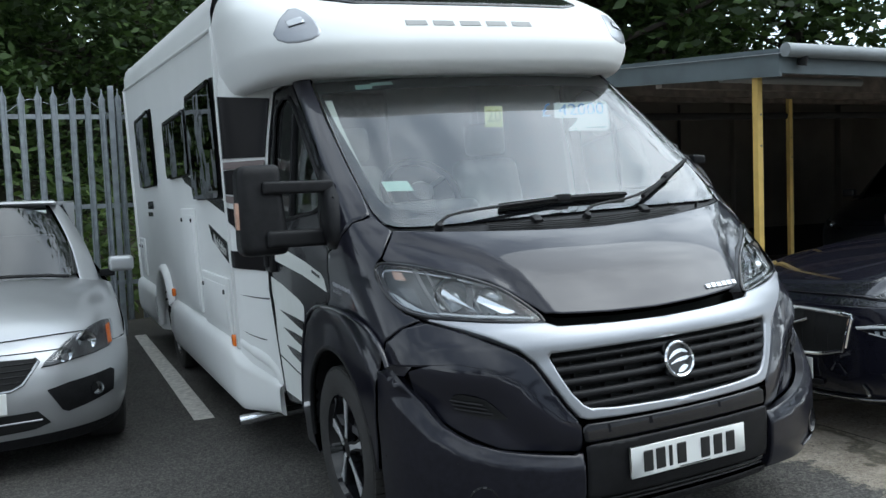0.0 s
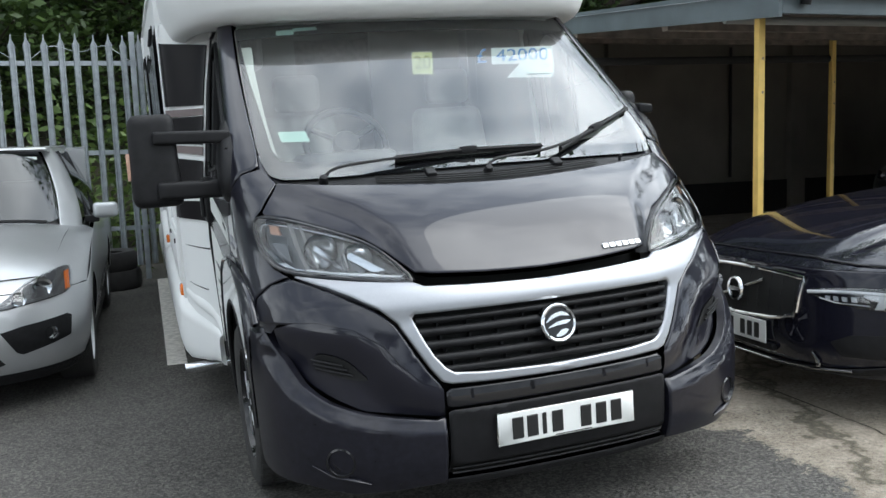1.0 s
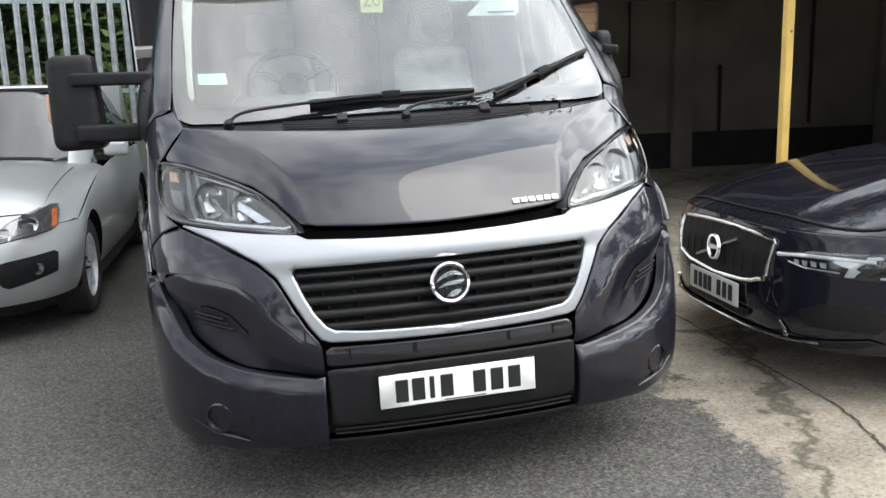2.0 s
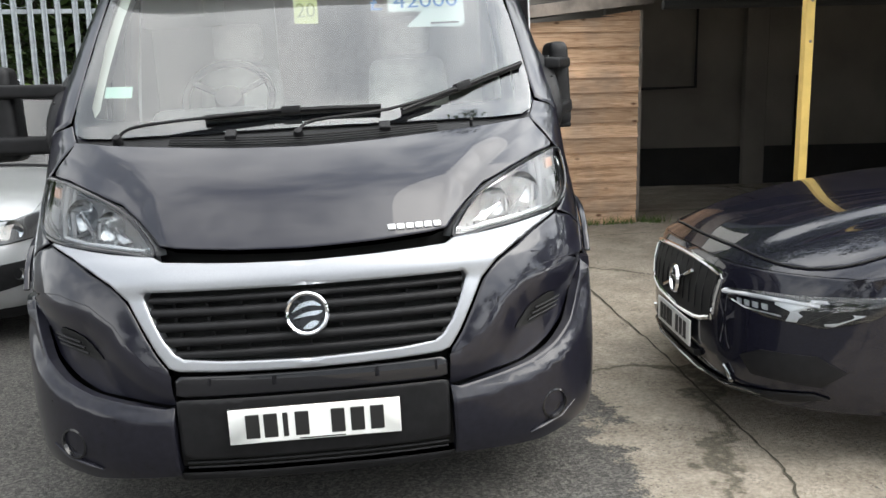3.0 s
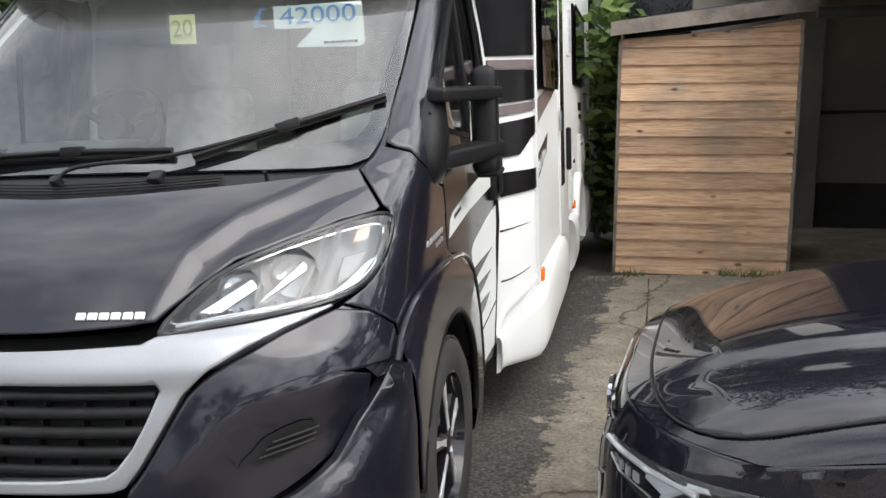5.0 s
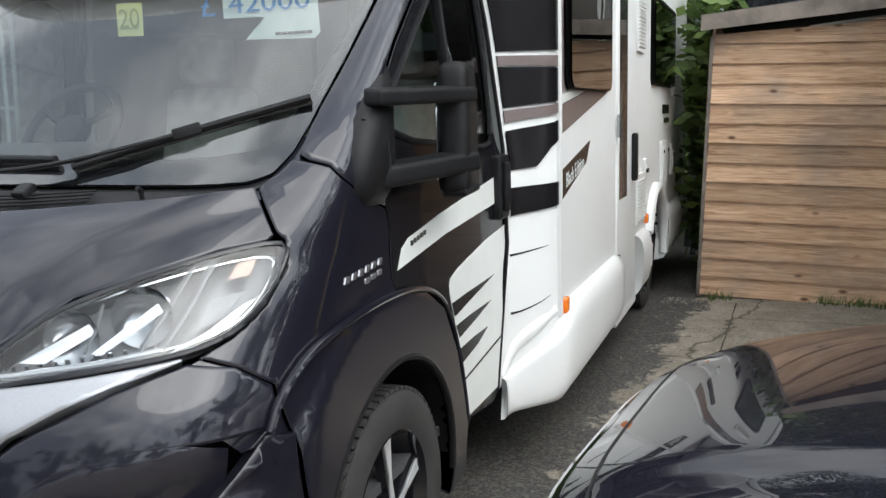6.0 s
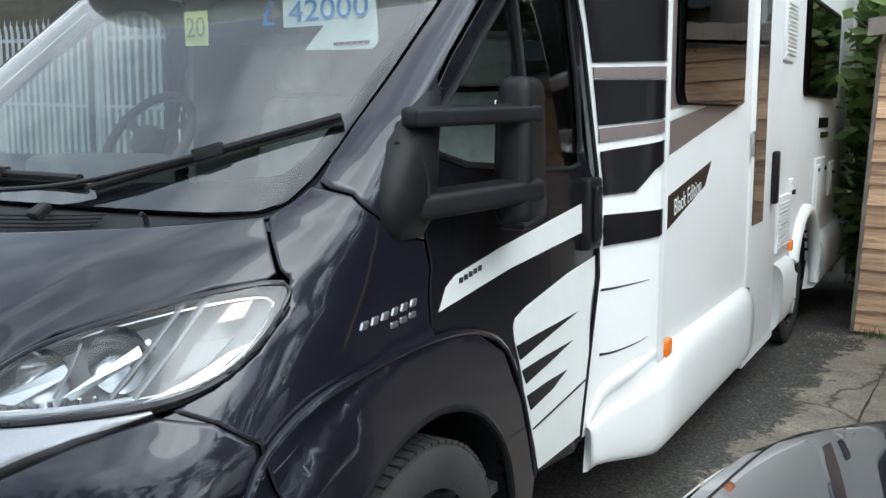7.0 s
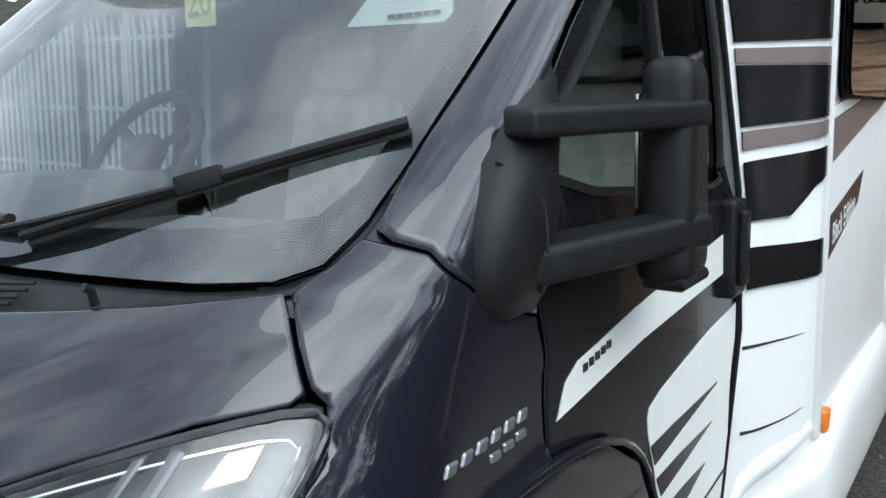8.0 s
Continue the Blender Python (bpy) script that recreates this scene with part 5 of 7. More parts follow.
def vent(s, y0, y1, z0, z1):
    v = new("fridge_vent")
    v.parent = VAN
    v["label"] = "white louvred wall vent"
    M = Matrix.Diagonal((s, 1, 1, 1))
    part("vent_frame", box(1.138, 1.158, y0, y1, z0, z1, 0.006, 2), WHITE, v, m=M)
    n = int((z1 - z0 - 0.04) / 0.022)
    for i in range(n):
        z = z0 + 0.03 + 0.022 * i
        part("louvre", box(1.156, 1.168, y0 + 0.025, y1 - 0.025, z, z + 0.011, 0.002, 1), PLATE_WHITE, v, m=M)


vent(1, 4.38, 4.70, 0.72, 1.04)
vent(1, 4.36, 4.66, 1.78, 2.12)


def hatch(s, y0, y1, z0, z1, label="white service hatch"):
    h = new("service_hatch")
    h.parent = VAN
    h["label"] = label
    M = Matrix.Diagonal((s, 1, 1, 1))
    part("hatch_frame", box(1.138, 1.158, y0, y1, z0, z1, 0.010, 3), WHITE, h, smooth=True, m=M)
    part("hatch_door", box(1.15, 1.164, y0 + 0.045, y1 - 0.045, z0 + 0.045, z1 - 0.045, 0.006, 2), WHITE, h, smooth=True, m=M)
    for y in (y0 + 0.07, y1 - 0.07):
        part("hatch_lock", cyl(0.014, 0.012, 14, bevel=0.003), PLASTIC, h, m=M @ Matrix.Translation((1.166, y, z1 - 0.08)) @ pose(0, 0, 0, 0, 90, 0))


hatch(1, 5.62, 6.05, 0.78, 1.20)
hatch(1, 4.72, 4.82, 0.98, 1.12, "small white socket cover")
hatch(1, 6.3, 6.5, 0.9, 1.15)
# off side (left)
coach_window(-1, 2.36, 3.28, 1.45, 2.12)
coach_window(-1, 3.36, 4.45, 1.62, 2.06)
coach_window(-1, 5.30, 6.45, 1.60, 2.26)
flat_panel("decal_swoosh", [(2.345, 1.36), (2.345, 1.43), (3.75, 1.64), (4.15, 1.78), (4.15, 1.72), (3.75, 1.58)], -1, DECAL_BLACK, VAN)
flat_panel("decal_line", [(2.345, 1.435), (2.345, 1.455), (3.75, 1.665), (3.75, 1.645)], -1, DECAL_WHITE, VAN, 0.005)
be2 = flat_panel("decal_tag", [(2.345, 1.075), (2.345, 1.195), (2.95, 1.30), (2.86, 1.205)], -1, DECAL_BLACK, VAN, label="black decal with white lettering")
text("tag_lettering", "Black Edition", 0.085, DECAL_WHITE, be2, Matrix.Translation((-1.1445, 2.62, 1.182)) @ pose(0, 0, 0, 90, 0, -90) @ pose(0, 0, 0, 0, 0, -10), 0.0005, -0.15, 0.82)
hatch(-1, 3.42, 3.98, 0.70, 1.40, "tall white service hatch")
hatch(-1, 2.45, 3.28, 0.66, 1.0)
hatch(-1, 6.75, 7.15, 0.72, 1.1)
for s in (1, -1):
    for i in range(6):
        part("name_bar", box(1.141, 1.144, 5.75 + 0.075 * i, 5.80 + 0.075 * i, 1.40, 1.47), DECAL_BLACK, VAN, m=Matrix.Diagonal((s, 1, 1, 1)))
    part("name_bar", box(1.141, 1.144, 5.85, 6.2, 1.33, 1.37), DECAL_BLACK, VAN, m=Matrix.Diagonal((s, 1, 1, 1)))

# roof and rear
rv, rf = [], []
prof = [(1.14, -0.01), (1.138, 0.1), (1.11, 0.19), (1.03, 0.245), (0.8, 0.275), (0.4, 0.295), (0, 0.3), (-0.4, 0.295), (-0.8, 0.275), (-1.03, 0.245), (-1.11, 0.19), (-1.138, 0.1), (-1.14, -0.01)]
ys = (2.32, 2.6, 3.3, 4.2, 5, 6, 7, REAR)
for y in ys:
    for x, dz in prof:
        rv.append((x, y, 2.365 + 0.061 * (y - 2.32) + dz))
n = len(prof)
for j in range(len(ys) - 1):
    for i in range(n - 1):
        rf.append((j * n + i, j * n + i + 1, (j + 1) * n + i + 1, (j + 1) * n + i))
obj("roof", rv, rf, WHITE, VAN, "white moulded roof")
part("rear_wall", prism([(-1.14, 0.48), (1.14, 0.48), (1.14, 2.68), (1.08, 2.9), (0.8, 2.96), (-0.8, 2.96), (-1.08, 2.9), (-1.14, 2.68)], 0.04, lambda u, v, d: (u, REAR - 0.03 + d, v)), WHITE, VAN)
part("rear_bumper", box(-1.14, 1.14, REAR, REAR + 0.08, 0.42, 0.7, 0.03, 3), PLASTIC, VAN, smooth=True)
part("roof_vent", box(-0.3, 0.3, 3.4, 3.9, 2.68, 2.80, 0.03, 3), WHITE, VAN, "white roof vent", True)
part("aerial", cyl(0.14, 0.06, 24, 0.1, 0.01), WHITE, VAN, smooth=True, m=Matrix.Translation((0.55, 2.95, 2.72)))
part("floor_pan", box(-1.03, 1.03, 2.48, REAR - 0.05, 0.36, 0.42), PLASTIC, VAN)
part("exhaust_pipe", tube([(-0.75, 2.22, 0.26), (-1.0, 2.24, 0.245), (-1.19, 2.25, 0.235)], 0.028, 16), CHROME, VAN, "chrome exhaust tail pipe", True)
part("exhaust_mouth", lathe([(0.0, -1.17), (0.024, -1.17), (0.026, -1.192)], 16), VOID, VAN, m=Matrix.Translation((0, 2.25, 0.235)))

# front pod over the windscreen
PODY = [(1.985, 1.60), (1.99, 1.47), (2.01, 1.39), (2.05, 1.35), (2.12, 1.335), (2.2, 1.37), (2.32, 1.50), (2.45, 1.78), (2.55, 2.05), (2.62, 2.31)]
PODW = [(1.985, 1.02), (2.0, 1.07), (2.05, 1.10), (2.15, 1.13), (2.35, 1.14), (2.5, 1.10), (2.62, 0.95)]


def pod(u, z):
    s, a = (1 if u >= 0 else -1), abs(u)
    y0, w = table(PODY, z), table(PODW, z)
    d = max(2.33 - y0, 0.02)
    f = min(a, 1) * math.pi / 2
    X = math.sin(f) ** 0.8
    return (s * w * X, y0 + d - d * max(0.0, 1 - X ** 4.0) ** 0.25, z)


pv, pf = [], []
NZ, NU = 44, 72
zz = [1.985 + 0.635 * (j / NZ) ** 1.3 for j in range(NZ + 1)]
for j in range(NZ + 1):
    for i in range(NU + 1):
        pv.append(pod(-1 + 2 * i / NU, zz[j]))
for j in range(NZ):
    for i in range(NU):
        pf.append((j * (NU + 1) + i, j * (NU + 1) + i + 1, (j + 1) * (NU + 1) + i + 1, (j + 1) * (NU + 1) + i))
podob = obj("front_pod", pv, pf, WHITE, VAN, "white moulded pod over the cab")
# underside that meets the windscreen, and the shoulders beside it
uv, uf = [], []
for i in range(41):
    u = -1 + i / 20
    a = pod(u, 1.985)
    b = CAB(u * 0.99, 2.03)
    uv += [a, (a[0] * 0.9, min(max(a[1], b[1] + 0.05), 2.3), 2.035)]
for i in range(40):
    uf.append((2 * i, 2 * i + 1, 2 * i + 3, 2 * i + 2))
obj("pod_underside", uv, uf, WHITE, VAN)
for s in (1, -1):
    sheet("pod_shoulder", hand(s, CAB.side([(1.90, 1.995), (2.06, 1.985), (2.07, 2.1), (1.85, 2.1)])), CAB, WHITE, VAN, 0.01, 0.02, 0.04, 0)
    # marker light pods
    lo = [(0.455, 2.195), (0.485, 2.30), (0.545, 2.325), (0.655, 2.20), (0.60, 2.145), (0.50, 2.15)]
    pl = sheet("pod_light", hand(s, curve_through(lo, True, 2)), pod, SILVER, podob, 0.006, 0.02, 0.02, 0.006, 0.012, "silver marker lamp housing")
    sheet("pod_lens", hand(s, [(0.505, 2.235), (0.575, 2.218), (0.582, 2.248), (0.512, 2.265)]), pod, CLEARPLASTIC, pl, 0.014, 0.01, 0.02, 0.002, 0.004)
sky_light = sheet("roof_light", [(-0.30, 2.345), (0.30, 2.345), (0.40, 2.38), (0.42, 2.50), (-0.42, 2.50), (-0.40, 2.38)], pod, GLOSSBLACK, podob, 0.010, 0.02, 0.03, 0.006, 0.012, "dark panoramic roof light")
# plain grey bars in place of the maker's name
for i in range(5):
    x0, x1 = -0.345 + 0.145 * i - 0.055, -0.345 + 0.145 * i + 0.055
    f0 = lambda x: (math.copysign((math.asin((abs(x) / table(PODW, 2.225)) ** 1.25)) * 2 / math.pi, x))
    sheet("name_bar", [(f0(x0), 2.212), (f0(x1), 2.212), (f0(x1), 2.238), (f0(x0), 2.238)], pod, mat("grey_lettering", (0.28, 0.28, 0.27), 0.4) if i == 0 else bpy.data.materials["grey_lettering"], podob, 0.003, 0.002, 0.05, 0)


# ---- wheels ----
def wheel(parent, x, y, z, r, spokes=5, width=0.215, detailed=True, material=None):
    s = 1 if x > 0 else -1
    w = new("wheel")
    w.parent = parent
    w.location = (x, y, z)
    if s < 0:
        w.rotation_euler = (0, 0, math.pi)
    k = width / 2
    part("tyre", lathe([(r * 0.60, -k * 0.8), (r * 0.66, -k), (r * 0.9, -k * 1.05), (r * 0.965, -k * 0.93), (r * 0.985, -k * 0.75), (r * 0.985, k * 0.75), (r * 0.965, k * 0.93), (r * 0.9, k * 1.05), (r * 0.72, k), (r * 0.66, k * 0.93), (r * 0.62, k * 0.6)], 56), RUBBER, w, smooth=True)
    if detailed:
        bm = bmesh.new()
        n = 64
        for i in range(n):
            a = 2 * math.pi * i / n
            for row, (c, wd) in enumerate(((-0.72, 0.3), (-0.24, 0.34), (0.24, 0.34), (0.72, 0.3))):
                aa = a + (row % 2) * math.pi / n
                b = box(c * k - wd * k * 0.6, c * k + wd * k * 0.6, -r * 0.036, r * 0.036, r * 0.975, r * 1.002)
                bmesh.ops.transform(b, matrix=Matrix.Rotation(aa, 4, "X"), verts=b.verts)
                me = bpy.data.meshes.new("tmp")
                b.to_mesh(me)
                b.free()
                bm.from_mesh(me)
                bpy.data.meshes.remove(me)
        part("tread", bm, RUBBER, w)
    rim = part("rim", lathe([(r * 0.56, -k * 0.6), (r * 0.58, k * 0.3), (r * 0.64, k * 0.8), (r * 0.655, k * 0.95), (r * 0.67, k * 0.93)], 48), GLOSSBLACK if detailed else ALLOY, w, smooth=True)
    part("brake_disc", cyl(r * 0.5, 0.03, 32), VOID, rim, m=pose(-0.02, 0, 0, 0, 90, 0))
    for i in range(spokes):
        a = 2 * math.pi * i / spokes
        for d in ((-0.12, 0.12) if detailed else (0,)):
            sp = prism([(0.02, -0.05), (0.62, -0.055 - 0.02), (0.64, 0.0), (0.62, 0.02), (0.02, 0.02)], 0.03, lambda u, v, e: (k * 0.45 + e + 0.02 * (1 - u), v * r * 0.95, u * r))
            ms = Matrix.Rotation(a + d, 4, "X") @ (Matrix.Diagonal((1, -1 if d > 0 else 1, 1, 1)))
            part("spoke", sp, GLOSSBLACK if detailed else ALLOY, rim, m=ms)
            if detailed:
                part("spoke_face", prism([(0.12, -0.052), (0.60, -0.068), (0.61, -0.02), (0.14, -0.018)], 0.004, lambda u, v, e: (k * 0.45 + 0.0305 + e + 0.02 * (1 - u), v * r * 0.95, u * r)), ALLOY, rim, m=ms)
        part("nut", cyl(0.011, 0.03, 6), GLOSSBLACK, rim, m=Matrix.Rotation(a + 0.3, 4, "X") @ pose(k * 0.6, 0, r * 0.17, 0, 90, 0))
    part("hub_cap", cyl(r * 0.11, 0.03, 24, r * 0.09, 0.006), PLASTIC, rim, smooth=True, m=pose(k * 0.75, 0, 0, 0, 90, 0))
    return w


for s in (1, -1):
    wheel(VAN, s * 0.872, WY, WZ + 0.005, 0.352, 5, 0.235)
    wheel(VAN, s * 0.98, ARCH_Y, 0.345, 0.345)


# ---- cars ----
def headlamp_set(parent, sh, outline, s, blobs, bowl=None, bulge=0.022):
    lamp = sheet("headlight", hand(s, outline), sh, bowl or GLOSSBLACK, parent, 0.001, 0.004, 0.04, 0, 0.006, "clear headlamp in a black bowl")
    for x, z, r, m in blobs:
        p = Vector(sh(*sh.f(x, z)))
        rot = Matrix.Translation((s * p.x, p.y - 0.002, p.z)) @ Euler((radians(84), 0, radians(s * 25))).to_matrix().to_4x4()
        part("reflector", lathe([(0.002, -0.004), (r * 0.5, 0.0), (r * 0.85, 0.012), (r, 0.014), (r * 1.05, 0.004)], 24, "z"), m, lamp, smooth=True, m=rot)
    ln = sheet("lens", hand(s, outline), sh, LENS, lamp, bulge, bulge - 0.002, 0.04, 0.006, 0.02)
    ln.visible_shadow = False
    return lamp


def car_body(car, sh, paint, length, belt, house_nose, roof_z, wheels, wheel_r, rise=1.6, crown=0.075, reach=0.10, crease=None, lid=None):
    """Lower shell with wheel arches, bonnet, glasshouse, roof, wheels."""
    base = 0.68

    def yfront(x):
        return sh(*sh.f(x, base))[1]

    def top(u, v):
        t = max(0.0, v - yfront(u))
        e = base + (belt - base) * (1 - math.exp(-rise * t)) * 1.08
        r = min(1, abs(u) / (table(sh.wide, base)))
        return (u, v, e + crown * (1 - r ** 4) * (1 - math.exp(-t / reach)) + (crease(u, t) if crease else 0))
    hw = table(sh.wide, base) * 0.985
    xs = [-hw + 2 * hw * i / 40 for i in range(41)]
    edge = [(x, yfront(x) + 0.004) for x in xs]
    back = house_nose[0][1] + 0.12
    # bonnet between the wings, and the wings' tops
    bx = hw * 0.80
    front_edge = [(x, yfront(x) + 0.05 + 0.06 * abs(x)) for x in [-bx + 2 * bx * i / 24 for i in range(25)]]
    cover = front_edge + [(bx * 1.05, back - 0.02), (-bx * 1.05, back - 0.02)]
    if lid:
        cover = [(-x, y) for x, y in reversed(lid)] + lid
    fine = 0.02 if crease else 0.04
    sheet("bonnet", cover, top, paint, car, 0.004, 0.02, fine, 0.003 if lid else 0, 0.006)
    sheet("front_panel", edge + [(hw, back + 0.3), (-hw, back + 0.3)], top, paint, car, -0.002, 0.01, fine * 1.5, 0)
    if lid:
        part("shut_line", tube([Vector(top(*p)) + Vector((0, -0.003, 0.0015)) for p in curve_through(cover, False, 2)], 0.0035, 6), VOID, car, smooth=True)
    for s in (1, -1):
        ol = [(0.0, 0.2), (0.5, 0.19), sh.s(wheels[0] - wheel_r - 0.07, 0.2)]
        for wy in wheels:
            rr = wheel_r + 0.055
            ol += [sh.s(wy + rr * math.cos(radians(d)), wheel_r + rr * math.sin(radians(d))) for d in range(172, 7, -11)]
            if wy == wheels[0]:
                ol += [sh.s(wy + rr + 0.06, 0.2), sh.s(wheels[1] - rr - 0.06, 0.2)]
        ol += [sh.s(length - 0.1, 0.3), sh.s(length, 0.5), sh.s(length, belt)]
        for i in range(14, -1, -1):
            y = yfront(0.87) + 0.05 + (length - 0.6) * i / 14
            t = max(0, y - yfront(hw))
            ol.append(sh.s(y, base + (belt - base) * (1 - math.exp(-rise * t)) * 1.08))
        ol += [sh.f(hw, base), sh.f(hw * 0.9, base), sh.f(hw * 0.6, base), (0.0, base)]
        sheet("body_side", hand(s, ol), sh, paint, car, 0, 0.03, 0.05, 0.004, 0.008)
        for wy in wheels:
            lv, lf = [], []
            for d in range(172, 7, -11):
                y, z = wy + (wheel_r + 0.05) * math.cos(radians(d)), wheel_r + (wheel_r + 0.05) * math.sin(radians(d))
                lv += [(s * (table(sh.wide, z) - 0.01), y, z), (s * 0.5, y, z)]
            for i in range(len(lv) // 2 - 1):
                lf.append((2 * i, 2 * i + 1, 2 * i + 3, 2 * i + 2))
            obj("arch_liner", lv, lf, VOID, car)
            wheel(car, s * (table(sh.wide, 0.35) - 0.11), wy, wheel_r, wheel_r, 5, 0.2, False)
        part("sill", box(s * 0.6, s * (table(sh.wide, 0.3) - 0.015), wheels[0] + 0.3, wheels[1] - 0.3, 0.16, 0.26, 0.02, 2), PLASTIC, car)
    house = Shell(house_nose, [(belt - 0.02, 0.82), (belt + 0.2, 0.765), (roof_z - 0.08, 0.61), (roof_z, 0.54)], [(belt, 0.40), (roof_z, 0.36)])
    hz0, hz1 = belt - 0.01, roof_z - 0.05
    glassm = CARGLASS
    ws = sheet("windscreen", house.front(both([(0, hz0 + 0.05), (0.60, hz0 + 0.05), (0.68, hz0 + 0.07), (0.535, hz1 - 0.04), (0, hz1 - 0.02)])), house, glassm, car, 0.002, 0.004, 0.06, 0, 0.01, "windscreen reflecting trees and sky")
    ws.visible_shadow = False
    tail = length - 0.35
    for s in (1, -1):
        sheet("pillar", hand(s, [house.f(0.69, hz0), house.s(house_nose[0][1] + 0.42, hz0), house.s(house_nose[1][1] + 0.42, hz1 - 0.03), house.s(tail - 0.2, hz1 - 0.03), house.s(tail - 0.2, hz1 + 0.03), house.s(house_nose[1][1] + 0.3, hz1 + 0.03), house.f(0.51, hz1 + 0.02), house.f(0.545, hz1 - 0.04)]), house, paint, car, 0.006, 0.03, 0.05, 0.005, 0.01)
        sg = sheet("side_window", hand(s, [house.s(house_nose[0][1] + 0.44, hz0), house.s(tail, hz0), house.s(tail - 0.22, hz1 - 0.035), house.s(house_nose[1][1] + 0.44, hz1 - 0.035)]), house, glassm, car, 0, 0.004, 0.1, 0, 0.01, "tinted side windows")
        sg.visible_shadow = False
        for y in (2.35, 3.15):
            a, b = house(*house.s(y, hz0)), house(*house.s(y + 0.08, hz1 - 0.02))
            part("window_pillar", tube([(s * a[0], a[1], a[2]), (s * b[0], b[1], b[2])], 0.03, 8, 0.5), GLOSSBLACK, car, smooth=True)
        mb = box(0.0, 0.17, -0.06, 0.06, -0.05, 0.06, 0.035, 4)
        yb = house_nose[0][1] + 0.52
        part("door_mirror", mb, paint, car, "", True, Matrix.Translation((s * 0.89, yb, belt + 0.09)) @ Matrix.Diagonal((s, 1, 1, 1)))
        part("mirror_foot", box(0, 0.1, -0.03, 0.03, -0.03, 0.02, 0.01, 2), PLASTIC, car, m=Matrix.Translation((s * 0.83, yb, belt + 0.04)) @ Matrix.Diagonal((s, 1, 1, 1)))
    y0 = house_nose[-1][1]
    roof = box(-0.585, 0.585, y0 - 0.02, tail - 0.1, roof_z - 0.06, roof_z, 0.028, 3)
    for v in roof.verts:
        if v.co.z > roof_z - 0.04:
            v.co.z += 0.03 * (1 - (v.co.x / 0.585) ** 2)
            if v.co.y < y0 + 0.1:
                v.co.z -= 0.034
                v.co.y += 0.02
    part("roof", roof, paint, car, smooth=True)
    part("tail", prism([(length - 0.02, 0.3), (length, 0.6), (length - 0.05, belt), (tail - 0.12, roof_z - 0.02), (tail - 0.3, roof_z - 0.04), (tail - 0.3, 0.3)], 1.5, lambda u, v, d: (-0.75 + d, u, v)), paint, car)
    # black block added up to the belt, standing in for the unlit cabin
    part("cabin_floor", box(-0.74, 0.74, house_nose[0][1] + 0.15, tail - 0.3, 0.3, belt - 0.03), VOID, car)
    for x in (-0.36, 0.36):
        part("seat", box(x - 0.22, x + 0.22, 2.2, 2.4, 0.6, 1.25, 0.06, 3), DASH, car, smooth=True)
    wp = [(-0.62, back - 0.03), (0.0, back - 0.06), (0.62, back - 0.03)]
    part("wiper", tube([(x, y, top(x, y)[2] + 0.03) for x, y in curve_through(wp, False, 4)], 0.012, 6), PLASTIC, car, smooth=True)
    return top, house


def plate_on(car, sh, z0, label, lift=0.01, yoff=0.0):
    y = sh(0.0001, (z0 + 0.055))[1] - lift
    pl = part("number_plate", box(-0.26, 0.26, y - 0.008, y, z0, z0 + 0.111, 0.003, 1), PLATE_WHITE, car, label)
    for i, x in enumerate((-0.19, -0.135, -0.08, -0.03, 0.07, 0.13, 0.19)):
        part("plate_bar", box(x - 0.02, x + 0.02, y - 0.011, y - 0.007, z0 + 0.018, z0 + 0.093, 0.002, 1), INK, pl)


CARBLACK = mat("black_car_paint", (0.008, 0.008, 0.014), 0.3, 0.0, 1.0, 0.1, 400, spec=0.05)
DRL = mat("white_lamp_diffuser", (0.62, 0.63, 0.65), 0.25, 0.1, 0.5, 0.05, 60)
CARSILVER = mat("silver_car_paint", (0.47, 0.48, 0.49), 0.36, 0.55, 0.8, 0.06, 2.5)
CARDARK = mat("dark_blue_car_paint", (0.01, 0.012, 0.018), 0.3, 0.2, 0.8, 0.1, 5)

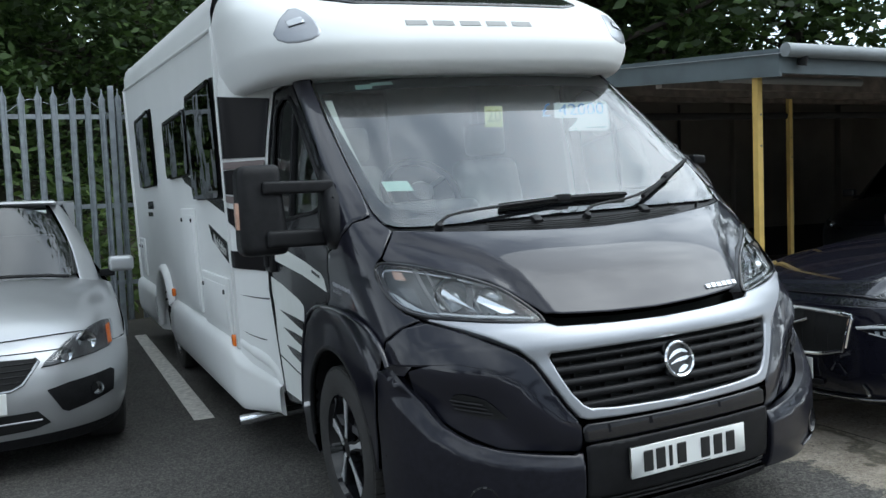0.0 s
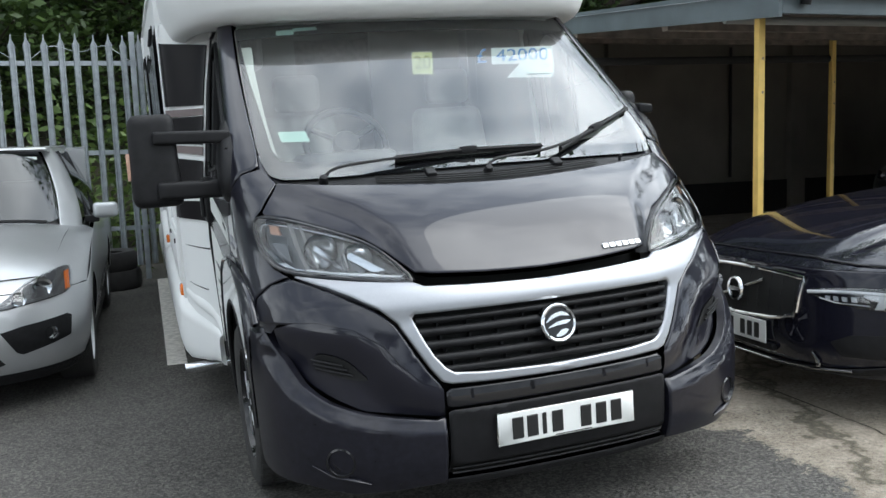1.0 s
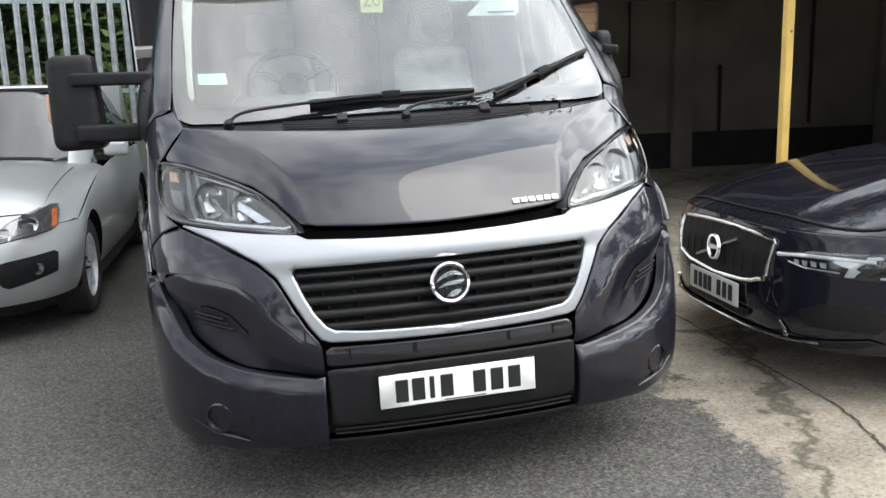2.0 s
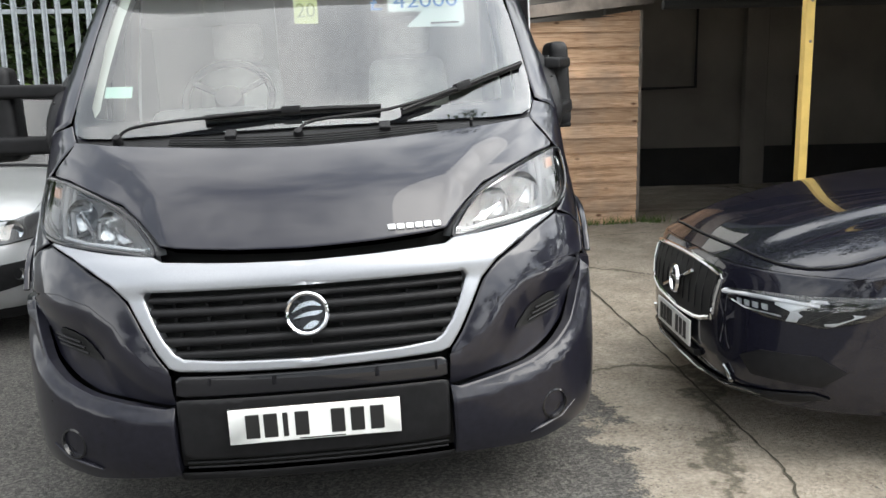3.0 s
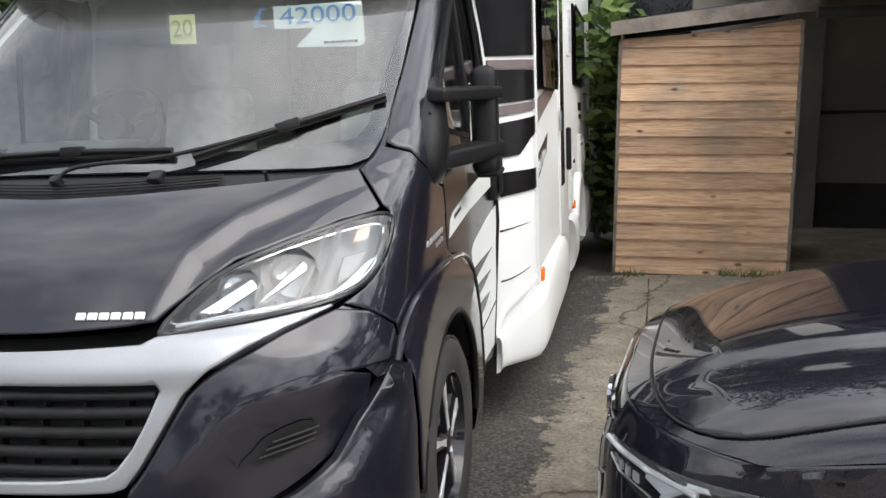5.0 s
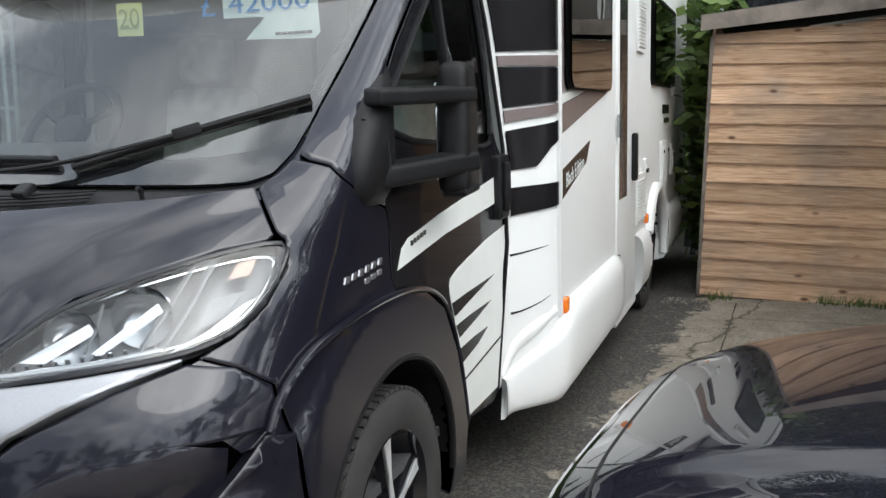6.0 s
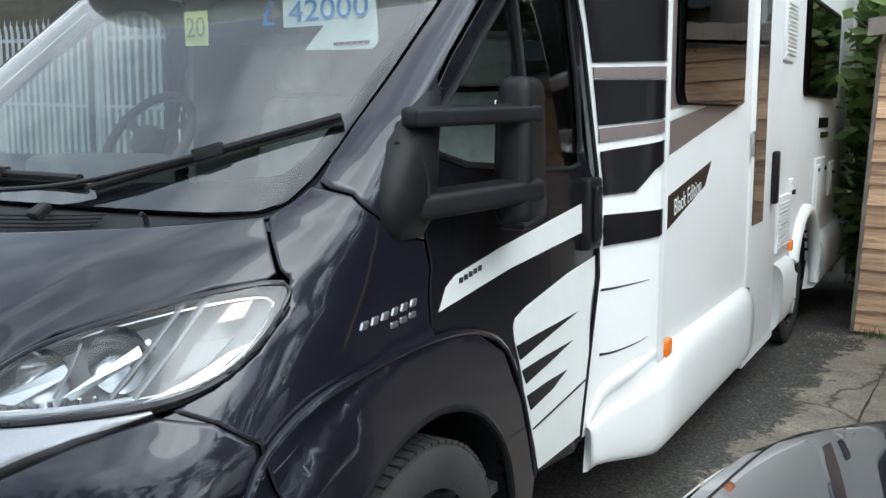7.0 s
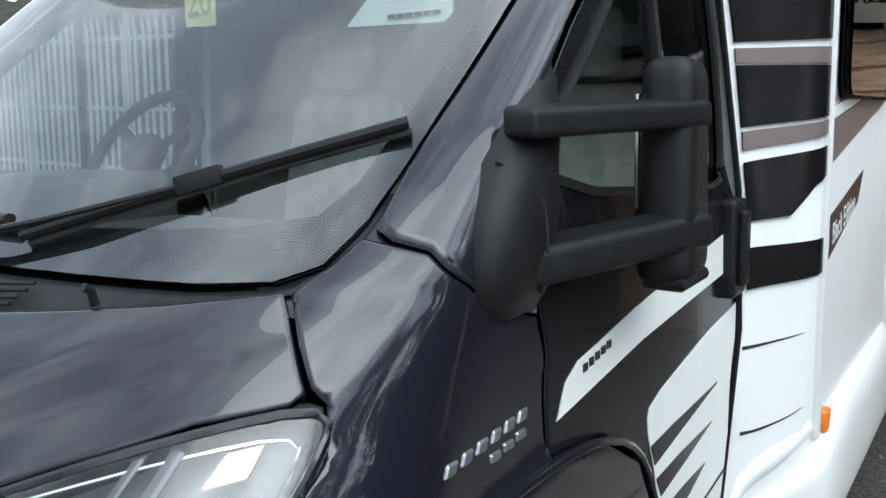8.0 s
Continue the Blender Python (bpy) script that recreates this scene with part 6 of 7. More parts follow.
# silver hatchback
car = thing("silver_car", "silver five-door hatchback parked beside the motorhome", "car", (-2.57, 2.50, -0.052))
SH = Shell([(0.18, 0.10), (0.3, 0.03), (0.45, 0.0), (0.58, 0.02), (0.68, 0.07), (0.8, 0.16), (1.0, 0.3)], [(0.18, 0.82), (0.35, 0.88), (0.6, 0.905), (0.8, 0.90), (1.0, 0.87)], [(0.18, 0.55), (0.7, 0.6), (1.0, 0.6)])
top, house = car_body(car, SH, CARSILVER, 4.3, 0.94, [(0.90, 1.12), (1.50, 2.04)], 1.535, (0.86, 3.50), 0.315)
for s in (1, -1):
    headlamp_set(car, SH, SH.front(curve_through([(0.43, 0.60), (0.60, 0.62), (0.775, 0.65), (0.80, 0.70), (0.795, 0.79), (0.70, 0.775), (0.57, 0.72), (0.5, 0.665)], True, 2)), s, [(0.66, 0.70, 0.055, CHROME), (0.545, 0.65, 0.04, CHROME)], mat('dark_lamp_bowl', (0.10, 0.10, 0.105), 0.3, 0.5))
    p = [SH(*SH.f(x, z)) for x, z in ((0.772, 0.668), (0.795, 0.675), (0.79, 0.775), (0.767, 0.765))]
    part("indicator", prism([(0, 0), (1, 0), (1, 1), (0, 1)], 0.008, lambda u, v, d: tuple((np.array(p[0]) * (1 - u) * (1 - v) + np.array(p[1]) * u * (1 - v) + np.array(p[2]) * u * v + np.array(p[3]) * (1 - u) * v) * np.array((s, 1, 1)) + np.array((s * 0.006, -0.016 + d, 0)))), ORANGE, car, "amber indicator")
    rec = sheet("fog_recess", hand(s, SH.front([(0.45, 0.48), (0.56, 0.505), (0.78, 0.535), (0.80, 0.52), (0.79, 0.41), (0.55, 0.345), (0.52, 0.36)])), SH, PLASTIC, car, 0.003, 0.004, 0.04, 0, 0.01, "black bumper recess with fog lamp")
    q = SH(*SH.f(0.70, 0.445))
    part("fog_lamp", lathe([(0.001, -0.004), (0.03, 0.0), (0.036, 0.01), (0.036, -0.02)], 20, "z"), CHROMESOFT, rec, m=Matrix.Translation((s * q[0], q[1] - 0.004, q[2])) @ Euler((radians(90), 0, radians(s * 25))).to_matrix().to_4x4())
gr = sheet("grille", SH.front(both([(0, 0.50), (0.28, 0.505), (0.33, 0.53), (0.41, 0.635), (0.40, 0.65), (0, 0.66)])), SH, VOID, car, 0.003, 0.004, 0.04, 0, 0.01, "black honeycomb grille with chrome edge")
for z, w in ((0.54, 0.33), (0.57, 0.36), (0.60, 0.38), (0.63, 0.39)):
    part("grille_bar", tube([Vector(SH(*SH.f(w * (-1 + i / 8), z))) + Vector((0, -0.004, 0)) for i in range(17)], 0.004, 6), PLASTIC, gr)
part("grille_edge", tube([Vector(SH(*SH.f(x, z))) + Vector((0, -0.004, 0)) for x, z in ((-0.40, 0.652), (-0.42, 0.635), (-0.335, 0.525), (-0.28, 0.50), (0, 0.495), (0.28, 0.50), (0.335, 0.525), (0.42, 0.635), (0.40, 0.652))], 0.009, 8), CHROMESOFT, gr, smooth=True)
lo = sheet("lower_intake", SH.front(both([(0, 0.26), (0.38, 0.275), (0.46, 0.30), (0.40, 0.375), (0, 0.37)])), SH, VOID, car, 0.003, 0.004, 0.04, 0)
part("intake_bar", tube([Vector(SH(*SH.f(x, 0.325))) + Vector((0, -0.006, 0)) for x in (-0.42, -0.2, 0, 0.2, 0.42)], 0.006, 6), BADGEGREY, lo, smooth=True)
sheet("chin", SH.front(both([(0, 0.17), (0.6, 0.17), (0.85, 0.20), (0.86, 0.26), (0.5, 0.235), (0, 0.225)])), SH, PLASTIC, car, 0.004, 0.02, 0.05, 0.004, 0.01)
plate_on(car, SH, 0.385, "white number plate with plain bars")
part("tax_sticker", box(0.38, 0.51, 2.00, 2.005, 1.41, 1.435), PAPER, car)

# black estate, nose towards the motorhome
car = thing("black_car", "glossy black estate car parked nose-in beside the motorhome", "car", (1.525, 1.004, 0.062))
car.rotation_euler = (0, radians(-1.5), radians(-95.2))
VH = Shell([(0.14, 0.12), (0.22, 0.03), (0.36, 0.0), (0.55, 0.005), (0.64, 0.03), (0.7, 0.06), (0.8, 0.14), (1.0, 0.3)], [(0.14, 0.85), (0.35, 0.92), (0.6, 0.935), (0.8, 0.93), (1.0, 0.90)], [(0.14, 0.6), (0.7, 0.68), (1.0, 0.68)], 0.05)


def bonnet_crease(x, t):
    """A raised middle whose edges spread towards the windscreen, and a soft fold along the wing."""
    w = 0.46 + 0.10 * t
    f = smooth01(t / 0.25)
    return f * (0.016 * smooth01((w - abs(x)) / 0.07 + 0.5) - 0.010 * math.exp(-((abs(x) - w - 0.08) / 0.06) ** 2))


LID = [(0.15, 0.115), (0.32, 0.120), (0.50, 0.135), (0.66, 0.175), (0.76, 0.245), (0.815, 0.34), (0.835, 0.48), (0.84, 0.8), (0.82, 1.2), (0.80, 1.52)]
top, house = car_body(car, VH, CARBLACK, 4.9, 0.95, [(0.92, 1.42), (1.40, 2.3)], 1.44, (0.92, 3.86), 0.345, 1.35, 0.045, 0.22, bonnet_crease, LID)
GR = [(0, 0.41), (0.28, 0.425), (0.40, 0.45), (0.45, 0.475), (0.468, 0.615), (0.45, 0.632), (0.25, 0.645), (0, 0.65)]
g = sheet("grille", VH.front(both(GR)), VH, VOID, car, 0.004, 0.006, 0.04, 0, 0.01, "black mesh grille in a chrome frame")
part("grille_frame", tube([Vector(VH(*VH.f(x, z))) + Vector((0, -0.006, 0)) for x, z in curve_through(both(GR), False, 2) + [(0.0, 0.41)]], 0.011, 8), CHROME, g, smooth=True)
for k in range(11):
    x = -0.43 + 0.086 * k
    part("grille_bar", tube([Vector(VH(*VH.f(x, z))) + Vector((0, -0.006, 0)) for z in (0.46, 0.53, 0.63)], 0.004, 6), PLASTIC, g)
badge = part("badge", lathe([(0.046, 0.0), (0.05, 0.012), (0.06, 0.012), (0.064, 0.0), (0.056, -0.01)], 32, "z"), CHROME, g, "plain chrome ring badge", True, Matrix.Translation((0, -0.014, 0.53)) @ pose(0, 0, 0, 88))
part("badge_plate", box(-0.05, 0.05, -0.004, 0.004, -0.012, 0.012, 0.003, 1), CHROMESOFT, badge, m=Matrix.Translation((0, -0.018, 0.53)))
part("badge_strut", tube([(-0.22, -0.004, 0.46), (0.22, -0.004, 0.60)], 0.008, 6), CHROMESOFT, g, smooth=True)
plate_on(car, VH, 0.29, "white number plate with plain bars", 0.014)
for s in (1, -1):
    ol = [VH.f(0.49, 0.578), VH.f(0.53, 0.592), VH.f(0.66, 0.606), VH.f(0.80, 0.612), VH.s(0.33, 0.618), VH.s(0.50, 0.628), VH.s(0.54, 0.615), VH.s(0.42, 0.545), VH.f(0.85, 0.508), VH.f(0.72, 0.520), VH.f(0.58, 0.548)]
    lamp = headlamp_set(car, VH, ol, s, [], None, 0.010)
    def at(x, z, d=-0.008):
        p = Vector(VH(*VH.f(x, z)))
        return Vector((s * p.x, p.y + d, p.z))
    part("light_bar", tube([at(0.51, 0.576, -0.005), at(0.62, 0.586, -0.005), at(0.74, 0.588, -0.005), at(0.84, 0.582, -0.005)], 0.008, 8), DRL, lamp, "white light bar", True)
    part("light_fork", prism([(0.74, 0.592), (0.84, 0.604), (0.915, 0.612), (0.926, 0.598), (0.895, 0.555), (0.865, 0.518), (0.775, 0.520), (0.785, 0.555), (0.74, 0.572)], 0.008, lambda u, v, d: at(u, v, -0.008 + d)), DRL, lamp)
    part("fork_gap", tube([at(0.83, 0.528, -0.010), at(0.865, 0.565, -0.010), at(0.905, 0.592, -0.010)], 0.003, 6), INK, lamp)
    for i in range(4):
        x = 0.60 + 0.034 * i
        part("light_cell", prism([(x, 0.548), (x + 0.016, 0.546), (x + 0.012, 0.566), (x - 0.005, 0.568)], 0.006, lambda u, v, d: at(u, v, -0.007 + d)), DRL, lamp)
    part("cell_line", tube([at(0.57, 0.556, -0.006), at(0.64, 0.540, -0.006), at(0.76, 0.534, -0.006)], 0.003, 6), DRL, lamp, smooth=True)
    sc = sheet("side_intake", hand(s, VH.front([(0.62, 0.36), (0.70, 0.40), (0.84, 0.41), (0.88, 0.36), (0.84, 0.30), (0.66, 0.30)])), VH, PLASTIC, car, 0.003, 0.004, 0.04, 0)
    part("intake_fin", tube([at(0.535, 0.30, -0.004), at(0.552, 0.262, -0.010), at(0.545, 0.235, -0.004)], 0.012, 8, 0.6), CHROMESOFT, sc, smooth=True)
    sheet("lower_strip", hand(s, VH.front([(0.0, 0.20), (0.45, 0.20), (0.75, 0.225), (0.84, 0.26), (0.82, 0.275), (0.6, 0.235), (0.0, 0.22)])), VH, PLASTIC, car, 0.012, 0.02, 0.05, 0.004, 0.01)
    p0 = [Vector(VH(*VH.f(x, z))) for x, z in ((0.0, 0.235), (0.3, 0.237), (0.55, 0.245), (0.7, 0.255))]
    part("chin_edge", tube([Vector((s * p.x, p.y - 0.02, p.z - 0.02)) for p in p0], 0.006, 6), CHROMESOFT, car, smooth=True)
part("plate_holder", box(-0.30, 0.30, -0.012, 0.02, 0.262, 0.29, 0.004, 1), PLASTIC, car)

# dark car under the carport
car = thing("dark_car", "dark car standing in shade under the carport", "car", (7.3, 4.9, 0.118))
car.rotation_euler = (0, 0, radians(-70))
DH = Shell([(0.18, 0.10), (0.3, 0.03), (0.45, 0.0), (0.58, 0.02), (0.68, 0.07), (0.8, 0.16), (1.0, 0.3)], [(0.18, 0.82), (0.35, 0.88), (0.6, 0.905), (0.8, 0.90), (1.0, 0.87)], [(0.18, 0.55), (0.7, 0.6), (1.0, 0.6)])
car_body(car, DH, CARDARK, 4.4, 0.98, [(0.95, 1.12), (1.6, 2.0)], 1.64, (0.86, 3.50), 0.33)
for s in (1, -1):
    headlamp_set(car, DH, DH.front([(0.5, 0.62), (0.78, 0.66), (0.79, 0.75), (0.6, 0.70)]), s, [(0.66, 0.69, 0.04, CHROME)])


# ---- shed ----
def board_material():
    m = bpy.data.materials.new("weathered_cedar_boards")
    m.use_nodes = True
    nt, L = m.node_tree, m.node_tree.links
    b = nt.nodes["Principled BSDF"]
    tc, mp = nt.nodes.new("ShaderNodeTexCoord"), nt.nodes.new("ShaderNodeMapping")
    oi = nt.nodes.new("ShaderNodeObjectInfo")
    L.new(tc.outputs["Object"], mp.inputs[0])
    cv = nt.nodes.new("ShaderNodeCombineXYZ")
    ml = nt.nodes.new("ShaderNodeMath")
    ml.operation = "MULTIPLY"
    ml.inputs[1].default_value = 37.0
    L.new(oi.outputs["Random"], ml.inputs[0])
    L.new(ml.outputs[0], cv.inputs[0])
    L.new(ml.outputs[0], cv.inputs[2])
    L.new(cv.outputs[0], mp.inputs["Location"])
    mp.inputs["Scale"].default_value = (1.6, 1.0, 26)
    n1 = nt.nodes.new("ShaderNodeTexNoise")
    n1.inputs["Scale"].default_value, n1.inputs["Detail"].default_value, n1.inputs["Distortion"].default_value = 2.2, 8, 1.2
    L.new(mp.outputs[0], n1.inputs["Vector"])
    r = nt.nodes.new("ShaderNodeValToRGB")
    for p, c in ((0.25, (0.27, 0.145, 0.08)), (0.42, (0.50, 0.31, 0.185)), (0.6, (0.64, 0.43, 0.28)), (0.8, (0.75, 0.56, 0.40))):
        e = r.color_ramp.elements.new(p)
        e.color = (*c, 1)
    r.color_ramp.elements.remove(r.color_ramp.elements[0])
    r.color_ramp.elements.remove(r.color_ramp.elements[-1])
    L.new(n1.outputs["Fac"], r.inputs[0])
    # grey weathering in patches, knots
    n2 = nt.nodes.new("ShaderNodeTexNoise")
    n2.inputs["Scale"].default_value, n2.inputs["Detail"].default_value = 2.4, 6
    L.new(tc.outputs["Object"], n2.inputs["Vector"])
    r2 = nt.nodes.new("ShaderNodeValToRGB")
    r2.color_ramp.elements[0].position, r2.color_ramp.elements[1].position = 0.5, 0.75
    L.new(n2.outputs["Fac"], r2.inputs[0])
    mx = nt.nodes.new("ShaderNodeMix")
    mx.data_type = "RGBA"
    mx.inputs[7].default_value = (0.24, 0.20, 0.17, 1)
    mm = nt.nodes.new("ShaderNodeMath")
    mm.operation = "MULTIPLY"
    mm.inputs[1].default_value = 0.6
    L.new(r2.outputs[0], mm.inputs[0])
    L.new(mm.outputs[0], mx.inputs[0])
    L.new(r.outputs[0], mx.inputs[6])
    vo = nt.nodes.new("ShaderNodeTexVoronoi")
    vo.inputs["Scale"].default_value = 3.2
    mp2 = nt.nodes.new("ShaderNodeMapping")
    mp2.inputs["Scale"].default_value = (1.0, 1.0, 2.2)
    L.new(tc.outputs["Object"], mp2.inputs[0])
    L.new(cv.outputs[0], mp2.inputs["Location"])
    L.new(mp2.outputs[0], vo.inputs["Vector"])
    r3 = nt.nodes.new("ShaderNodeValToRGB")
    r3.color_ramp.elements[0].position, r3.color_ramp.elements[1].position = 0.05, 0.13
    r3.color_ramp.elements[0].color, r3.color_ramp.elements[1].color = (0.22, 0.15, 0.1, 1), (1, 1, 1, 1)
    L.new(vo.outputs["Distance"], r3.inputs[0])
    mk = nt.nodes.new("ShaderNodeMix")
    mk.data_type, mk.blend_type = "RGBA", "MULTIPLY"
    mk.inputs[0].default_value = 1
    L.new(mx.outputs[2], mk.inputs[6])
    L.new(r3.outputs[0], mk.inputs[7])
    hs = nt.nodes.new("ShaderNodeHueSaturation")
    mr = nt.nodes.new("ShaderNodeMapRange")
    mr.inputs["To Min"].default_value, mr.inputs["To Max"].default_value = 0.78, 1.28
    L.new(oi.outputs["Random"], mr.inputs["Value"])
    L.new(mr.outputs[0], hs.inputs["Value"])
    L.new(mk.outputs[2], hs.inputs["Color"])
    L.new(hs.outputs[0], b.inputs["Base Color"])
    b.inputs["Roughness"].default_value = 0.8
    bp = nt.nodes.new("ShaderNodeBump")
    bp.inputs["Strength"].default_value, bp.inputs["Distance"].default_value = 0.3, 0.004
    L.new(n1.outputs["Fac"], bp.inputs["Height"])
    L.new(bp.outputs[0], b.inputs["Normal"])
    return m


BOARD = board_material()
GREYWOOD = mat("grey_weathered_wood", (0.20, 0.17, 0.145), 0.85, 0, 0, 0.35, 7, 0.4, 60)
shed = thing("shed", "weathered orange-brown timber garden shed with lapped boards", "shed", (0, 0, 0))
SX0, SX1, SY = 1.46, 2.83, 5.74
rnd = random.Random(5)


def shed_top(x):
    return 2.015 + 0.135 * (x - SX0) / (SX1 - SX0)


part("frame", prism([(SX0 + 0.02, 0.07), (SX1 - 0.02, 0.07), (SX1 - 0.02, 2.10), (SX0 + 0.02, 1.96)], 1.7, lambda u, v, d: (u, SY + 0.03 + d, v)), GREYWOOD, shed)
pitch = 0.1435
for i in range(15):
    z0, z1 = 0.085 + pitch * i, 0.085 + pitch * (i + 1) + 0.012
    tl, trr = min(z1, shed_top(SX0)), min(z1, shed_top(SX1))
    if z0 > trr - 0.02:
        continue
    x0 = SX0 if z0 < shed_top(SX0) - 0.02 else SX0 + (SX1 - SX0) * (z0 - shed_top(SX0) + 0.02) / 0.135
    tl = max(tl, z0 + 0.004)
    bm = bmesh.new()
    P = [(x0, SY - 0.022, z0), (SX1, SY - 0.022, z0), (SX1, SY - 0.001, trr), (x0, SY - 0.001, tl)]
    f = [bm.verts.new(p) for p in P]
    k = [bm.verts.new((p[0], SY + 0.03, p[2])) for p in P]
    bm.faces.new(f)
    for j in range(4):
        bm.faces.new((f[j], k[j], k[(j + 1) % 4], f[(j + 1) % 4]))
    part("board", bm, BOARD, shed)
    for x in (SX0 + 0.06, SX0 + 0.72, SX0 + 0.78, SX1 - 0.07):
        part("nail", cyl(0.0055, 0.004, 8), INK, shed, m=Matrix.Translation((x + rnd.uniform(-0.012, 0.012), SY - 0.009, z0 + 0.035)) @ pose(0, 0, 0, 90))
for i in range(14):
    z0 = 0.085 + pitch * i
    part("side_board", prism([(SY, 0), (SY + 1.7, 0)] + [(SY + 1.7, pitch + 0.01), (SY, pitch + 0.01)], 0.02, lambda u, v, d: (SX0 - 0.012 * (1 - v / pitch) + d - 0.006, u, z0 + v)), BOARD, shed)
    part("side_board", prism([(SY, 0), (SY + 1.7, 0)] + [(SY + 1.7, pitch + 0.01), (SY, pitch + 0.01)], 0.02, lambda u, v, d: (SX1 + 0.012 * (1 - v / pitch) - d + 0.006, u, z0 + v)), BOARD, shed)
for x in (SX0 - 0.012, SX1 + 0.012):
    part("corner_batten", box(x - 0.014, x + 0.014, SY - 0.02, SY + 0.025, 0.07, shed_top(x) - 0.01, 0.003, 1), GREYWOOD, shed)
part("roof", prism([(SX0 - 0.10, 2.03 + 0.09), (SX1 + 0.10, 2.03 + 0.29), (SX1 + 0.10, 2.345), (SX0 - 0.10, 2.145)], 1.95, lambda u, v, d: (u, SY - 0.10 + d, v)), mat("roof_felt", (0.06, 0.06, 0.06), 0.95, 0, 0, 0.3, 10, 0.4, 150), shed)
part("fascia", prism([(SX0 - 0.09, 2.035), (SX1 + 0.10, 2.20), (SX1 + 0.10, 2.32), (SX0 - 0.09, 2.145)], 0.022, lambda u, v, d: (u, SY - 0.12 + d, v)), GREYWOOD, shed, "grey weathered fascia board")
part("base_rail", box(SX0, SX1, SY - 0.006, SY + 0.05, 0.05, 0.09), GREYWOOD, shed)

# ---- carport ----
YELLOW = mat("yellow_painted_timber", (0.68, 0.47, 0.13), 0.6, 0, 0, 0.12, 7, 0.2, 60)
STEEL = mat("dull_grey_roof_sheet", (0.24, 0.26, 0.27), 0.55, 0.2, 0, 0.25, 2.5, 0.2, 30)
FASCIA = mat("blue_grey_fascia", (0.10, 0.125, 0.135), 0.5, 0, 0, 0.2, 3)
# wall tone is set dark, with the carport's shade in the colour
PORTWALL = mat("grey_brown_wall_with_shade", (0.17, 0.155, 0.135), 0.95, 0, 0, 0.2, 1.2, 0.3, 40)
# near black of the roof's shade sheet, the pipes and the wall foot
PORTBLACK = mat("near_black_matt", (0.02, 0.02, 0.02), 0.9, 0, 0, 0.3, 5)
can = thing("carport", "open lean-to carport with sheet roof and dark inside", "carport")


def roof_z(y):
    return 2.235 + 0.088 * (y - 2.12)


CX0, CX1, CY0, CY1 = 2.68, 14.0, 2.10, 8.75
bm = bmesh.new()
nx = 150
rows = []
for y in (CY0 - 0.06, 5.4, CY1 + 0.1):
    row = []
    for i in range(nx + 1):
        x = CX0 - 0.05 + (CX1 - CX0) * i / nx
        row.append(bm.verts.new((x, y, roof_z(y) + 0.07 + 0.022 * math.sin(x * 2 * math.pi / 0.3))))
    rows.append(row)
for A, B in zip(rows, rows[1:]):
    for i in range(nx):
        bm.faces.new((A[i], A[i + 1], B[i + 1], B[i]))
part("roof_sheet", bm, STEEL, can, "grey corrugated roof sheet", True)
# near-black sheet added under the roof; the inside's shade is in its colour
part("roof_lining", prism([(CY0, roof_z(CY0) + 0.02), (CY1, roof_z(CY1) + 0.02), (CY1, roof_z(CY1) + 0.045), (CY0, roof_z(CY0) + 0.045)], CX1 - CX0, lambda u, v, d: (CX0 + d, u, v)), PORTBLACK, can)
part("verge_board", prism([(CY0 - 0.03, roof_z(CY0) - 0.11), (CY1, roof_z(CY1) - 0.11), (CY1, roof_z(CY1) + 0.085), (CY0 - 0.03, roof_z(CY0) + 0.085)], 0.03, lambda u, v, d: (CX0 - 0.03 + d, u, v)), FASCIA, can, "blue-grey verge board")
part("front_board", box(CX0, CX1, CY0 - 0.03, CY0, roof_z(CY0) - 0.09, roof_z(CY0) + 0.05, 0.004, 1), FASCIA, can)
part("gutter", tube([(CX0 - 0.02, CY0 - 0.08, 2.30), (CX0 + 5, CY0 - 0.08, 2.29), (CX1, CY0 - 0.08, 2.28)], 0.05, 12), STEEL, can, "grey round gutter", True)
part("gutter_outlet", tube([(CX0 + 0.16, CY0 - 0.08, 2.29), (CX0 + 0.16, CY0 - 0.06, 2.20)], 0.035, 10), PLASTIC, can, smooth=True)
for y in (3.4, 4.9, 6.6):
    part("rafter", box(CX0, CX1, y - 0.04, y + 0.04, roof_z(y) - 0.14, roof_z(y) + 0.02), GREYWOOD, can)
part("lamp_tube", tube([(2.75, 2.75, 2.20), (4.3, 2.75, 2.20)], 0.03, 10), mat("dull_tube", (0.32, 0.33, 0.32), 0.4), can, "unlit fluorescent tube", True)
part("back_wall", box(2.2, CX1, CY1, CY1 + 0.2, 0.0, roof_z(CY1) + 0.05), PORTWALL, can, "rendered back wall, its grey-brown darkened for shade")
part("plinth", box(2.9, CX1, CY1 - 0.04, CY1, 0.05, 0.62), PORTBLACK, can)
part("end_wall", box(CX1, CX1 + 0.2, CY0, CY1 + 0.2, 0.0, roof_z(CY1)), PORTWALL, can)
for pts in ([(4.55, 8.71, 2.75), (4.55, 8.71, 1.42), (3.6, 8.71, 1.40)], [(5.95, 8.71, 0.62), (5.95, 8.71, 1.55)], [(7.4, 8.71, 2.7), (7.4, 8.71, 0.7)]):
    part("wall_pipe", tube(pts, 0.022, 8), PORTBLACK, can, smooth=True)
for x in (3.3, 5.2, 8.5, 11):
    part("wall_pier", box(x, x + 0.3, CY1 - 0.12, CY1, 0.05, 2.8, 0.01, 1), PORTWALL, can)
part("cross_pipe", tube([(2.8, 5.0, 2.12), (14, 5.0, 2.24)], 0.04, 10), PORTBLACK, can, smooth=True)
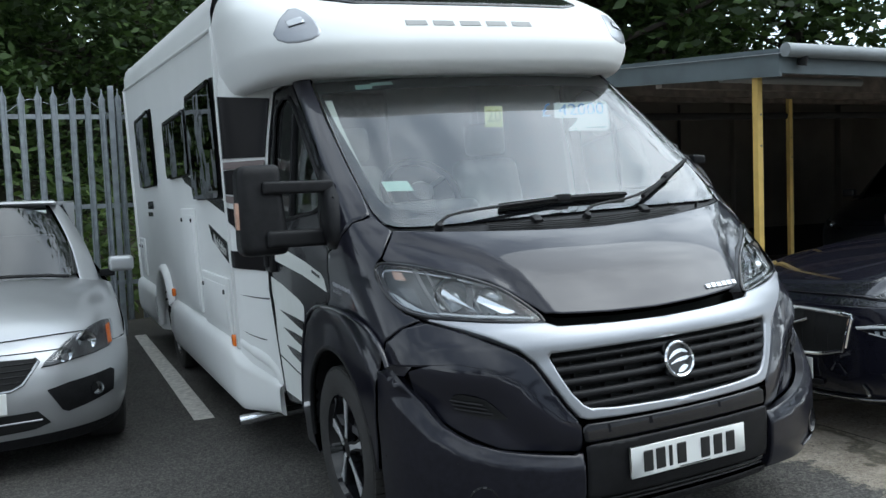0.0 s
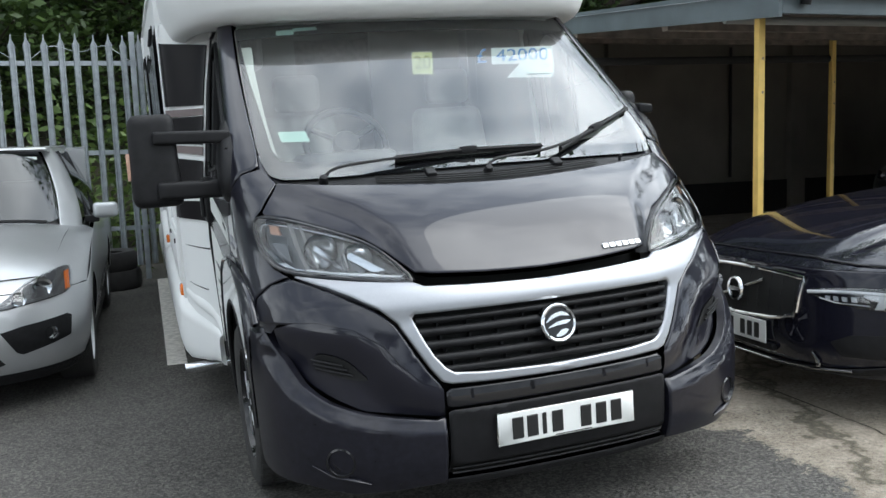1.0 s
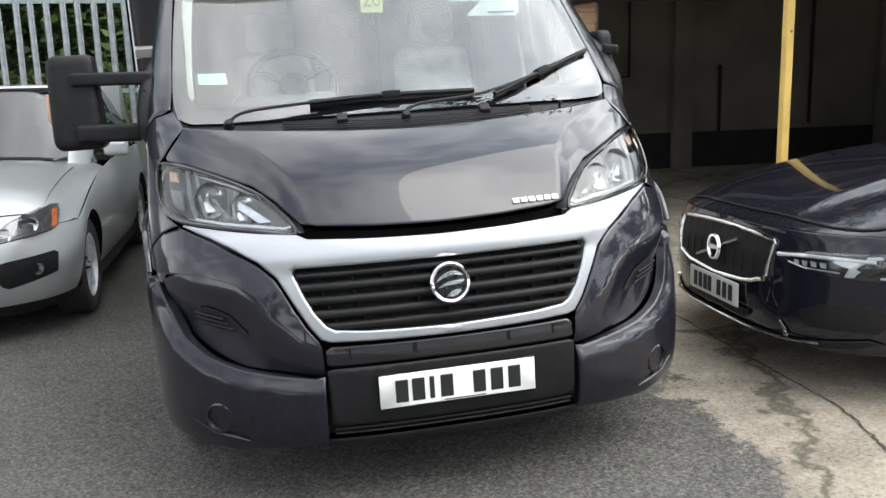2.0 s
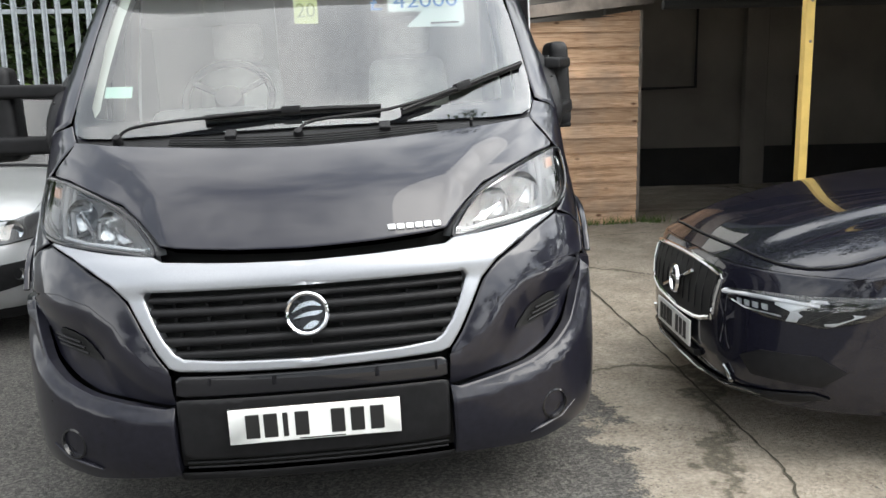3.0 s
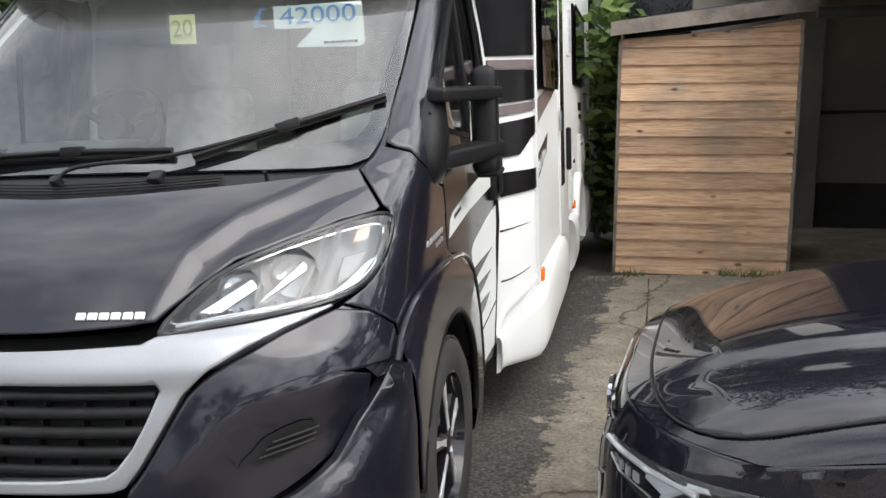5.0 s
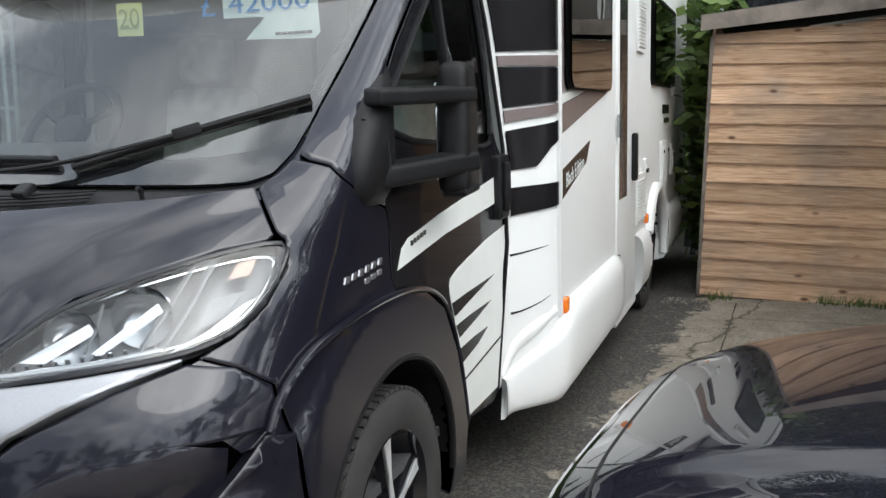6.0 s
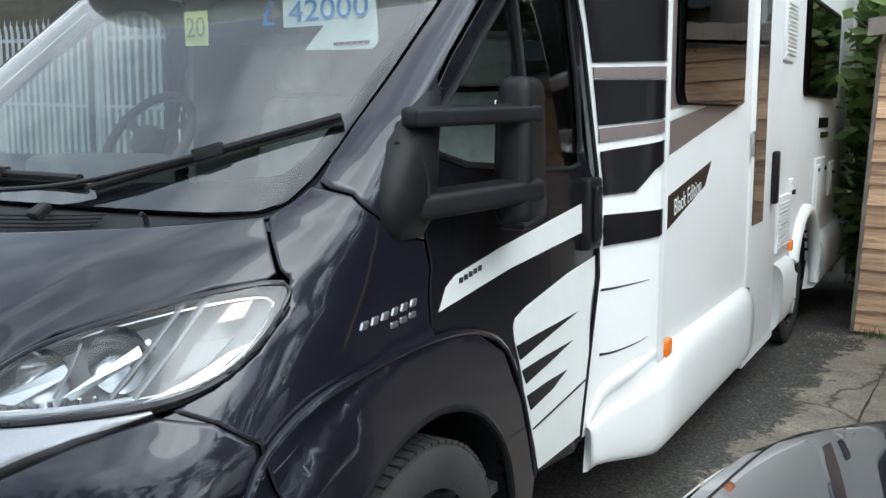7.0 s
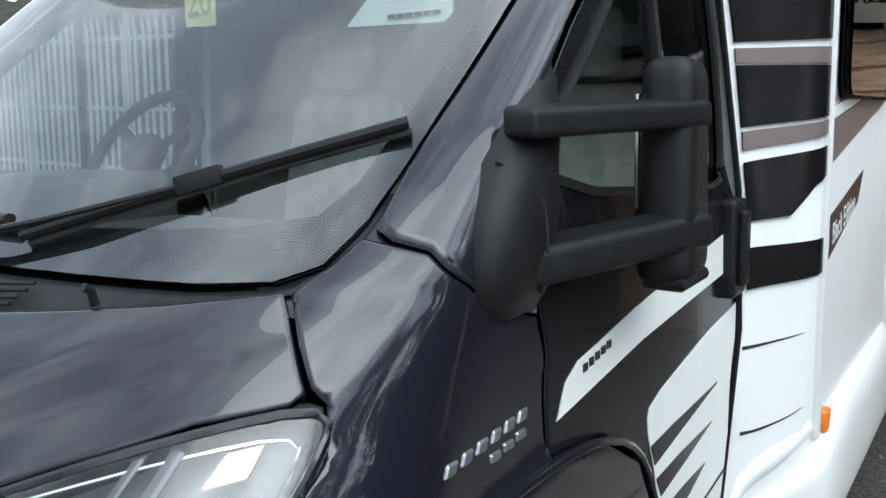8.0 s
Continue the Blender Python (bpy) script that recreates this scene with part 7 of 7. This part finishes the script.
for x, y, zt in ((2.762, 2.385, 2.16), (5.84, 4.97, 2.38)):
    post = thing("post", "yellow painted timber post holding the carport roof", "post", (x, y, ground_height(x, y)), "carport posts")
    part("timber", box(-0.027, 0.027, -0.027, 0.027, 0, zt - ground_height(x, y), 0.004, 1), YELLOW, post)
    for z in (1.55, 1.78):
        part("knot", cyl(0.009, 0.003, 10), GREYWOOD, post, m=Matrix.Translation((0.006, -0.0275, z)) @ pose(0, 0, 0, 90))

# white rendered house end behind the shed
hs_ = thing("house", "white rendered house wall behind the shed", "house", (0, 0, 0))
part("wall", box(2.35, 3.1, 10.2, 12, 0.0, 4.6), mat("white_render", (0.68, 0.67, 0.63), 0.9, 0, 0, 0.08, 2, 0.3, 60), hs_)
part("window", box(1.5, 2.3, 10.6, 10.7, 2.0, 3.6), GLOSSBLACK, hs_)

# ---- palisade fence ----
GALV = mat("galvanised_steel", (0.30, 0.325, 0.345), 0.5, 0.45, 0, 0.22, 9, 0.15, 90)
fence = thing("fence", "grey galvanised palisade fence with pointed pales and two rails", "fence", (0, 7.75, 0))


def pale_mesh():
    v, f = [], []
    # a shallow W section, with a three-pointed head
    sec = [(-0.034, 0.012), (-0.022, -0.004), (-0.010, 0.006), (0.010, 0.006), (0.022, -0.004), (0.034, 0.012)]
    head = [0.0, 0.05, 0.115, 0.115, 0.05, 0.0]
    for z, flare in ((0.0, 0.0), (1.2, 0.0), (2.36, 0.0), (2.46, 0.012)):
        for x, y in sec:
            v.append((x * (1 + flare * 12), y - flare, z))
    for i, (x, y) in enumerate(sec):
        v.append((x * (1.0 if i in (0, 5) else 0.5), y - 0.01, 2.46 + head[i]))
    n = len(sec)
    for j in range(4):
        for i in range(n - 1):
            f.append((j * n + i, j * n + i + 1, (j + 1) * n + i + 1, (j + 1) * n + i))
    me = bpy.data.meshes.new("pale")
    me.from_pydata(v, [], f)
    me.update()
    me.materials.append(GALV)
    return me


pm = pale_mesh()
rnd = random.Random(3)
for i in range(98):
    x = -14.53 + i * 0.162
    ob = new("pale", pm)
    ob.parent = fence
    ob.location = (x, 0, 0.12 + rnd.uniform(-0.012, 0.012))
    ob.rotation_euler = (0, radians(rnd.uniform(-0.5, 0.5)), 0)
for z in (0.52, 1.38, 2.36):
    part("rail", prism([(0.018, 0), (0.06, 0), (0.06, 0.008), (0.026, 0.008), (0.026, 0.05), (0.018, 0.05)], 16.0, lambda u, v, d: (-14.6 + d, u, z + v)), GALV, fence)
for x in (-14.15, -11.6, -9.05, -6.5, -3.95, -1.33, 1.25):
    part("fence_post", box(x - 0.03, x + 0.03, -0.03, 0.06, -0.06, 2.72, 0.004, 1), GALV, fence)
wire = [(-7.2 + 0.28 * i, -0.02 + 0.06 * math.sin(i * 1.7), 2.5 + 0.12 * math.sin(i * 2.3) * math.cos(i * 0.9)) for i in range(30)]
part("wire", tube(curve_through(wire, False, 5), 0.004, 5), GALV, fence, "loose strands of wire on the fence top")
# bed under the fence
part("kerb_strip", box(-7.6, 1.2, 7.66, 7.9, -0.06, 0.10, 0.01, 1), mat("old_concrete", (0.22, 0.2, 0.175), 0.9, 0, 0, 0.25, 6, 0.4, 50), fence)

# painted bay line and old tyres
line = part("bay_line", prism([(-1.255, 3.37), (-1.125, 3.355), (-1.12, 5.0), (-1.125, 7.6), (-1.245, 7.6), (-1.25, 5.0)], 0.004, lambda u, v, d: (u, v, ground_height(u, v) + 0.001 + d)), mat("worn_white_paint", (0.62, 0.60, 0.55), 0.85, 0, 0, 0.25, 22, 0.3, 120, color2=None), None)
tagged(line, "worn white painted parking bay line", "road marking", kind="structure")
for k in range(2):
    ty = thing("tyre", "old black tyre lying flat by the fence", "tyre", (-1.72 - 0.04 * k, 7.25, -0.05 + 0.2 * k + 0.1), "old tyres")
    part("rubber", lathe([(0.19, -0.08), (0.22, -0.1), (0.30, -0.1), (0.32, -0.06), (0.32, 0.06), (0.30, 0.1), (0.22, 0.1), (0.19, 0.08)], 40, "z"), RUBBER, ty, smooth=True)

# ---- trees and undergrowth ----
def leaf_material(name, c1, c2):
    m = bpy.data.materials.new(name)
    m.use_nodes = True
    nt, L = m.node_tree, m.node_tree.links
    b = nt.nodes["Principled BSDF"]
    ge = nt.nodes.new("ShaderNodeNewGeometry")
    r = nt.nodes.new("ShaderNodeValToRGB")
    r.color_ramp.elements[0].color, r.color_ramp.elements[1].color = (*c1, 1), (*c2, 1)
    L.new(ge.outputs["Random Per Island"], r.inputs[0])
    L.new(r.outputs[0], b.inputs["Base Color"])
    b.inputs["Roughness"].default_value = 0.5
    tr = nt.nodes.new("ShaderNodeBsdfTranslucent")
    L.new(r.outputs[0], tr.inputs[0])
    mx = nt.nodes.new("ShaderNodeMixShader")
    mx.inputs[0].default_value = 0.35
    L.new(b.outputs[0], mx.inputs[1])
    L.new(tr.outputs[0], mx.inputs[2])
    L.new(mx.outputs[0], nt.nodes["Material Output"].inputs[0])
    return m


LEAF = leaf_material("tree_leaf", (0.022, 0.045, 0.012), (0.085, 0.14, 0.035))
SHRUB = leaf_material("shrub_leaf", (0.05, 0.09, 0.02), (0.16, 0.24, 0.06))
BARK = mat("dark_bark", (0.045, 0.036, 0.028), 0.95, 0, 0, 0.4, 8, 0.6, 25)


def leaves(name, centres, per, spread, size, material, parent, seed):
    """Clumps of bent leaves round the given centres."""
    r = np.random.RandomState(seed)
    V, Fc = [], []
    for c in centres:
        n = int(per * r.uniform(0.6, 1.4))
        P = np.array(c) + r.normal(0, 1, (n, 3)) * np.array(spread) * r.uniform(0.6, 1.25)
        for p in P:
            a = r.normal(0, 1, 3)
            a[2] *= 0.5
            a /= np.linalg.norm(a)
            b = np.cross(a, r.normal(0, 1, 3))
            b /= max(np.linalg.norm(b), 1e-6)
            s = size * r.uniform(0.6, 1.4)
            k = len(V)
            V += [tuple(p - a * s), tuple(p + b * s * 0.45 - a * s * 0.1), tuple(p + a * s), tuple(p - b * s * 0.45 - a * s * 0.1)]
            Fc += [(k, k + 1, k + 2), (k, k + 2, k + 3)]
    return obj(name, V, Fc, material, parent, smooth=False)


def tree(seed, height, spread, per=150, leaf=0.095):
    r = random.Random(seed)
    t = thing("tree", "broadleaf tree with dark trunk and dense green leaves", "tree", group="trees behind the yard")
    bm = bmesh.new()

    def add(path, rad):
        b = tube(path, rad, 8, 1.0, [1 - 0.75 * i / (len(path) - 1) for i in range(len(path))])
        me = bpy.data.meshes.new("tmp")
        b.to_mesh(me)
        b.free()
        bm.from_mesh(me)
        bpy.data.meshes.remove(me)
    trunk = [(0, 0, -0.1)]
    for i in range(1, 8):
        trunk.append((trunk[-1][0] + r.uniform(-0.12, 0.12), trunk[-1][1] + r.uniform(-0.12, 0.12), height * 0.85 * i / 7))
    add(trunk, 0.22)
    cs = []
    for i in range(26):
        z = height * (0.16 + 0.78 * r.random())
        k = min(6, int(z / (height * 0.85) * 7))
        bx, by, _ = trunk[k]
        a = r.uniform(0, 2 * math.pi)
        reach = spread * (0.35 + 0.65 * r.random()) * math.sin(min(1, 0.25 + 0.9 * (1 - abs(z / height - 0.5))) * math.pi / 2)
        tip = (bx + reach * math.cos(a), by + reach * math.sin(a), z + reach * r.uniform(0.05, 0.45))
        mid = (bx + 0.5 * reach * math.cos(a + 0.15), by + 0.5 * reach * math.sin(a + 0.15), z + 0.15 * reach)
        add([(bx, by, z * 0.97), mid, tip], 0.05)
        for f in (0.45, 0.7, 0.9, 1.05):
            cs.append((bx + (tip[0] - bx) * f + r.uniform(-0.5, 0.5), by + (tip[1] - by) * f + r.uniform(-0.5, 0.5), z + (tip[2] - z) * f + r.uniform(-0.4, 0.4)))
    part("trunk", bm, BARK, t, smooth=True)
    leaves("crown", cs, per, (0.42, 0.42, 0.32), leaf, LEAF, t, seed)
    return t


t1, t2, t3 = tree(1, 9.5, 3.4), tree(2, 11, 3.8), tree(3, 8.5, 3.0)
t1.location, t2.location, t3.location = (-4.6, 12.2, 0), (-0.4, 13.0, 0), (4.0, 13.6, 0)
rnd = random.Random(11)
for i, (x, y, sc) in enumerate(((-8.2, 12.8, 1.0), (7.6, 13.0, 1.5), (11.2, 13.8, 1.45), (15.0, 13.4, 1.5), (-12.0, 12.0, 1.1), (-6.5, 18.0, 1.3), (-2.5, 19.0, 1.35), (2.0, 18.5, 1.75), (6.0, 19.0, 1.85), (10.0, 19.5, 1.75), (14.5, 18.5, 1.4),
                                (19.0, 12.5, 1.2), (20.0, 7.0, 1.2), (19.5, 1.5, 1.1), (20.5, -4.0, 1.2), (-16, 15, 1.3), (-11, 19, 1.35),
                                # low unseen trees to the south, added to darken reflections in the nose
                                (-14.5, -13, 0.6), (-10.5, -14.5, 0.55), (-6.5, -15, 0.65), (-2.5, -14.5, 0.55), (1.5, -15, 0.6), (5.5, -14.5, 0.6), (9.5, -15, 0.65), (13.5, -13.5, 0.6), (17.5, -9.5, 0.7))):
    c = copy_thing((t1, t2, t3)[i % 3], pose(x, y, 0, 0, 0, rnd.uniform(0, 360)))
    c.scale = (sc, sc, sc)
cs = [(rnd.uniform(-8, 2.6), rnd.uniform(8.15, 10.5), abs(rnd.gauss(0, 0.75)) + 0.1) for _ in range(170)]
sh_ = leaves("undergrowth", cs, 42, (0.28, 0.2, 0.24), 0.075, SHRUB, None, 21)
tagged(sh_, "tangled green undergrowth behind the palisade fence", "shrubs", kind="stuff")
# plain dark slope, added to block the sky between the pales, for woodland
backdrop_v, backdrop_f = [], []
for j in range(9):
    for i in range(61):
        x, y = -30 + i, 9.0 + 0.9 * j
        backdrop_v.append((x, y, -0.1 + 0.62 * j * (1 + 0.25 * noise.noise((x * 0.4, y * 0.4, 0)))))
for j in range(8):
    for i in range(60):
        backdrop_f.append((j * 61 + i, j * 61 + i + 1, (j + 1) * 61 + i + 1, (j + 1) * 61 + i))
tagged(obj("bank", backdrop_v, backdrop_f, mat("dark_backdrop", (0.028, 0.026, 0.014), 0.95, 0, 0, 0.5, 2.5, 0.6, 12)), "plain dark backdrop slope added to block sky gaps behind the fence", "bank", kind="structure")
cs = [(rnd.uniform(-11, 4.5), rnd.uniform(10.8, 12.0), rnd.uniform(0.2, 4.3)) for _ in range(280)]
hd = leaves("hedge", cs, 150, (0.38, 0.3, 0.38), 0.065, LEAF, None, 23)
tagged(hd, "dense dark green hedge and branches behind the fence", "hedge", kind="stuff")
cs = [(rnd.uniform(1.2, 1.5), rnd.uniform(6.6, 7.4), rnd.uniform(0.3, 2.6)) for _ in range(34)]
iv = leaves("climber", cs, 34, (0.07, 0.16, 0.16), 0.075, SHRUB, None, 22)
tagged(iv, "green climbing plant between shed and motorhome", "climbing plant", kind="stuff")
wv, wf = [], []
r = np.random.RandomState(4)
for c in ((2.55, 5.66), (2.72, 5.64), (2.35, 5.68), (1.62, 5.68), (3.0, 5.6), (2.9, 5.7)):
    for k in range(40):
        x, y = c[0] + r.normal(0, 0.05), c[1] + r.normal(0, 0.03)
        z = ground_height(x, y)
        hgt, dx, dy = r.uniform(0.03, 0.10), r.normal(0, 0.03), r.normal(0, 0.03)
        n = len(wv)
        wv += [(x - 0.004, y, z), (x + 0.004, y, z), (x + dx, y + dy, z + hgt)]
        wf.append((n, n + 1, n + 2))
tagged(obj("weeds", wv, wf, SHRUB, None, smooth=False), "tufts of grass and weeds along the shed foot", "weeds", kind="stuff")

# loose grit along the shed foot and beside the motorhome
gv, gf = [], []
r = np.random.RandomState(9)
for k in range(900):
    if k % 3:
        x, y = r.uniform(1.2, 3.0), 5.68 - abs(r.normal(0, 0.16))
    else:
        x, y = r.uniform(1.15, 2.3), r.uniform(2.3, 5.5)
    z, e, n = ground_height(x, y), r.uniform(0.003, 0.009), len(gv)
    a = r.uniform(0, 6.28)
    for j in range(4):
        gv.append((x + e * math.cos(a + 1.57 * j) * r.uniform(0.7, 1.3), y + e * math.sin(a + 1.57 * j) * r.uniform(0.7, 1.3), z - 0.001))
    gv.append((x + r.normal(0, 0.2) * e, y, z + e * 0.9))
    gf += [(n + j, n + (j + 1) % 4, n + 4) for j in range(4)]
tagged(obj("grit", gv, gf, mat("pale_grit", (0.30, 0.27, 0.23), 0.9, 0, 0, 0.35, 9), None, smooth=False), "loose pale grit on the yard by the shed", "grit", kind="stuff")

# old joints in the concrete, filled with moss and dirt
JOINT = mat("mossy_joint_dirt", (0.05, 0.044, 0.03), 0.95, 0, 0, 0.4, 30, 0.5, 120)
r = random.Random(14)
for pts in ([(1.74, 5.55), (1.70, 4.4), (1.67, 2.65), (1.67, 1.82), (1.645, 0.9), (1.63, 0.24), (1.55, -0.1), (1.48, -0.35), (1.43, -0.9), (1.41, -2.4), (1.36, -5.0)], [(1.72, 5.06), (2.6, 5.06), (3.6, 5.02), (5.5, 4.98)]):
    jv, jf = [], []
    way = curve_through(pts, False, 14)
    for i, (x, y) in enumerate(way):
        a, b = way[max(i - 1, 0)], way[min(i + 1, len(way) - 1)]
        d = Vector((b[0] - a[0], b[1] - a[1])).normalized()
        x, y = x + r.uniform(-0.006, 0.006), y + r.uniform(-0.006, 0.006)
        for k in (1, -1):
            w = k * r.uniform(0.002, 0.008)
            px_, py_ = x - d.y * w, y + d.x * w
            jv.append((px_, py_, ground_height(px_, py_) + 0.0045))
    for i in range(len(way) - 1):
        jf.append((2 * i, 2 * i + 1, 2 * i + 3, 2 * i + 2))
    tagged(obj("concrete_joint", jv, jf, JOINT), "dark mossy joint in the worn concrete", "joint", kind="structure")
